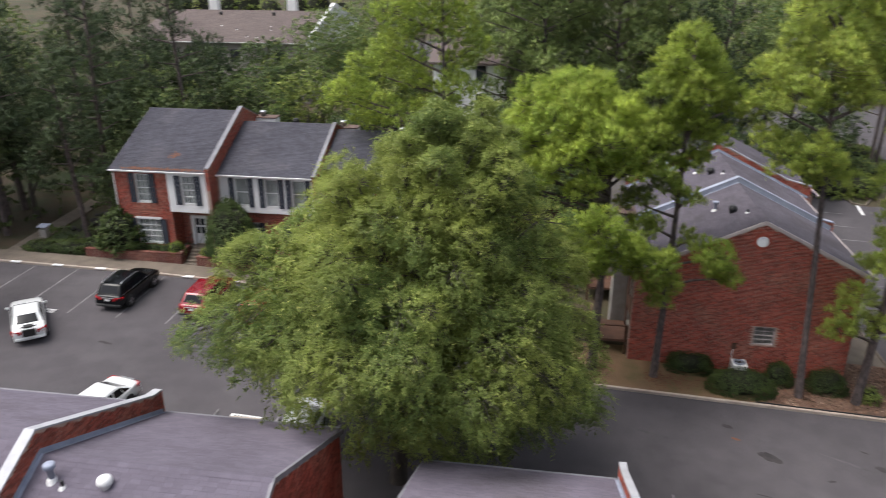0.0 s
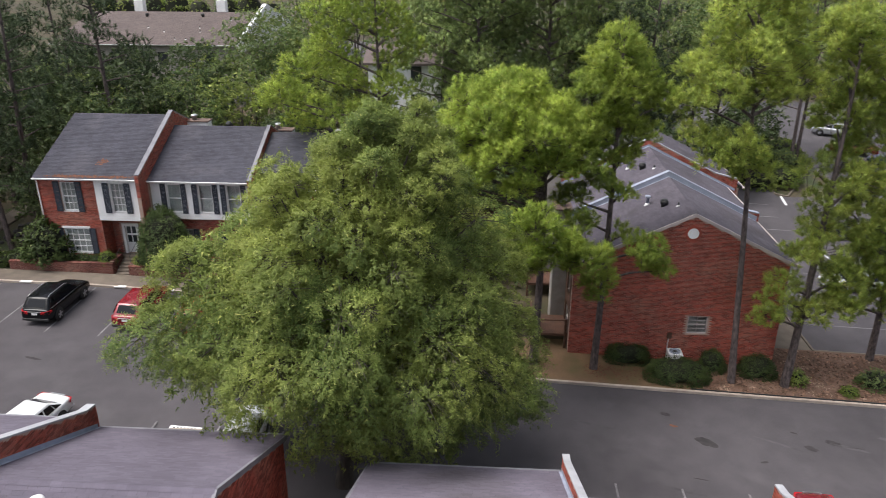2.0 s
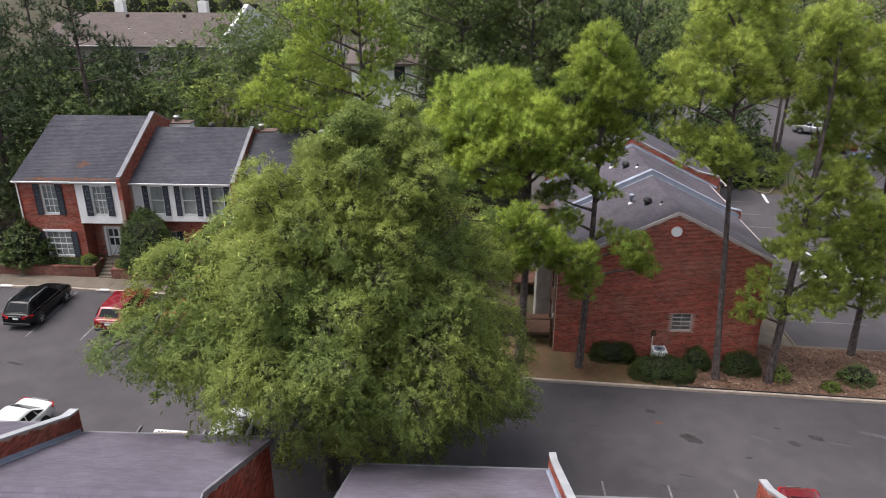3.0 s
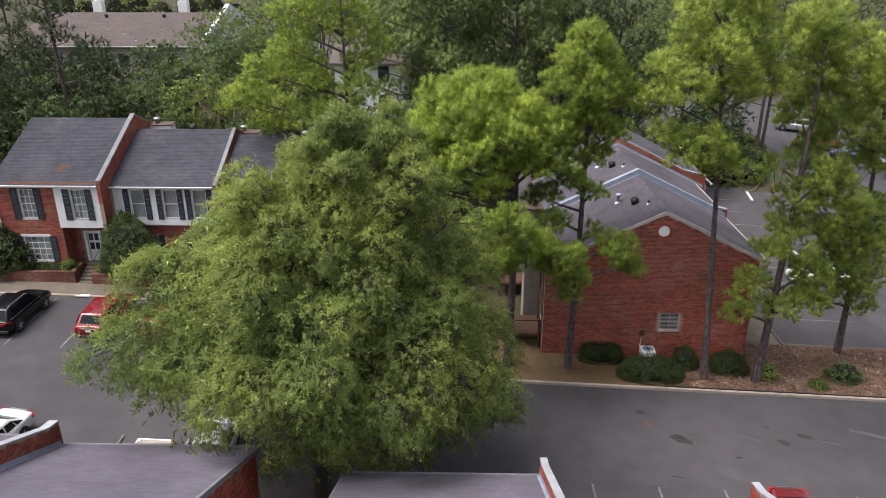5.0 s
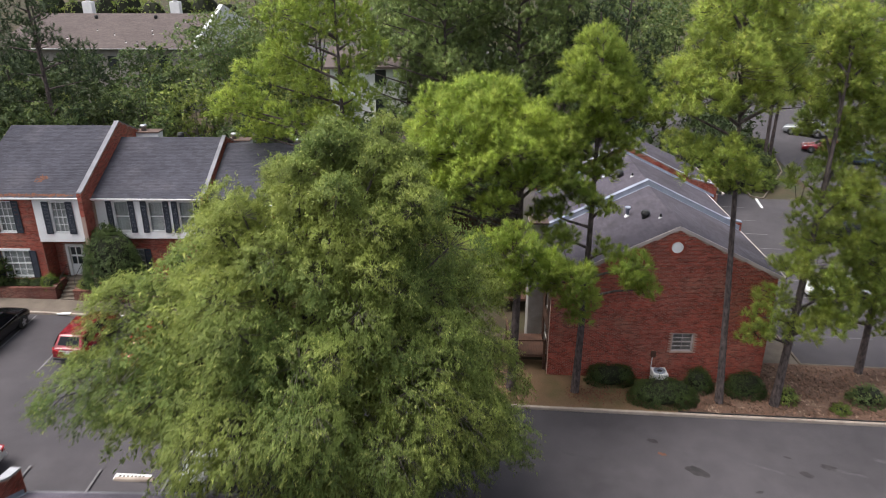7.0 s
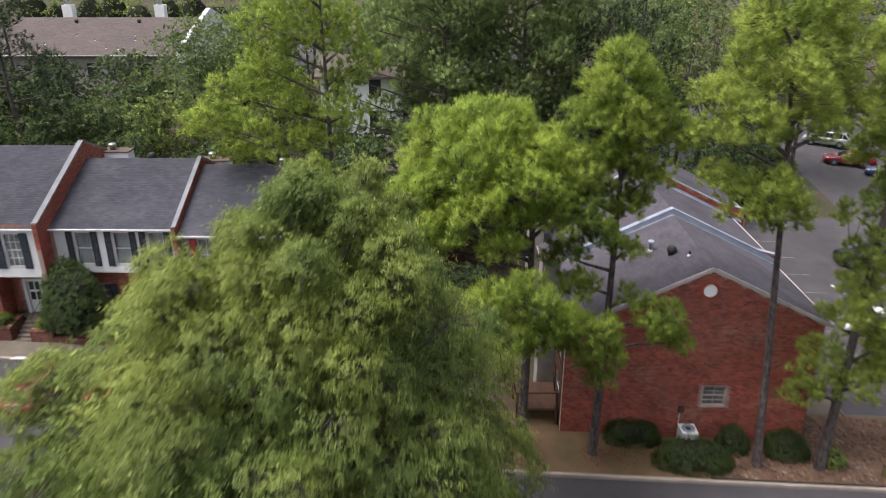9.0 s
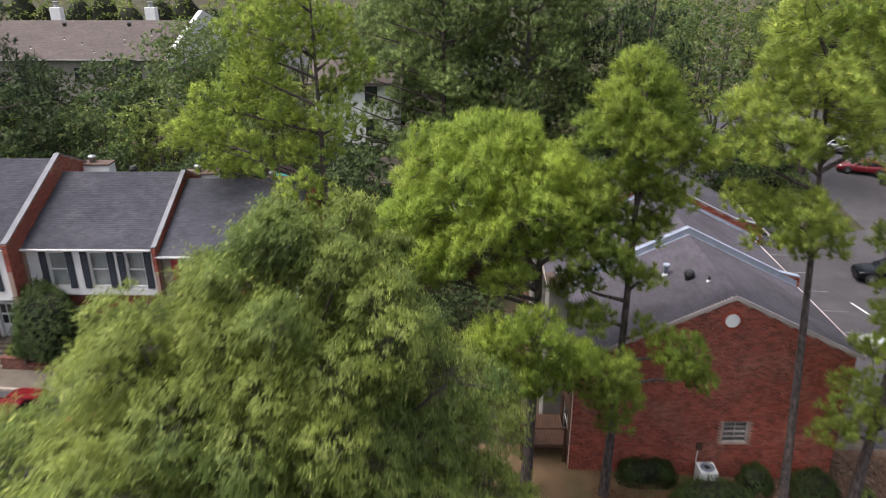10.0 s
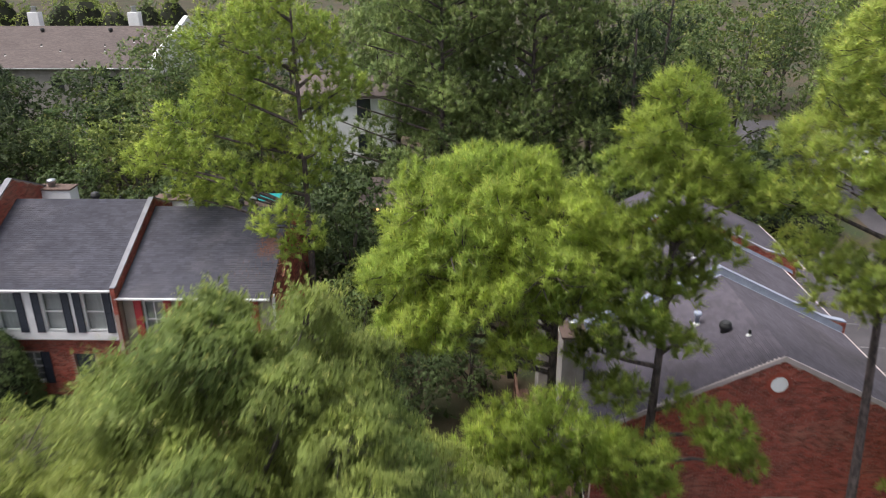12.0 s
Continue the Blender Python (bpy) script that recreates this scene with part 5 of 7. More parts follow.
def pine(x, y, top, radius, lobes, material, label, seed, density=150, lean=(0, 0), bark=BARK, needles=60, group="pines by the gable", gap=0.285, length=0.31, width=0.0115, full=1.0, clumps=13, pad=0.36, inside=0.26):
    r = np.random.default_rng(seed)
    z0 = gz(x, y) + 0.02
    tree = thing("pine_tree", pose(x, y, z0), label, "tree", group)
    path = trunk_path(0, 0, -0.15, top - z0, lean, 0.12)
    trunk = part("trunk", trunk_mesh(path, radius), bark, tree, "tall bare trunk with plated bark", True)
    local = [(a - x, b - y, c - z0, q * full) for a, b, c, q in lobes]
    for a, b, c, q in local:
        foot = on_path(path, max(1.5, c - 0.5 - 0.25 * math.hypot(a, b)))
        mid = foot.lerp(Vector((a, b, c)), 0.55) + Vector((0, 0, 0.25 * r.random() - 0.1))
        part("limb", Mesh().tube([tuple(foot), tuple(mid), (a, b, c)], [0.07 + 0.02 * q, 0.05 + 0.01 * q, 0.025], 6), bark, tree)
    n = int(sum(q * q for *_, q in local) * density * 3.4)
    p, d = spaced(*shell_points(pads(local, r, clumps, 0.8, pad), n, r, 0.8, -0.35), gap)
    q, e = spaced(*shell_points(local, int(n * inside), r, 0.45, -0.2), gap * 1.6)
    p, d = np.concatenate([p, q - 0.25 * e]), np.concatenate([d, e])
    tw = Mesh()
    centres = np.array([l[:3] for l in local])
    for k in range(0, len(p), 5):
        c = centres[np.argmin(np.linalg.norm(centres - p[k], axis=1))]
        m = c + (p[k] - c) * 0.35 + r.normal(size=3) * 0.12
        tw.tube([tuple(m), tuple((m + p[k]) / 2 - np.array([0, 0, 0.06])), tuple(p[k])], [0.022, 0.016, 0.01], 3, False)
    part("branchwork", tw, bark, tree, kind="stuff")
    part("crown", tuft_mesh("crown", p, d, material, r, needles, length, width), material, tree, "open crown of long needle brushes", kind="stuff")
    return tree


def dome(x, y, z, rx, ry, rz, count, size, low=-0.45):
    """Lobes of a rounded crown, spread evenly over its upper shell."""
    r = random.Random(int(100 * x + count))
    out = []
    for k in range(count):
        c = 1 - (1 - low) * (k + 0.5) / count
        w, a = math.sqrt(max(0, 1 - c * c)), 2.399963 * k
        f = 0.93 + 0.12 * r.random()
        out.append((x + rx * f * w * math.cos(a), y + ry * f * w * math.sin(a), z + rz * f * c, size * (0.85 + 0.3 * r.random())))
    return out


pine(2.9, 36.8, 15.2, 0.24, dome(1.1, 36.8, 12.5, 3.1, 2.9, 3.4, 26, 1.15) + [(-1.6, 36.4, 10.9, 1.0), (1.0, 36.6, 13.2, 1.5), (4.6, 37.6, 13.9, 1.0), (0.8, 32.4, 10.0, 1.05), (2.3, 32.2, 10.3, 1.1), (3.4, 32.5, 9.6, 0.95), (1.0, 32.4, 8.8, 0.95), (2.2, 32.2, 9.0, 1.0), (3.1, 32.8, 8.5, 0.85), (0.6, 32.9, 8.0, 0.8), (1.7, 32.9, 7.8, 0.8), (4.1, 33.8, 8.8, 0.8)], PINE_BRIGHT, "tall pine with a broad domed bright green crown", 101)
pine(6.33, 36.8, 18.3, 0.2, [(6.2, 37.2, 18.0, 0.95), (5.5, 36.7, 17.2, 1.0), (7.0, 37.7, 16.9, 1.1), (5.4, 37.2, 16.0, 1.1), (6.2, 36.4, 15.9, 1.2), (7.8, 37.9, 15.7, 1.1), (8.6, 37.7, 15.0, 0.95), (5.8, 36.4, 14.8, 0.9), (6.7, 36.6, 14.1, 0.9), (5.1, 36.2, 14.0, 0.9), (5.3, 36.3, 12.9, 0.9), (7.6, 36.9, 13.6, 0.9), (6.9, 36.8, 12.5, 0.8), (5.6, 36.0, 11.4, 0.8), (6.9, 36.2, 10.7, 0.6), (8.1, 35.2, 7.9, 0.95), (8.8, 35.4, 6.9, 0.8), (5.0, 33.7, 7.9, 1.15), (5.8, 33.9, 6.7, 0.95), (5.0, 35.5, 12.2, 0.8), (4.7, 35.3, 9.5, 0.8), (4.3, 36.0, 10.6, 0.8), (7.1, 36.0, 8.6, 0.6)], PINE_BRIGHT, "slender pine with a pointed bright green crown", 102, full=1.1, gap=0.29)
pine(14.0, 36.4, 19.6, 0.19, [(11.9, 37.0, 18.5, 1.5), (13.5, 37.6, 18.6, 1.5), (11.1, 37.0, 17.5, 1.2), (12.2, 36.0, 17.2, 1.4), (14.6, 37.6, 16.6, 1.4), (10.1, 37.0, 16.7, 1.0), (9.9, 36.5, 15.5, 0.9), (10.9, 35.8, 15.9, 1.1), (13.2, 36.5, 15.7, 1.1), (15.6, 38.0, 15.8, 1.2), (13.4, 37.5, 19.9, 1.4), (11.8, 37.0, 19.7, 1.2), (11.9, 35.5, 13.2, 1.1), (11.1, 36.0, 12.8, 1.0), (13.0, 36.0, 12.2, 0.9), (10.1, 36.5, 13.7, 0.8)], PINE_YELLOW, "tall pine with an open yellow-green crown", 103, lean=(-1.5, 0.8), density=110, full=1.15, gap=0.29, clumps=17, pad=0.29, inside=0.03)
pine(16.93, 36.4, 18.2, 0.22, [(15.2, 35.9, 5.2, 0.8), (15.1, 35.7, 4.2, 0.8), (15.8, 36.4, 5.9, 0.8), (17.0, 35.9, 4.4, 0.9), (18.7, 36.4, 4.6, 1.0), (18.8, 36.9, 6.0, 1.1), (16.4, 36.4, 7.5, 0.9), (17.4, 36.4, 7.8, 1.0), (17.8, 37.5, 10.1, 1.2), (19.0, 37.5, 11.0, 1.2), (17.5, 37.5, 8.6, 1.0), (16.6, 37.5, 11.8, 0.8), (17.9, 38.5, 18.6, 1.4), (17.0, 38.5, 17.8, 1.2), (19.1, 38.5, 17.5, 1.4), (17.8, 38.5, 16.5, 1.2), (18.6, 38.5, 14.9, 1.3), (17.7, 38.5, 14.1, 1.1), (18.6, 38.5, 12.4, 1.0)], PINE_YELLOW, "pine with sparse yellowing needles", 104, density=110, lean=(0.9, 1.4), full=1.2, clumps=17, pad=0.27, inside=0.03)
pine(23.35, 40.2, 16.5, 0.2, [(20.2, 38.5, 3.8, 0.9), (21.2, 38.6, 5.6, 1.1), (20.8, 38.4, 7.3, 0.9), (22.9, 39.2, 3.4, 0.9), (19.6, 38.2, 5.6, 0.8), (20.6, 38.5, 9.8, 1.2), (20.0, 38.2, 8.6, 1.2), (21.8, 38.8, 6.8, 1.3), (22.1, 39.0, 4.8, 1.2), (23.8, 39.5, 8.0, 1.4), (24.2, 40.0, 5.5, 1.2), (20.4, 39.4, 15.6, 1.4), (20.3, 39.4, 13.1, 1.4), (22.6, 40.0, 14.4, 1.5), (23.5, 40.0, 11.5, 1.4), (22.4, 40.0, 16.6, 1.3)], PINE_YELLOW, "crooked pine with sparse yellowing needles", 105, density=110, lean=(-0.6, 0.2), full=1.4, clumps=19, pad=0.26, inside=0.03)


def big_pine(x, y, top, clumps, label, seed, material, boughs=()):
    """A large pine: every clump is (across, height over sea level, size) from the trunk, spread a little in depth."""
    r = random.Random(seed)
    lobes = [(x + u, y + r.uniform(-1.8, 1.8), z, q) for u, z, q in clumps] + list(boughs)
    pine(x, y, top, 0.21, lobes, material, label, seed, density=80, needles=36, group="pines behind the roofs", gap=0.42, length=0.36, width=0.02, full=1.1)


big_pine(-7.75, 50.9, 19.9, [(-7.2, 12.0, 1.32), (-5.6, 11.8, 1.32), (-6.4, 12.9, 1.23), (-4.4, 11.4, 1.14), (-4.9, 10.4, 0.9), (-4.8, 14.5, 1.32), (-2.8, 14.5, 1.32), (-3.7, 15.7, 1.23), (-3.2, 18.3, 1.4), (-1.7, 18.9, 1.4), (-2.7, 16.9, 1.23), (-0.9, 17.5, 1.23), (0.5, 18.3, 1.32), (1.0, 16.9, 1.32), (0.9, 15.1, 1.14), (1.3, 13.5, 1.23), (0.0, 11.7, 1.14), (-1.4, 11.7, 1.0), (-0.9, 19.9, 1.14), (-5.8, 10.7, 1.0), (-2.7, 11.2, 1.0), (-1.8, 13.6, 1.06), (2.2, 15.9, 1.06)], "large pine with layered bright boughs behind the roofs", 106, PINE_BRIGHT, [(-8.5, 46.3, 10.8, 0.75), (-7.7, 46.5, 11.2, 0.8), (-6.9, 46.4, 10.4, 0.75), (-6.7, 46.8, 9.7, 0.6), (-7.5, 46.4, 9.7, 0.6)])
layers = random.Random(61)
for x, y, top, left, right in ((-1.2, 64.6, 22.0, -3.4, 4.2), (4.9, 66.5, 23.0, -3.8, 4.4)):
    clumps = []
    for k in range(44):
        s = k / 43
        clumps.append((left + (right - left) * ((0.618034 * k + 0.07 * layers.random()) % 1.0), 6.6 + (top - 6.6) * s + 0.4 * layers.random(), 1.35 + 0.4 * layers.random() - 0.35 * s))
    big_pine(x, y, top, clumps + ([(-5.0, 15.0, 1.0), (-5.6, 16.6, 0.9), (-4.6, 17.6, 1.1), (-6.5, 12.6, 0.9), (-7.2, 11.2, 0.8), (-5.6, 13.6, 0.9), (-4.6, 9.4, 0.6), (-7.9, 9.6, 0.8), (-6.0, 7.6, 0.9), (-4.8, 7.0, 1.0), (-3.4, 6.2, 1.1)] if x < 0 else []), "large pine with dense layered grey-green boughs behind the roofs", int(top), PINE_DARK)


def broad_tree():
    """The big leafy tree that stands in the lot: cascades of drooping, narrow-leaved boughs over a shaded inside."""
    x, y = -5.9, 25.6
    z0 = gz(x, y)
    r = np.random.default_rng(55)
    tree = thing("shade_tree", pose(x, y, z0), "large spreading shade tree in green and yellow leaf", "tree")
    heights = [3.0, 4.0, 6.0, 7.5, 9.0, 11.4, 13.1, 15.0, 16.6, 18.0]
    spread = [6.5, 8.6, 9.3, 9.0, 8.5, 7.1, 5.6, 4.2, 2.5, 0.8]
    boughs = 340
    k = np.arange(boughs)
    h = np.interp((k + r.random(boughs)) / boughs, [0, 0.15, 0.36, 0.6, 0.8, 0.94, 1], [4.4, 5.4, 7.2, 9.8, 12.7, 15.3, 16.8])
    a = 2.399963 * k + 0.35 * r.normal(size=boughs)
    big = np.interp(h, [3, 8, 13, 16], [1.1, 1.2, 1.0, 0.6]) * (0.75 + 0.5 * r.random(boughs))
    far = np.interp(h, heights, spread) * (0.93 + 0.09 * np.sin(3 * a + 1.1 * h) + 0.1 * np.sin(7 * a - 1.3 * h))
    near = np.clip(0.08 - 1.6 * np.sin(a), 0, 1)
    far *= 1 - (0.38 - np.where(np.cos(a) < 0, 0.3, 0.1) * np.cos(a)) * near * np.clip((8.5 - h) / 2.5, 0, 1)
    far -= 1.5 * np.clip(-np.cos(a), 0, 1) * np.clip((9.5 - h) / 2.5, 0, 1)
    far -= 0.8 * np.clip(-np.cos(a), 0, 1) * np.clip(-2 * np.sin(a), 0, 1) * np.clip((h - 8.5) / 2, 0, 1)
    far = np.maximum(far - 1.25 * big - 0.2 - np.where(k % 4 == 3, 1.2, 0.0) - 0.3 * r.random(boughs), 0.1)
    flat = np.stack([np.cos(a), np.sin(a), np.zeros(boughs)], 1)
    side = np.stack([-np.sin(a), np.cos(a), np.zeros(boughs)], 1)
    shift = np.interp(h, [4, 6, 7.5, 9, 11.4, 13, 15, 16.6, 18], [0.0, -0.3, 0.05, 0.4, 0.6, 1.0, 1.6, 2.1, 2.4])
    centre = flat * far[:, None] * np.array([1, 0.86, 1]) + np.stack([shift, 0 * h, h - z0], 1)
    centre[:, 2] += near * np.clip(9.8 - h, 0, 6) * (0.5 - np.where(np.cos(a) < 0, 0.6, 0.4) * np.cos(a))
    # the near west side hangs least low
    high = np.clip(3 * (-np.cos(a) - 0.1), 0, 1) * np.clip(3 * (0.3 - np.sin(a)), 0, 1)
    centre[:, 2] += high * np.clip(7.7 - z0 - centre[:, 2], 0, 4)
    # each bough is a tongue that reaches out and hangs a little at its tip
    dip = np.radians(np.interp(h, [4, 9, 13, 16.5], [-32, -14, 18, 60]) + 9 * r.normal(size=boughs))
    out = flat * np.cos(dip)[:, None] + np.array([0, 0, 1.0]) * np.sin(dip)[:, None]
    up = np.cross(out, side)
    up *= np.sign(up[:, 2:])
    path = trunk_path(0, 0, -0.15, 8.5, (0.5, 0.1), 0.1)
    part("trunk", trunk_mesh(path, 0.36), BARK_GREY, tree, "stout grey trunk", True)
    for q in range(0, boughs, 4):
        end = Vector(centre[q])
        foot = on_path(path, min(8.0, max(2.0, 0.55 * end.z)))
        mid = foot.lerp(end, 0.5) + Vector((0, 0, 0.5 - 0.6 * r.random()))
        part("limb", Mesh().tube([tuple(foot), tuple(foot.lerp(mid, 0.5) + Vector((0, 0, 0.2))), tuple(mid), tuple(end)], [0.13, 0.1, 0.07, 0.03], 6), BARK_GREY, tree)
    sprays = 84
    e = unit(r.normal(size=(boughs, sprays, 3)) + np.array([0.35, 0, 0.45]))
    reach = big[:, None, None] * (0.72 + 0.33 * r.random((boughs, sprays, 1)))
    local = e * reach * np.array([1.35, 0.85, 0.7])
    at = centre[:, None] + local[..., :1] * out[:, None] + local[..., 1:2] * side[:, None] + local[..., 2:] * up[:, None]
    at[..., 2] -= 0.22 * (np.clip(local[..., 0], 0, 3)) ** 2 / big[:, None]
    mass = unit(e[..., :1] * out[:, None] + e[..., 1:2] * side[:, None] + e[..., 2:] * up[:, None] * 1.25)
    way = unit(mass * 0.55 + out[:, None] * 0.55 + 0.25 * r.normal(size=(boughs, sprays, 3)))
    p, m, w = at.reshape(-1, 3), mass.reshape(-1, 3), way.reshape(-1, 3)
    own = np.repeat(k, sprays)
    keep = np.ones(len(p), bool)
    for q in range(boughs):
        rel = p - centre[q]
        d2 = (rel @ out[q] / 1.35) ** 2 + (rel @ side[q] / 0.85) ** 2 + (rel @ up[q] / 0.7) ** 2
        keep &= (d2 > (0.62 * big[q]) ** 2) | (own == q)
    p, m, w, own = p[keep], m[keep], w[keep], own[keep]
    tw = Mesh()
    for q in range(0, len(p), 5):
        c = centre[own[q]]
        tw.tube([tuple(c + (p[q] - c) * 0.2), tuple(p[q])], [0.016, 0.007], 3, False)
    part("branchwork", tw, BARK_GREY, tree, kind="stuff")
    n = 4200
    b = unit(r.normal(size=(n, 3))) * (0.35 + 0.42 * r.random((n, 1)))
    hh = 9.4 + 6.2 * b[:, 2]
    wide = np.interp(hh, heights, spread)[:, None]
    inner = np.column_stack([b[:, :2] / np.sqrt(np.maximum(1 - b[:, 2:] ** 2, 0.1)) * wide * np.array([1, 0.86]), hh - z0])
    inner = inner[~((inner[:, 0] < -0.8) & (inner[:, 1] < 0.6) & (inner[:, 2] < 6.2))]
    b = inner - np.array([0, 0, 9.4 - z0])
    part("inner_leaves", leaf_mesh("inner_leaves", inner, unit(b), MAPLE, r, 16, 0.6, 0.16, 0.4, 0.45, None, True), MAPLE, tree, "shaded leaves inside the crown", kind="stuff")
    part("crown", leaf_mesh("crown", p, w, MAPLE, r, 35, 0.4, 0.1, 0.5, 0.33, m, True), MAPLE, tree, "dense drooping sprays of small leaves", kind="stuff")
    # young shoots that stand out of the crown
    t = r.choice(len(p), 1500, replace=False)
    lead = unit(w[t] * 0.5 + np.array([0, 0, 0.75]))
    part("new_growth", leaf_mesh("new_growth", p[t], lead, MAPLE, r, 20, 0.55, 0.11, 0.1, 0.3, m[t], True), MAPLE, tree, "upright leafy shoots", kind="stuff")


broad_tree()


def wood_pine(seed, material, height=19.0, needles=13, width=0.045):
    r = np.random.default_rng(seed)
    tree = thing("pine_tree", pose(0, 0, 0), "tall dark pine in the wood behind the houses", "tree", "wood behind the houses")
    path = trunk_path(0, 0, -0.4, height, (r.normal() * 0.5, r.normal() * 0.5), 0.15)
    part("trunk", trunk_mesh(path, 0.24), BARK, tree, "", True)
    lobes = []
    for k in range(18):
        h = height * (0.32 + 0.68 * (k / 17) ** 0.9)
        reach = (3.4 * (1 - (k / 17) ** 1.8) + 0.4) * (0.6 + 0.5 * r.random())
        a = 2.4 * k + r.normal() * 0.4
        lobes.append((reach * math.cos(a), reach * math.sin(a), h + r.normal() * 0.3, 1.3 + 0.6 * r.random() - 0.4 * (k / 17)))
    for a, b, c, q in lobes[:16]:
        foot = on_path(path, c - 0.6)
        part("limb", Mesh().tube([tuple(foot), tuple(foot.lerp(Vector((a, b, c)), 0.6)), (a, b, c)], [0.08, 0.05, 0.02], 5), BARK, tree)
    p, d = spaced(*shell_points(pads(lobes, r, 5, 0.7, 0.46), 2600, r, 0.85, -0.2), 0.5)
    part("crown", tuft_mesh("crown", p, d, material, r, needles, 0.48, width), material, tree, "layered crown of dark needles", kind="stuff")
    return tree


def wood_tree(seed, material, height=13.0, spread=4.2, label="leafy green tree in the wood behind the houses"):
    r = np.random.default_rng(seed)
    tree = thing("leafy_tree", pose(0, 0, 0), label, "tree", "wood behind the houses")
    path = trunk_path(0, 0, -0.4, height * 0.7, (r.normal() * 0.4, r.normal() * 0.4), 0.15)
    part("trunk", trunk_mesh(path, 0.2), BARK_GREY, tree, "", True)
    lobes = []
    for k in range(19):
        a, c = 2.4 * k + 0.3 * r.normal(), 1 - 1.7 * (k + 0.5) / 19
        s = math.sqrt(max(0, 1 - c * c))
        g = 0.8 + 0.3 * r.random()
        lobes.append((spread * 0.75 * s * g * math.cos(a), spread * 0.75 * s * g * math.sin(a), height * 0.6 + height * 0.34 * c * g, spread * (0.3 + 0.14 * r.random())))
    for a, b, c, q in lobes[::3]:
        foot = on_path(path, height * (0.2 + 0.3 * r.random()))
        part("limb", Mesh().tube([tuple(foot), tuple(foot.lerp(Vector((a, b, c)), 0.5) + Vector((0, 0, 0.3))), (a, b, c)], [0.09, 0.06, 0.02], 5), BARK_GREY, tree)
    p, d = shell_points(pads(lobes, r, 4, 0.6, 0.6), 470, r, 0.75, -0.2)
    part("crown", leaf_mesh("crown", p, d, material, r, 11, 0.65, 0.235, 0.35, 0.68, None, True), material, tree, "uneven leafy crown", kind="stuff")
    return tree


KINDS = [wood_pine(301, PINE_DARK), wood_pine(302, PINE_DARK, 21), wood_pine(303, PINE_BRIGHT, 18), wood_tree(311, WOOD_GREEN), wood_tree(312, WOOD_GREEN, 15, 5.0), wood_tree(313, MAPLE, 11, 3.8), wood_tree(314, SHADE_LEAF, 8, 3.2, "low dark evergreen tree under the pines"), wood_pine(304, PINE_DEEP_SHADED, 19, 19, 0.03), wood_pine(305, PINE_DEEP_SHADED, 16, 19, 0.03)]
used = set()


def plant(kind, x, y, scale=1.0, turn=0.0, tall=1.0):
    m = Matrix.LocRotScale((x, y, gz(x, y) - 0.05), Euler((0, 0, turn)), (scale, scale, scale * tall))
    if kind not in used:
        used.add(kind)
        KINDS[kind].matrix_basis = m
    else:
        copy_thing(KINDS[kind], Matrix.LocRotScale(m.translation, Euler((0, 0, turn)), None)).scale = (scale, scale, scale * tall)


wood = random.Random(11)
placed = []


def clear(x, y, gap):
    return all((x - a) ** 2 + (y - b) ** 2 > gap * gap for a, b in placed)


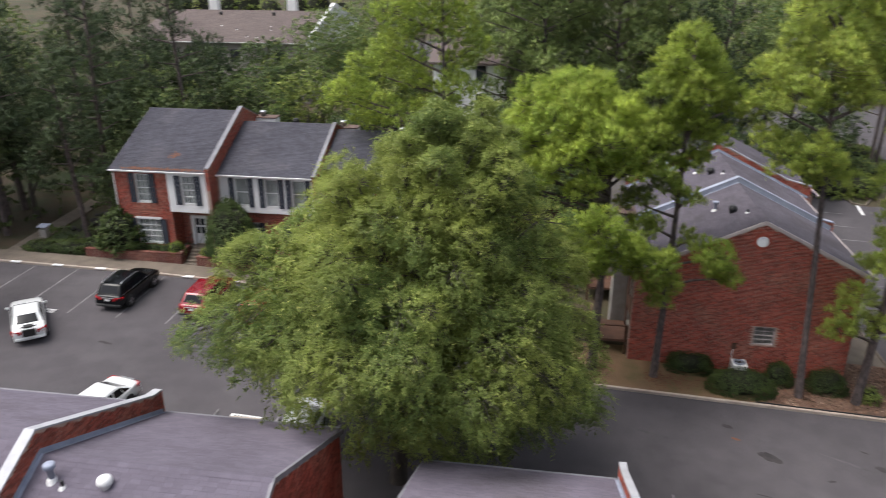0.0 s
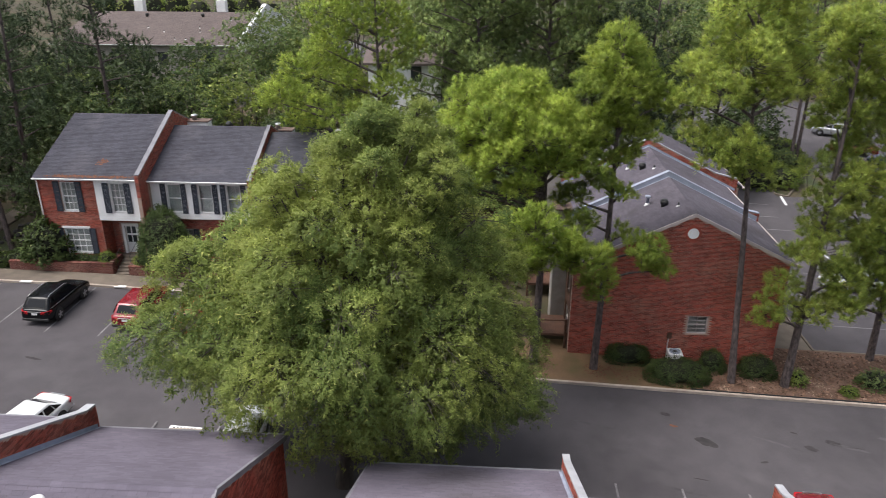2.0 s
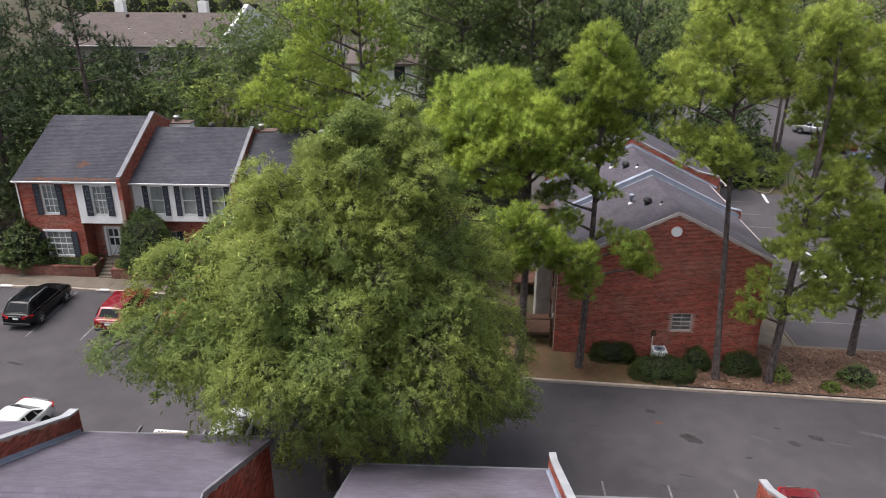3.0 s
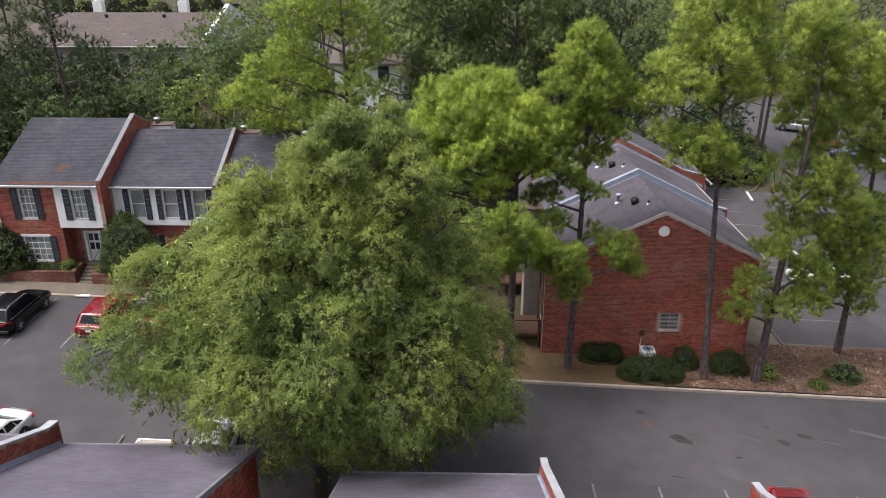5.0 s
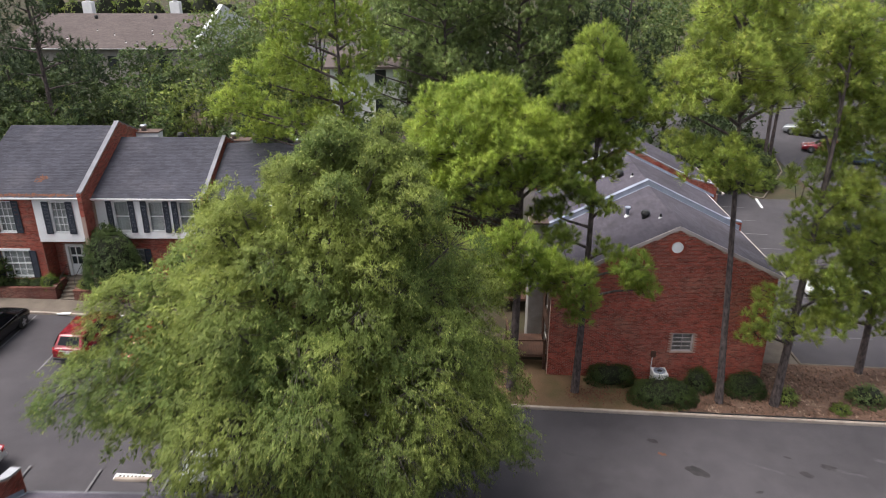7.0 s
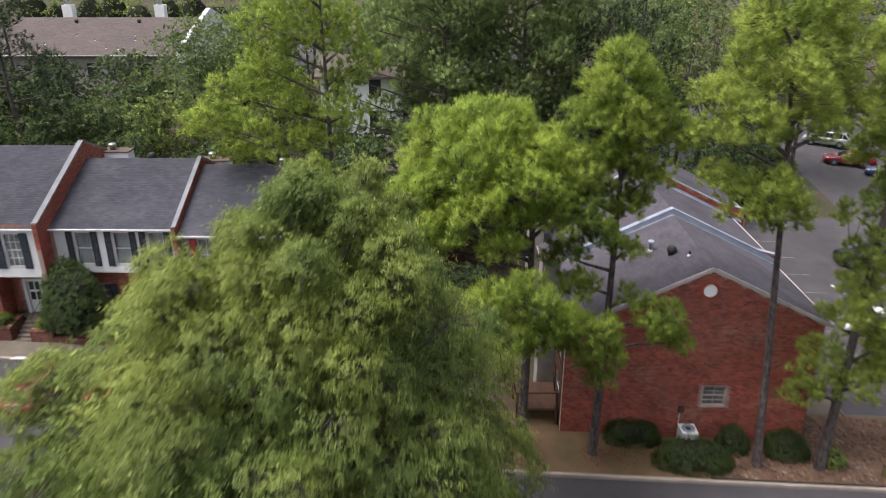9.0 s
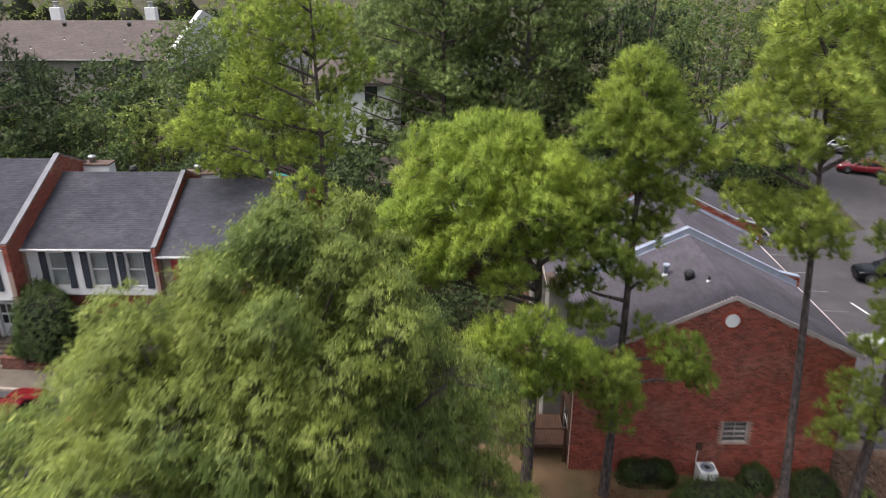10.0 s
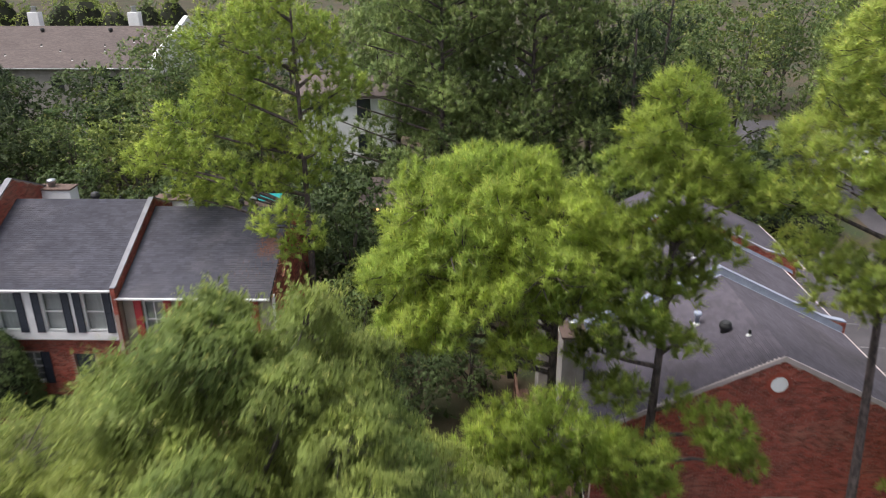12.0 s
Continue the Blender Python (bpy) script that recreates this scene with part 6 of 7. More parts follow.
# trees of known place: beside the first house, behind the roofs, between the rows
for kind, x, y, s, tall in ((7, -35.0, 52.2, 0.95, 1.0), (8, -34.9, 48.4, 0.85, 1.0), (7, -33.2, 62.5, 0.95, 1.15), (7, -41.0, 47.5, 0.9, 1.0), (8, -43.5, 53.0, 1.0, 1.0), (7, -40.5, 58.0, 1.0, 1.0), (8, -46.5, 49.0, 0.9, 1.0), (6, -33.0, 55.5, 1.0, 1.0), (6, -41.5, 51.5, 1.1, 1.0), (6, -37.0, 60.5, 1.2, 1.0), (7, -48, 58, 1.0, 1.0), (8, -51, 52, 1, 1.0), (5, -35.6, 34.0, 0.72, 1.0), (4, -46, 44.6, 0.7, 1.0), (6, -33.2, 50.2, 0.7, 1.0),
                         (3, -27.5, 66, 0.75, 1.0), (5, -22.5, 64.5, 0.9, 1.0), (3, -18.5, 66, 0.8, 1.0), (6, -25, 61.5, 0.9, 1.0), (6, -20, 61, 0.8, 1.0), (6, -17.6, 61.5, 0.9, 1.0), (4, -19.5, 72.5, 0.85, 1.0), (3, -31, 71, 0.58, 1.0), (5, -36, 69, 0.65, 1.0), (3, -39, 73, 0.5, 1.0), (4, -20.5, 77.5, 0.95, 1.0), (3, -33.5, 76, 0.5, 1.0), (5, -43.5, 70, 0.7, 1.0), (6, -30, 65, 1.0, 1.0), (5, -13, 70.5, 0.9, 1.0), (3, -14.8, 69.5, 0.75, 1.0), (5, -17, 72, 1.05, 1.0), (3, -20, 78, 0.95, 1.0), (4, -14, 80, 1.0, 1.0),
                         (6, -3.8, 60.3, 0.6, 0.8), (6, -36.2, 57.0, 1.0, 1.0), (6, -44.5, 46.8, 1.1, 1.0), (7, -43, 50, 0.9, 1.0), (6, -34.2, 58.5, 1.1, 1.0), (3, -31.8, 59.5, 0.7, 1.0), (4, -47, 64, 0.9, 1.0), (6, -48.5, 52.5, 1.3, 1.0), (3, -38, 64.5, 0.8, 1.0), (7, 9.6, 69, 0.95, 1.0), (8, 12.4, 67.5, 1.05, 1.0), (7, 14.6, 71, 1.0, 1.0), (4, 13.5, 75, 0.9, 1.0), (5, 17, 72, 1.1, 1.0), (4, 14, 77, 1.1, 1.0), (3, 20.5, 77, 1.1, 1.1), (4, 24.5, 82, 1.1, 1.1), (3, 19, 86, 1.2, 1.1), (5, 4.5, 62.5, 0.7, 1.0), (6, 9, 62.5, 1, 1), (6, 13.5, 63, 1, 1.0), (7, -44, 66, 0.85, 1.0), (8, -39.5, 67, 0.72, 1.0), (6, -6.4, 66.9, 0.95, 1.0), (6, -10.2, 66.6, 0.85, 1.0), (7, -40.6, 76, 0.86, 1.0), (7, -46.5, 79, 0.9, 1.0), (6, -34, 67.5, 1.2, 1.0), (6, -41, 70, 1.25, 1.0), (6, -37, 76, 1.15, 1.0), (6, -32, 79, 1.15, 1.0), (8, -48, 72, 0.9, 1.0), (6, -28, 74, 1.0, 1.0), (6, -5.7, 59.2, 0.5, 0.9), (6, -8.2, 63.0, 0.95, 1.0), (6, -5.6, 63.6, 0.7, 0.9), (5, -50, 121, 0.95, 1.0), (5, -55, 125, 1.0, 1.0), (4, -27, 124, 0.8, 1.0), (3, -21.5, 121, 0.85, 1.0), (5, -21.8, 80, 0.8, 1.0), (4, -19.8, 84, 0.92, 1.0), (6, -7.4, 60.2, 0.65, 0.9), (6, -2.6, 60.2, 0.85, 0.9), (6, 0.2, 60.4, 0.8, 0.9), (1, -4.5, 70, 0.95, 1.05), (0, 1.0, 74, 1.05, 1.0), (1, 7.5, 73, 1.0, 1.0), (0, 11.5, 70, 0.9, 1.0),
                         (3, -26, 80, 0.95, 1.0), (4, -24, 76, 0.9, 1.0), (5, -29, 78, 0.75, 1.0), (3, -5.3, 45.6, 0.62, 1.0), (5, -4.2, 50.5, 0.6, 1.0), (6, -6.3, 55.5, 1.1, 1.0), (6, -2.0, 46.0, 0.6, 0.8), (6, -3.5, 42.6, 0.6, 0.8), (6, 0.6, 49.0, 0.6, 0.8), (5, -1.0, 54.5, 0.55, 1.0), (6, -6.8, 57.3, 0.75, 1.0), (6, 1.5, 57.5, 0.7, 1.0),
                         (4, 19.5, 66.5, 0.62, 0.8), (6, 22.5, 70.0, 0.95, 1.0), (6, 25.5, 74.5, 0.9, 1.0), (6, 28.5, 80, 0.95, 0.8), (6, 30.5, 76.5, 0.5, 0.6), (6, 17.5, 62.0, 0.7, 1.0), (1, 32.3, 78.9, 0.8, 1.25), (1, 33.2, 80.0, 0.8, 1.2)):
    plant(kind, x, y, s, wood.random() * 6, tall)
    placed.append((x, y))
for k in range(900):
    y = 68 + 66 * wood.random() ** 0.8
    x = -75 + 150 * wood.random()
    if -56 < x < -12 and y < 118:
        continue
    if -0.62 * y + 8 < x < -0.27 * y and 104 < y < 140:
        continue
    if 18 < x < 64 and y < 110 or x > 0.36 * y + 8 and y < 106:
        continue
    if abs(x) > 0.56 * y + 4 or not clear(x, y, 5.2 + 0.02 * (y - 60)):
        continue
    placed.append((x, y))
    plant(wood.choice((0, 1, 1, 3, 4, 4, 5, 2)), x, y, 0.85 + 0.35 * wood.random(), wood.random() * 6, 0.95 + 0.2 * wood.random())
    if len(placed) > 122:
        break
for k in range(40):
    x, y = -95 + 45 * wood.random(), 42 + 38 * wood.random()
    if x > -53 or x < -0.85 * y - 4 or not clear(x, y, 5):
        continue
    placed.append((x, y))
    plant(wood.choice((0, 1, 3, 4)), x, y, 0.9 + 0.3 * wood.random(), wood.random() * 6)
# unseen pines added west of the view to throw shade on the left wood
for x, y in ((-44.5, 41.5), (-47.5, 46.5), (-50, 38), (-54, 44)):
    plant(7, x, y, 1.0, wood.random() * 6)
for x, y in ((44, 74), (50, 88), (40, 112), (48, 116), (56, 118)):
    plant(wood.choice((2, 3, 4, 0)), x, y, 0.85 + 0.3 * wood.random(), wood.random() * 6)


def understory():
    """Brush and saplings on the floor of the wood."""
    r = np.random.default_rng(77)
    p = np.stack([r.uniform(-95, 70, 9000), r.uniform(44, 118, 9000)], 1)
    x, y = p.T
    keep = ~((x > -33) & (x < -7.5) & (y < 59)) & ~((x > 3.5) & (x < 66) & (y < 61)) & ~((x > 18.5) & (y < 109)) & ~((x > -50) & (x < -29) & (y > 86) & (y < 112)) & ~((abs(x + 38.6) < 1.3) & (y < 67)) & ~((x > -8) & (x < 3.5) & (y < 40)) & (abs(x) < 0.66 * y + 20) & ~((x < -29) & (x > -60) & (y < 46.5))
    p = p[keep][:3000]
    z = ground_z(p[:, 0], p[:, 1]) + 0.1 + 1.5 * r.random(len(p)) ** 1.5
    d = unit(r.normal(size=(len(p), 3)) + np.array([0, 0, 1.0]))
    ob = new("undergrowth", leaf_mesh("undergrowth", np.column_stack([p, z]), d, HEDGE, r, 14, 1.2, 0.33, 0.3, 0.6, None, True))
    tagged(ob, "dark green brush and saplings under the trees", "undergrowth", kind="stuff")


understory()


def shrub(x, y, rx, ry, h, material, label, seed, size=0.06, count=400, name="shrub", lift=0.0, group="clipped shrubs", blocky=1.0):
    """A clipped shrub: close coat of small leaves over a near-black shade heart."""
    r = np.random.default_rng(seed)
    z0 = gz(x, y) + 0.1 + lift
    bush = thing(name, pose(x, y, z0), label, "shrub", group)
    # closed hull whose near-black colour stands in for shade behind the leaves
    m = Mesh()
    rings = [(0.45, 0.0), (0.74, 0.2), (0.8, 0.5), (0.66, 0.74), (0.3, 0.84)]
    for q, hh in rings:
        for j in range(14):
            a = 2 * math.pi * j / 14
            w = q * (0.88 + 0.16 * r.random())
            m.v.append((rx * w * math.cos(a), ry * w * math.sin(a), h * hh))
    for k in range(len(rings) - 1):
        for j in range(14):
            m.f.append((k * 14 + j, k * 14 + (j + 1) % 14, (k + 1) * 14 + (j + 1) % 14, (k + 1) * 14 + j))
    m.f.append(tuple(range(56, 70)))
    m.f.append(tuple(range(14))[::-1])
    part("heart", m, SHADE_CORE, bush, "solid near-black core painted as inner shade", True)
    n = int(count * max(0.5, (rx * ry + 0.5 * h * (rx + ry))))
    d = unit(r.normal(size=(n, 3)))
    d[:, 2] = np.abs(d[:, 2]) * 1.0 - 0.12
    e = np.sign(d) * np.abs(d) ** blocky
    e *= (1 / np.maximum(0.2, np.linalg.norm(e, axis=1, keepdims=True))) ** (0.55 if blocky < 1 else 1.0)
    lump = 1 + 0.06 * np.sin(5 * e[:, :1] + seed) * np.cos(4 * e[:, 1:2] + 2 * seed) + 0.04 * np.sin(9 * e[:, 2:] + 7 * e[:, :1])
    p = e * np.array([rx, ry, h]) * (0.84 + 0.14 * r.random((n, 1))) * lump
    p[:, 2] = np.maximum(p[:, 2], 0.04)
    part("leaves", leaf_mesh("leaves", p, unit(d), material, r, 14, 2.4 * size, size, 0.1, 0.6), material, bush, "close coat of small leaves", kind="stuff")
    return bush


# shrub heart colour: inner shade painted as near-black
SHADE_CORE = surf("shade_core", (0.018, 0.02, 0.01), (0.012, 0.014, 0.008), 8.0, 0.95, 0.5)
WALL_ROW = "shrubs along the gable wall"
shrub(8.42, 37.95, 1.4, 0.55, 1.15, HEDGE, "clipped box-shaped dark green shrub against the gable wall", 1, name="hedge_shrub", group=WALL_ROW, blocky=0.55)
shrub(10.9, 36.4, 1.9, 0.9, 1.3, HEDGE, "large clipped dark green shrub by the kerb", 2, name="hedge_shrub", group=WALL_ROW, blocky=0.7)
shrub(13.2, 37.75, 0.75, 0.62, 1.3, HEDGE, "rounded dark green shrub by a pine trunk", 3, name="hedge_shrub", group=WALL_ROW)
shrub(15.65, 37.5, 1.08, 0.72, 1.3, HEDGE, "rounded dark green shrub between two pine trunks", 4, name="hedge_shrub", group=WALL_ROW, blocky=0.7)
shrub(17.75, 36.95, 0.45, 0.4, 0.7, MAPLE, "small loose olive shrub in the mulch", 5, 0.1, 220)
shrub(20.35, 36.15, 0.38, 0.32, 0.35, LIME, "small lime green shrub in the mulch", 6, 0.08, 240)
shrub(22.2, 37.2, 0.95, 0.7, 1.0, WOOD_GREEN, "loose olive green shrub in the mulch", 7, 0.1, 110)
shrub(-25.9, 45.05, 0.55, 0.48, 0.85, LIME, "clipped round yellow-green shrub beside the steps", 8, lift=0.55)
shrub(-23.6, 45.05, 0.5, 0.45, 0.8, LIME, "clipped round yellow-green shrub beside the steps", 9, lift=0.45)
shrub(-21.75, 45.3, 1.95, 1.15, 3.9, EVERGREEN, "tall rounded evergreen shrub before the white wall", 10, 0.085, 330, "evergreen_shrub", 0.95)
shrub(-30.1, 45.2, 1.5, 0.9, 2.7, HEDGE, "loose dark broad-leaved shrub at the house corner", 11, 0.2, 60, "evergreen_shrub", 0.75)
for k, x in enumerate((-28.6, -27.6, -26.7)):
    shrub(x, 45.2, 0.6, 0.3, 0.4, HEDGE, "low dark hedge under the window", 20 + k, lift=0.6)
for k, (x, y, rx, h) in enumerate(((-34.5, 45.4, 1.6, 0.6), (-36.6, 45.2, 1.3, 0.5), (-32.8, 45.9, 1.2, 0.7))):
    shrub(x, y, rx, 0.7, h, HEDGE, "low dark ground cover beside the pavement", 30 + k, 0.12, 130)
for k, (x, y, rx, ry, h) in enumerate(((26.6, 72.5, 2.2, 1.6, 1.7), (29.6, 73.8, 1.7, 2.3, 1.5), (31.2, 77.8, 1.7, 2.2, 1.5), (32.6, 82.2, 1.7, 2.2, 1.5), (28.6, 78.5, 2.0, 2.5, 1.9), (24.6, 75.5, 2.0, 2.2, 2.0))):
    shrub(x, y, rx, ry, h, LIME if k % 2 else MAPLE, "bright green shrub on the planted island", 40 + k, 0.16, 48)
for k in range(8):
    shrub(-33.0 - 3.7 * k, 114 + 0.8 * (k % 3), 2.7, 1.6, 11.2 + 0.7 * ((k * 5) % 3), (MAPLE, LIME, WOOD_GREEN)[k % 3], "tall pale green bamboo screen behind a building", 50 + k, 0.26, 11, "screen_hedge")


def path_rocks():
    """Stones piled along the footpath."""
    r = random.Random(3)
    m = Mesh()
    for k in range(70):
        x, y = -36.9 + 2.2 * r.random(), 49 + 6.5 * r.random()
        q = 0.12 + 0.2 * r.random()
        i, z = len(m.v), gz(x, y)
        for h, w in ((-0.1, 0.9), (0.35, 1.0), (0.8, 0.55)):
            for j in range(6):
                a = 1.047 * j + r.random() * 0.4
                f = w * (0.75 + 0.4 * r.random())
                m.v.append((x + q * f * math.cos(a), y + q * f * math.sin(a), z + q * h))
        for e in range(2):
            m.f += [(i + e * 6 + j, i + e * 6 + (j + 1) % 6, i + e * 6 + 6 + (j + 1) % 6, i + e * 6 + 6 + j) for j in range(6)]
        m.f.append(tuple(i + 12 + j for j in range(6)))
    tagged(part("stones", m, ASPHALT_OLD), "dark piled stones along the footpath", "stones", kind="stuff")


path_rocks()


# ---- cars ----
SUV = dict(y=[-2.42, -2.36, -2.1, -1.4, -0.5, 0.6, 1.1, 1.7, 2.15, 2.38, 2.44], top=[0.86, 1.03, 1.06, 1.05, 1.03, 1.02, 1.04, 0.99, 0.91, 0.79, 0.62], cabin=(-2.3, -1.8, 0.3, 1.2), roof=1.63, wide=0.93, pillars=(-1.55, -0.72, 0.2), wheel=0.36)
SEDAN = dict(y=[-2.42, -2.36, -2.15, -1.5, -0.5, 0.6, 1.15, 1.75, 2.2, 2.4, 2.45], top=[0.72, 0.95, 1.0, 0.98, 0.93, 0.92, 0.94, 0.88, 0.79, 0.68, 0.55], cabin=(-1.85, -1.0, 0.25, 1.22), roof=1.42, wide=0.91, pillars=(-1.2, -0.55, 0.3), wheel=0.33)


def panel(corners, inset, proud):
    """A thin pane set into a four-cornered face: corners run round from bottom left; inset: fractions left, bottom, right, top."""
    a, b, c, d = [Vector(q) for q in corners]

    def at(u, v):
        return a.lerp(b, u).lerp(d.lerp(c, u), v)

    l, bo, r, t = inset
    n = (b - a).cross(d - a).normalized() * proud
    pts = [at(l, bo), at(1 - r, bo), at(1 - r, 1 - t), at(l, 1 - t)]
    return Mesh().prism([tuple(p) for p in pts], tuple(-n), tuple(n))


def car(kind, paint, m, label, rails=False, rack=False, group="parked cars"):
    body = thing("car", m, label, "car", group)
    ys, tops, W, roof = kind["y"], kind["top"], kind["wide"], kind["roof"]
    rings = []
    for y, t in zip(ys, tops):
        end = min(1.0, (2.52 - abs(y)) / 0.8) ** 0.4
        w, low = W * (0.8 + 0.2 * end), 0.22 + 0.12 * (1 - end)
        half = [(0.0, low), (0.8 * w, low), (0.96 * w, low + 0.1), (w, 0.6 if t > 0.7 else t - 0.12), (0.97 * w, t - 0.1), (0.9 * w, t - 0.01), (0.5 * w, t + 0.025), (0.0, t + 0.035)]
        rings.append([(x, y, z) for x, z in half] + [(-x, y, z) for x, z in half[-2:0:-1]])
    shell, n = Mesh(), len(rings[0])
    shell.v = [p for ring in rings for p in ring]
    shell.f = [(i * n + k, (i + 1) * n + k, (i + 1) * n + (k + 1) % n, i * n + (k + 1) % n) for i in range(len(rings) - 1) for k in range(n)]
    shell.f += [tuple(range(n)), tuple((len(rings) - 1) * n + k for k in range(n))[::-1]]
    lower = part("body", shell, paint, body, "glossy painted car body", True)
    sub = lower.modifiers.new("smooth", "SUBSURF")
    sub.levels = sub.render_levels = 2
    r0, r1, f1, f0 = kind["cabin"]
    zb, wb, wt = (1.0 if kind is SUV else 0.92), 0.9 * W, 0.72 * W
    low4 = [(-wb * 0.94, r0, zb), (wb * 0.94, r0, zb), (wb, f0, zb), (-wb, f0, zb)]
    top4 = [(-wt * 0.95, r1, roof - 0.04), (wt * 0.95, r1, roof - 0.04), (wt, f1, roof - 0.03), (-wt, f1, roof - 0.03)]
    cab = Mesh()
    mid = (r1 + f1) / 2
    cab.v = low4 + top4 + [(-wt * 0.7, mid, roof + 0.015), (wt * 0.7, mid, roof + 0.015)]
    cab.f = [(0, 1, 5, 4), (1, 2, 6, 5), (2, 3, 7, 6), (3, 0, 4, 7), (4, 5, 9, 8), (6, 7, 8, 9), (5, 6, 9), (7, 4, 8)]
    part("cabin", cab, paint, body, "painted roof and pillars", True, bevel=0.08)
    part("windscreen", panel((low4[2], low4[3], top4[3], top4[2]), (0.06, 0.06, 0.06, 0.08), 0.012), CAR_GLASS, body, "dark sloping glass")
    part("rear_window", panel((low4[0], low4[1], top4[1], top4[0]), (0.12, 0.22, 0.12, 0.14), 0.012), CAR_GLASS, body, "dark rear glass")
    marks = [r0 + 0.12] + list(kind["pillars"]) + [f0 - 0.08]
    for sx in (-1, 1):
        for a, b in zip(marks, marks[1:]):
            def edge(y, z):
                f = (z - zb) / (roof - 0.04 - zb)
                y = min(max(y, r0 + (r1 - r0) * f + 0.1), f0 + (f1 - f0) * f - 0.1)
                return (sx * (wb + (wt - wb) * f + 0.004), y, z)
            lo, hi = zb + 0.06, roof - 0.12
            q = [edge(a + 0.04, lo), edge(b - 0.04, lo), edge(b - 0.04, hi), edge(a + 0.04, hi)]
            if abs(q[2][1] - q[3][1]) > 0.05 or abs(q[0][1] - q[1][1]) > 0.05:
                part("side_window", Mesh().prism(q, (0, 0, 0), (sx * 0.012, 0, 0)), CAR_GLASS, body, "dark tinted glass")
        if rails:
            part("window_trim", Mesh().tube([(sx * (wb + 0.01), r0 + 0.2, zb + 0.04), (sx * (wb + 0.014), 0, zb + 0.03), (sx * (wb + 0.01), f0 - 0.1, zb + 0.03)], [0.014] * 3, 6), CHROME, body, "thin chrome trim under the windows")
            part("roof_rail", Mesh().tube([(sx * wt * 0.9, r1 + 0.05, roof - 0.03), (sx * wt * 0.9, r1 + 0.2, roof + 0.06), (sx * wt * 0.92, f1 - 0.3, roof + 0.07), (sx * wt * 0.94, f1 - 0.1, roof - 0.02)], [0.024] * 4, 8), CHROME, body, "chrome roof rail")
        r = kind["wheel"]
        for y in (-1.42, 1.45):
            x = sx * (W - 0.2)
            part("wheel_arch", Mesh().tube([(sx * W * 0.9, y, r + 0.02), (sx * (W + 0.006), y, r + 0.02)], [r + 0.07, r + 0.05], 24), TYRE, body)
            wheel = part("wheel", Mesh().tube([(x, y, r), (x + sx * 0.05, y, r), (x + sx * 0.2, y, r), (x + sx * 0.225, y, r)], [r * 0.9, r, r, r * 0.93], 24), TYRE, body, "black rubber tyre", True)
            part("rim", Mesh().tube([(x + sx * 0.21, y, r), (x + sx * 0.229, y, r)], [r * 0.68, r * 0.64], 20), DARK, wheel)
            for q in range(5):
                a = 1.2566 * q + 0.3
                part("spoke", Mesh().prism([(0, y + 0.045 * math.cos(a + 1.57), r + 0.045 * math.sin(a + 1.57)), (0, y + 0.66 * r * math.cos(a + 0.16), r + 0.66 * r * math.sin(a + 0.16)), (0, y + 0.66 * r * math.cos(a - 0.16), r + 0.66 * r * math.sin(a - 0.16)), (0, y - 0.045 * math.cos(a + 1.57), r - 0.045 * math.sin(a + 1.57))], (x + sx * 0.226, 0, 0), (x + sx * 0.24, 0, 0)), CHROME, wheel, "alloy spoke")
        zt = 0.86 if kind is SUV else 0.8
        part("tail_lamp", Mesh().prism([(sx * 0.4, -2.46, zt - 0.09), (sx * 0.82, -2.38, zt - 0.08), (sx * 0.91, -2.12, zt + 0.0), (sx * 0.89, -2.14, zt + 0.1), (sx * 0.8, -2.38, zt + 0.11), (sx * 0.4, -2.46, zt + 0.06)], (0, 0, 0), (0, 0.06, 0)), TAIL, body, "red tail lamp")
        part("headlamp", Mesh().prism([(sx * 0.4, 2.4, 0.62), (sx * 0.78, 2.28, 0.66), (sx * 0.84, 2.05, 0.76), (sx * 0.72, 2.2, 0.79), (sx * 0.42, 2.36, 0.72)], (0, 0, 0), (0, -0.05, 0.01)), CLEAR, body, "clear headlamp")
        part("mirror", Mesh().box(min(sx * 0.88, sx * 1.08), 0.78, zb + 0.0, max(sx * 0.88, sx * 1.08), 0.9, zb + 0.15), paint, body, bevel=0.04)
    part("number_plate", Mesh().box(-0.16, -2.44, 0.72, 0.16, -2.415, 0.85), WHITE, body, "plain pale plate")
    part("bumper", Mesh().box(-0.8, -2.46, 0.33, 0.8, -2.32, 0.5), paint if kind is SEDAN else DARK, body, bevel=0.05)
    part("rear_trim", Mesh().box(-0.4, -2.445, 0.9, 0.4, -2.4, 0.93), CHROME, body)
    if rack:
        rk = part("cycle_rack", Mesh().tube([(-0.4, -2.1, 1.05), (-0.4, -2.55, 1.2), (0.4, -2.55, 1.2), (0.4, -2.1, 1.05)], [0.03] * 4, 8), DARK, body, "folded black rack on the boot")
        part("rack_strap", Mesh().box(-0.32, -2.56, 0.6, 0.32, -2.46, 1.0), DARK, rk)
        part("rack_strap", Mesh().box(-0.25, -2.3, 1.0, 0.25, -1.9, 1.04), DARK, rk)
    return body


def park(kind, paint, x, y, turn, label, **more):
    tilt = math.degrees(math.atan((gz(x + 1, y) - gz(x - 1, y)) / 2))
    a = radians(turn)
    m = Matrix.Translation((x, y, gz(x, y) + 0.01)) @ Euler((0, -radians(tilt), 0)).to_matrix().to_4x4() @ Euler((0, 0, a)).to_matrix().to_4x4()
    return car(kind, paint, m, label, **more)


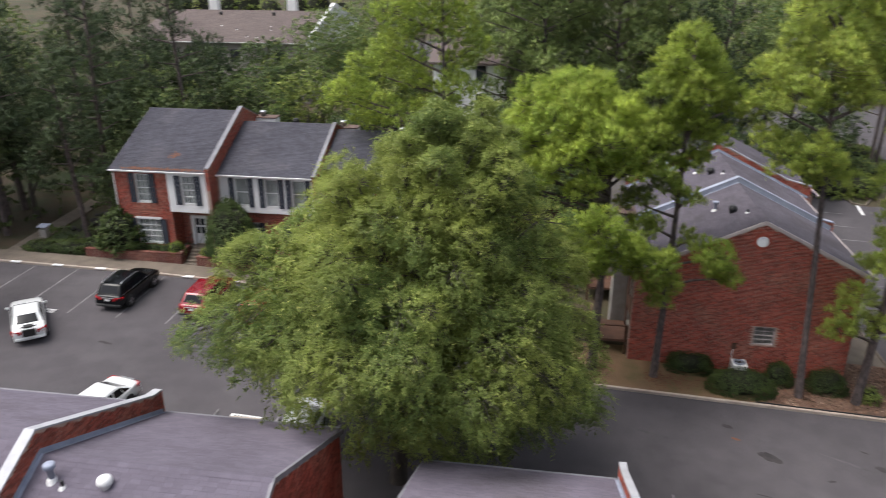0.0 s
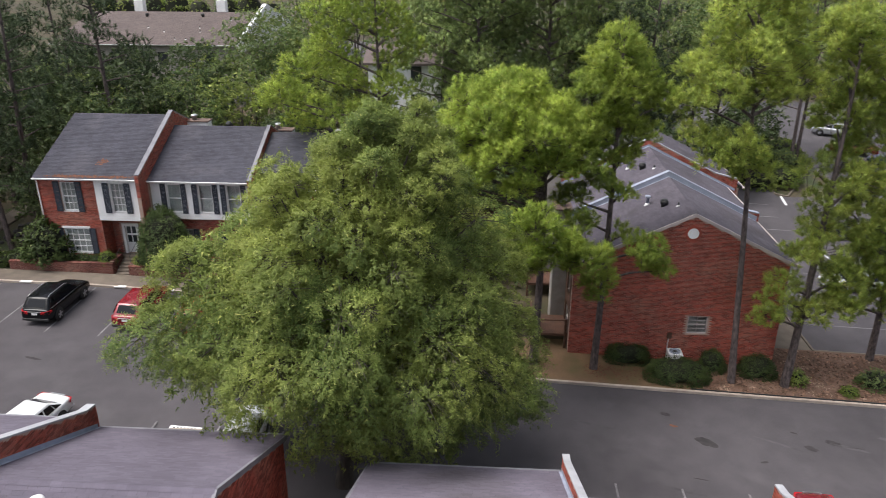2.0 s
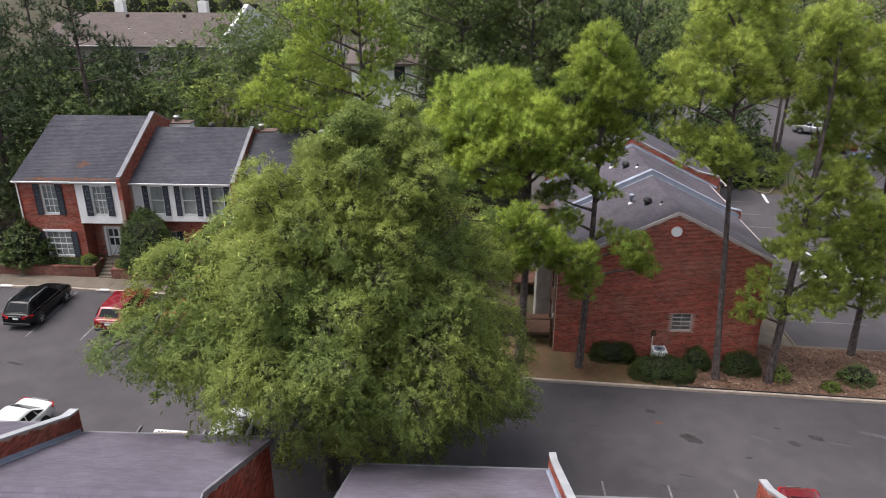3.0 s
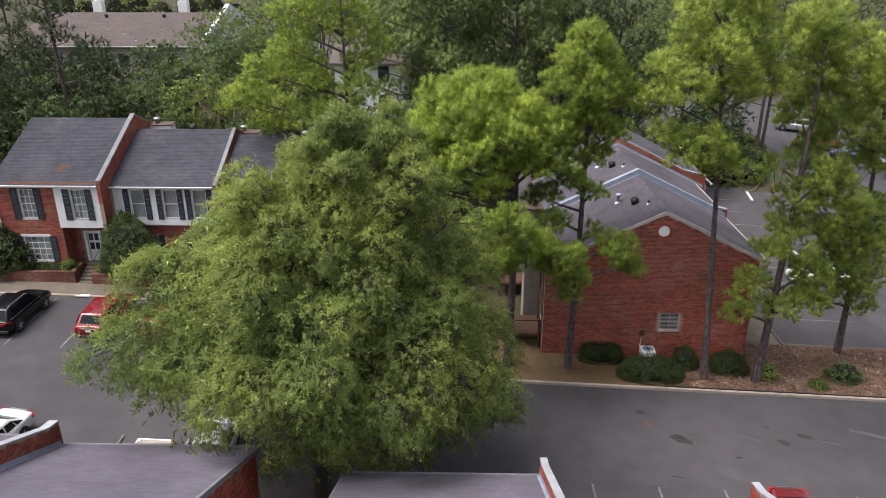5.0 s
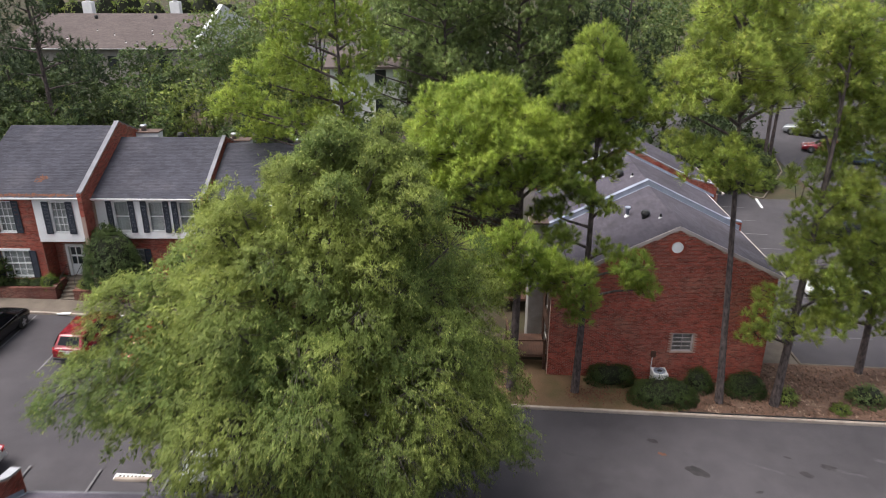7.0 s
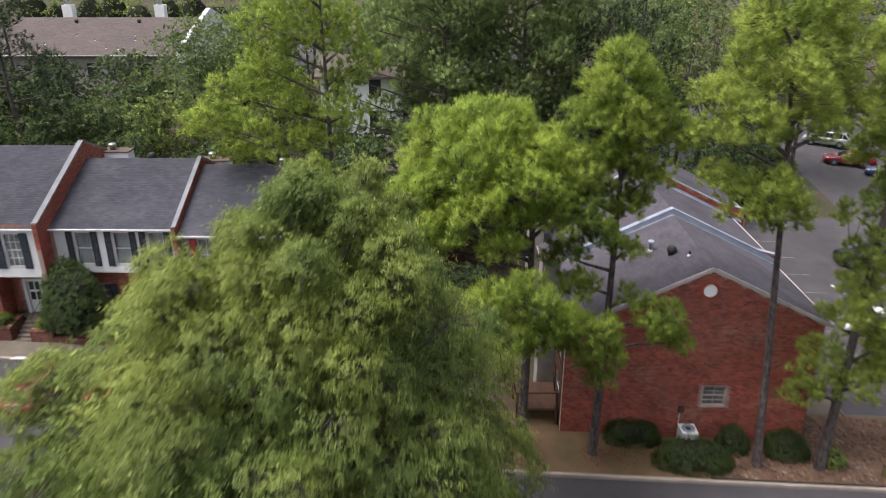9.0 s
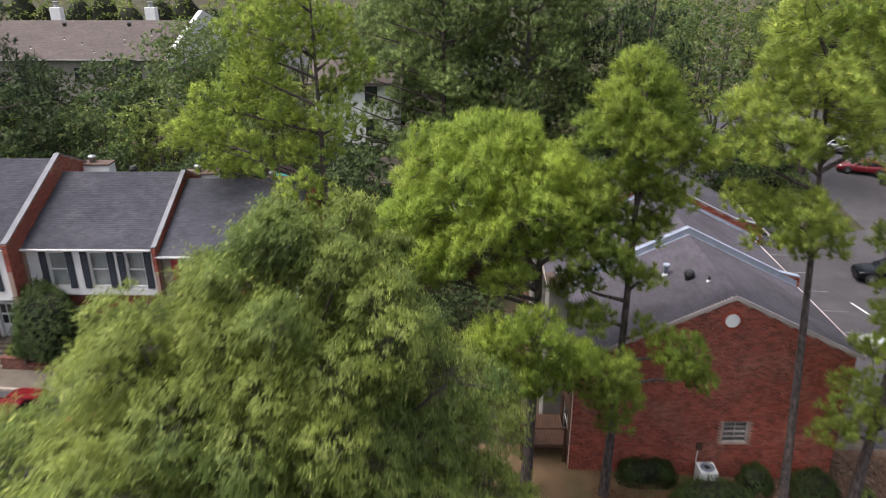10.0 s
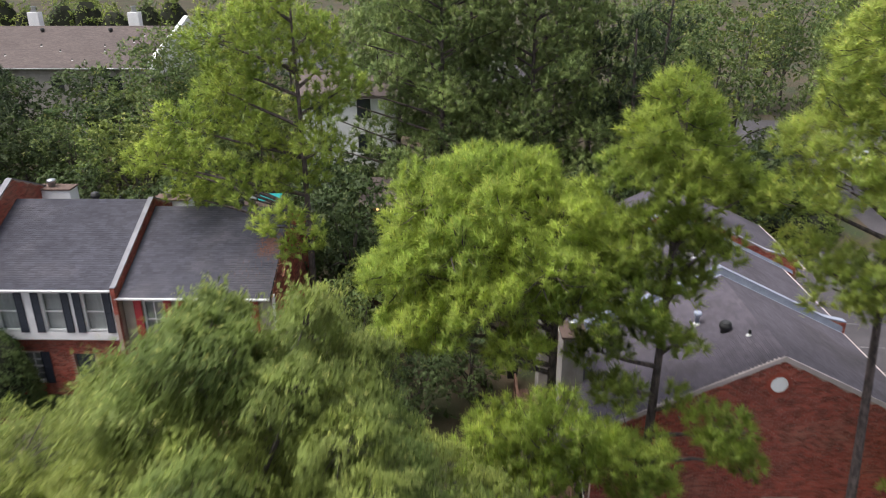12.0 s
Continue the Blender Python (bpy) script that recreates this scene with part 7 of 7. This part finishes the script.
PAINT_ORANGE = plain("bright_red_car_paint", (0.62, 0.055, 0.06), 0.25, 0.0, 0.5, 1.0)
park(SUV, PAINT_BLACK, -26.4, 39.45, 0, "black estate car with chrome roof rails, parked nose-in", rails=True)
park(SUV, PAINT_RED, -21.0, 39.45, 0, "dark red small estate car parked nose-in")
park(SUV, PAINT_ORANGE, -17.2, 39.0, 0, "bright red car parked under the tree")
park(SEDAN, PAINT_SILVER, -7.9, 39.9, 0, "pale silver saloon car parked by the shrubs")
park(SEDAN, PAINT_WHITE, -29.9, 34.5, 38, "white saloon car with a black rack on its boot", rack=True)
park(SEDAN, PAINT_WHITE, -21.0, 26.9, 172, "white saloon car parked behind a brick parapet")
park(SEDAN, PAINT_WHITE, -11.0, 27.2, 180, "white saloon car parked under the tree")
park(SEDAN, PAINT_MAROON, 14.4, 24.1, 180, "dark red saloon car below the near roofs")
park(SEDAN, PAINT_WHITE, 27.2, 51.0, 90, "white car in the further lot", group="cars in the further lot")
park(SUV, PAINT_BLACK, 31.7, 61.0, 80, "black car in the further lot", group="cars in the further lot")
park(SUV, PAINT_BLUE, 36.2, 61.8, 80, "dark blue car in the further lot", group="cars in the further lot")
park(SUV, PAINT_SILVER, 41.0, 89.4, 60, "silver estate car at the far end of the lot", group="cars in the further lot")
park(SEDAN, PAINT_RED, 40.6, 83.2, 70, "red car at the far end of the lot", group="cars in the further lot")
park(SEDAN, PAINT_BLUE, 43.2, 79.6, 60, "dark blue car at the far end of the lot", group="cars in the further lot")
park(SEDAN, PAINT_SILVER, 46.5, 77.0, 60, "silver saloon at the far end of the lot", group="cars in the further lot")


# ---- small things ----
def bay_sign(x, y, turn=0):
    """Painted panel at the end of a bay, lettered in marks too worn to read."""
    sign = thing("bay_marking", pose(x, y, gz(x, y) + 0.004, 0, math.degrees(math.atan(0.047)), turn), "white painted panel with worn dark lettering on asphalt", "road marking", "bay markings")
    part("panel", Mesh().box(-0.78, -0.2, 0, 0.78, 0.2, 0.004), WHITE, sign)
    for k in range(7):
        part("bar", Mesh().box(-0.6 + 0.17 * k, -0.1, 0.004, -0.5 + 0.17 * k, 0.1, 0.007), ASPHALT_OLD, sign)


bay_sign(-14.15, 28.58)
bay_sign(-29.95, 36.5)
m = Mesh().face(*[(x, y, gz(x, y) + 0.008) for x, y in ((27.3, 57.6), (27.46, 57.6), (27.9, 55.9), (27.74, 55.9))])
tagged(part("lane_marking", m, WHITE), "white painted dash in the further lot", "road marking", kind="structure")
m = Mesh().face(*[(x, y, gz(x, y) + 0.008) for x, y in ((28.26, 70.1), (28.5, 70.1), (28.3, 67.9), (28.05, 67.9))])
tagged(part("lane_marking", m, WHITE), "white painted dash in the further lot", "road marking", kind="structure")


def stain(x, y, rx, ry, turn, material, label, seed):
    r = random.Random(seed)
    pts = []
    for k in range(18):
        a = 2 * math.pi * k / 18
        q = 0.75 + 0.4 * r.random()
        px, py = rx * q * math.cos(a), ry * q * math.sin(a)
        wx, wy = x + px * math.cos(turn) - py * math.sin(turn), y + px * math.sin(turn) + py * math.cos(turn)
        pts.append((wx, wy, gz(wx, wy) + 0.005))
    tagged(part("road_patch", Mesh().face(*pts), material), label, "road patch", "patches on the road", "structure")


for k, (x, y, rx, ry, t) in enumerate(((11.15, 30.85, 0.55, 0.32, -0.5), (17.6, 31.6, 0.4, 0.2, -0.3), (16.3, 31.0, 0.32, 0.2, -0.4), (9.6, 33.0, 0.28, 0.16, -0.4), (15.9, 32.2, 0.2, 0.07, -0.3), (13.6, 29.6, 0.2, 0.08, 0.2), (-24.6, 33.6, 0.5, 0.1, -0.2))):
    stain(x, y, rx, ry, t, ASPHALT_OLD, "dark worn patch in the asphalt", k)
scuffs = random.Random(19)
for k in range(8):
    stain(4 + 20 * (k + scuffs.random()) / 8, scuffs.uniform(24.5, 33.5), scuffs.uniform(0.5, 1.7), scuffs.uniform(0.05, 0.16), scuffs.uniform(-0.5, 0.2), ASPHALT_PALE, "pale tyre scuff on the asphalt", 40 + k)
for k in range(10):
    stain(-27 + 50 * (k + scuffs.random()) / 10, scuffs.uniform(25.5, 34.5), scuffs.uniform(0.3, 1.3), scuffs.uniform(0.03, 0.06), scuffs.uniform(-0.4, 0.4), ASPHALT_OLD, "dark sealed crack in the asphalt", 70 + k)
stain(9.8, 32.0, 0.22, 0.1, -0.3, LEAF_LITTER, "small drift of rust-coloured leaves", 20)

stop = thing("wheel_stop", pose(-14.0, 28.4, gz(-14.0, 28.4)), "white painted concrete wheel stop in the lot", "wheel stop")
part("block", Mesh().prism([(-0.85, -0.12, 0), (-0.85, 0.12, 0), (-0.85, 0.08, 0.13), (-0.85, -0.08, 0.13)], (0, 0, 0), (1.7, 0, 0)), KERB, stop, bevel=0.02)

unit_box = thing("air_conditioner", pose(11.05, 37.85, gz(11, 37.8) + 0.1), "white outdoor air conditioning unit by the wall", "air conditioner")
part("casing", Mesh().box(-0.4, -0.4, 0.0, 0.4, 0.4, 0.95), WHITE, unit_box, bevel=0.03)
grille = part("fan_grille", Mesh().lathe((0, 0, 0.95), [(0.32, 0), (0.32, 0.03), (0.29, 0.035), (0.29, 0.01)], 24), METAL, unit_box, "round fan grille")
for k in range(6):
    part("grille_bar", Mesh().tube([(0.3 * math.cos(k * 0.524), 0.3 * math.sin(k * 0.524), 0.985), (-0.3 * math.cos(k * 0.524), -0.3 * math.sin(k * 0.524), 0.985)], [0.008, 0.008], 5), DARK, grille)
part("fan", Mesh().lathe((0, 0, 0.955), [(0.12, 0), (0.12, 0.02), (0.05, 0.025)], 14), DARK, unit_box)

box = thing("utility_box", pose(-37.9, 47.4, gz(-38, 47.4)), "pale grey metal utility box in the shade", "utility box")
part("cabinet", Mesh().box(-0.28, -0.24, 0, 0.28, 0.24, 0.7), GREYWOOD, box, bevel=0.03)
part("lid", Mesh().prism([(-0.38, -0.34, 0.9), (-0.38, 0.34, 1.0), (-0.38, 0.34, 0.9)], (0, 0, 0), (0.76, 0, 0)), METAL, box)

bin_ = thing("wheelie_bin", pose(2.9, 50.2, gz(3, 50) + 0.6), "dark grey wheeled bin behind the houses", "bin")
part("tub", Mesh().prism([(-0.26, -0.28, 0), (0.26, -0.28, 0), (0.3, -0.34, 0.95), (-0.3, -0.34, 0.95)], (0, 0, 0), (0, 0.62, 0)), DARK, bin_, bevel=0.03)
part("lid", Mesh().prism([(-0.32, -0.37, 0.95), (-0.32, 0.3, 1.04), (-0.32, 0.3, 0.95)], (0, 0, 0), (0.64, 0, 0)), DARK, bin_)


def shed_house():
    """A low beige house with a small lit lamp, half hidden behind the trees."""
    house = thing("garden_house", pose(-6.25, 61.6, 0), "low beige house with a glazed door under trees", "house")
    part("wall", Mesh().box(0, 0, 0.5, 4.2, 5.0, 7.0), BEIGE, house)
    part("roof", Mesh().prism([(-0.4, -0.9, 6.8), (-0.4, 2.5, 7.7), (-0.4, 5.5, 6.8), (-0.4, 5.5, 6.65), (-0.4, -0.9, 6.65)], (0, 0, 0), (5.0, 0, 0)), SHINGLE_BROWN, house, "brown shingle roof strewn with leaves")
    door = part("door", Mesh().box(1.3, -0.06, 4.3, 2.3, 0.0, 6.5), WHITE, house, "white glazed door", bevel=0.01)
    for c in range(3):
        for r in range(4):
            part("pane", Mesh().box(1.42 + 0.26 * c, -0.075, 4.75 + 0.42 * r, 1.64 + 0.26 * c, -0.062, 5.12 + 0.42 * r), GLASS, door)
    lamp = part("wall_lamp", Mesh().lathe((0.95, -0.12, 6.1), [(0.05, 0), (0.09, 0.05), (0.09, 0.22), (0.04, 0.3)], 10), GLOW, house, "small glowing wall lamp")
    part("lamp_bracket", Mesh().box(0.92, -0.1, 6.38, 0.98, 0.0, 6.44), DARK, house)


GLOW = plain("lamp_glow", (0.9, 0.6, 0.3), 0.4)
GLOW.node_tree.nodes["Principled BSDF"].inputs["Emission Color"].default_value = (1.0, 0.6, 0.25, 1)
GLOW.node_tree.nodes["Principled BSDF"].inputs["Emission Strength"].default_value = 0.8
shed_house()


def white_house():
    """White boarded house glimpsed through the pines."""
    house = thing("boarded_house", pose(-11.4, 69.4, 0), "white boarded house glimpsed through the pines", "house")
    wall = part("wall", Mesh().box(0, 0, 0.5, 6.6, 6, 12.2), WHITE, house)
    siding(wall, 0, 6.6, 6.0, 12.2, (0, 0, 0), (1, 0, 0), (0, -1, 0), WHITE, (), 0.3)
    part("roof", Mesh().prism([(-0.4, -0.5, 12.3), (-0.4, 3, 13.6), (-0.4, 6.5, 12.3), (-0.4, 6.5, 12.1), (-0.4, -0.5, 12.1)], (0, 0, 0), (7.4, 0, 0)), SHINGLE_BROWN, house)
    for x, z in ((1.0, 10.6), (4.0, 10.6), (1.0, 8.0), (4.0, 8.0)):
        w = part("window", Mesh().box(x - 0.08, -0.08, z - 0.08, x + 1.08, -0.03, z + 1.48), WHITE, house)
        part("pane", Mesh().box(x, -0.095, z, x + 1.0, -0.082, z + 1.4), GLASS, w)


white_house()
pool = thing("garden_canopy", pose(-13.6, 66.0, gz(-13.6, 66.0) + 0.15), "turquoise garden canopy on thin posts behind the roofs", "canopy")
part("cloth", Mesh().prism([(-0.8, -0.9, 3.45), (0.8, -0.9, 3.45), (0.8, 0.9, 3.9), (-0.8, 0.9, 3.9)], (0, 0, 0), (0, 0, 0.05)), plain("turquoise_cloth", (0.02, 0.42, 0.42), 0.7), pool)
for sx in (-0.72, 0.72):
    for sy in (-0.8, 0.8):
        part("post", Mesh().tube([(sx, sy, -0.2), (sx, sy, 3.7 + 0.24 * sy)], [0.04, 0.04], 8), WHITE, pool)

fence = thing("fence", pose(0, 0, 0), "weathered brown board fence behind the houses", "fence")
for k in range(58):
    x = -7.6 + 0.19 * k
    z = gz(x, 58.6)
    part("slat", Mesh().box(x, 58.6, z, x + 0.17, 58.63, z + 1.75 + 0.03 * (k % 3)), BROWNWOOD, fence)
for k in range(6):
    x = -7.6 + 2.2 * k
    part("post", Mesh().box(x, 58.64, gz(x, 58.6) - 0.2, x + 0.1, 58.74, gz(x, 58.6) + 1.8), BROWNWOOD, fence)


def leaf_drift(name, spots, seed, label):
    """Dry leaves lying along an eave or on a roof."""
    r = np.random.default_rng(seed)
    v = []
    for x, y, z, rx, ry, slope, n in spots:
        a, b = r.normal(size=n) * rx, r.normal(size=n) * ry
        t = r.random(n) * 6.28
        s = 0.045 + 0.04 * r.random(n)
        for px, py, q, w in zip(x + a, y + b, t, s):
            pz = z + (py - y) * slope + 0.035
            c, e = math.cos(q) * w, math.sin(q) * w
            v += [(px - c, py - e, pz - e * slope), (px + e * 0.6, py - c * 0.6, pz - c * 0.6 * slope + 0.01), (px + c, py + e, pz + e * slope), (px - e * 0.6, py + c * 0.6, pz + c * 0.6 * slope + 0.012)]
    ob = new(name, array_mesh(name, np.array(v), np.arange(len(v)).reshape(-1, 4), LEAF_LITTER))
    tagged(ob, label, "fallen leaves", kind="stuff")


leaf_drift("fallen_leaves", [(-27.5, 45.2, 8.22, 0.9, 0.06, 0.446, 200), (-24.9, 45.2, 8.22, 0.9, 0.06, 0.446, 150), (-25.9, 46.6, 8.84, 0.18, 0.12, 0.446, 70), (-12.0, 46.2, 7.47, 1.4, 0.08, 0.446, 420), (-9.75, 47.6, 8.11, 0.55, 0.45, 0.446, 1500), (-9.2, 48.9, 8.7, 0.3, 0.4, 0.446, 400), (-10.6, 46.6, 7.66, 0.5, 0.2, 0.446, 300), (-11.8, 46.8, 7.75, 0.15, 0.15, 0.446, 80)], 5, "rust-coloured dry leaves on the shingles")
leaf_drift("fallen_leaves", [(6, 36.6, 0.0 + 0.06, 3.0, 0.4, 0.0, 700)], 6, "rust-coloured dry leaves on the verge")


# ---- single pieces of walls and roofs ----
for wall, rows, origin, along, out in PIECES:
    cache = {}
    for a, b, z0, z1, d in rows:
        w = round(b - a, 2)
        if w not in cache:
            v, f = brick_data(np.array([(0, b - a, 0, z1 - z0, 0.01)]), (0, 0, 0), along, out)
            cache[w] = array_mesh("brick", v, f, BRICK_ONE)
        ob = new("brick", cache[w])
        ob.parent = wall
        ob.location = Vector(origin) + Vector(along) * a + Vector((0, 0, z0)) + Vector(out) * (d - 0.01)
for roof, rows, (ya, za, yb, zb), material in TABS:
    length = math.hypot(yb - ya, zb - za)
    cache = {}
    for a, b, d, h in rows:
        w = round(b - a, 2)
        if w not in cache:
            v, f = tab_data(np.array([(0, w, 0, 0.018)]), 0, 0, yb - ya, zb - za)
            cache[w] = array_mesh("shingle", v, f, material)
        ob = new("shingle", cache[w])
        ob.parent = roof
        ob.location = (a, ya + (yb - ya) * d / length, za + (zb - za) * d / length)
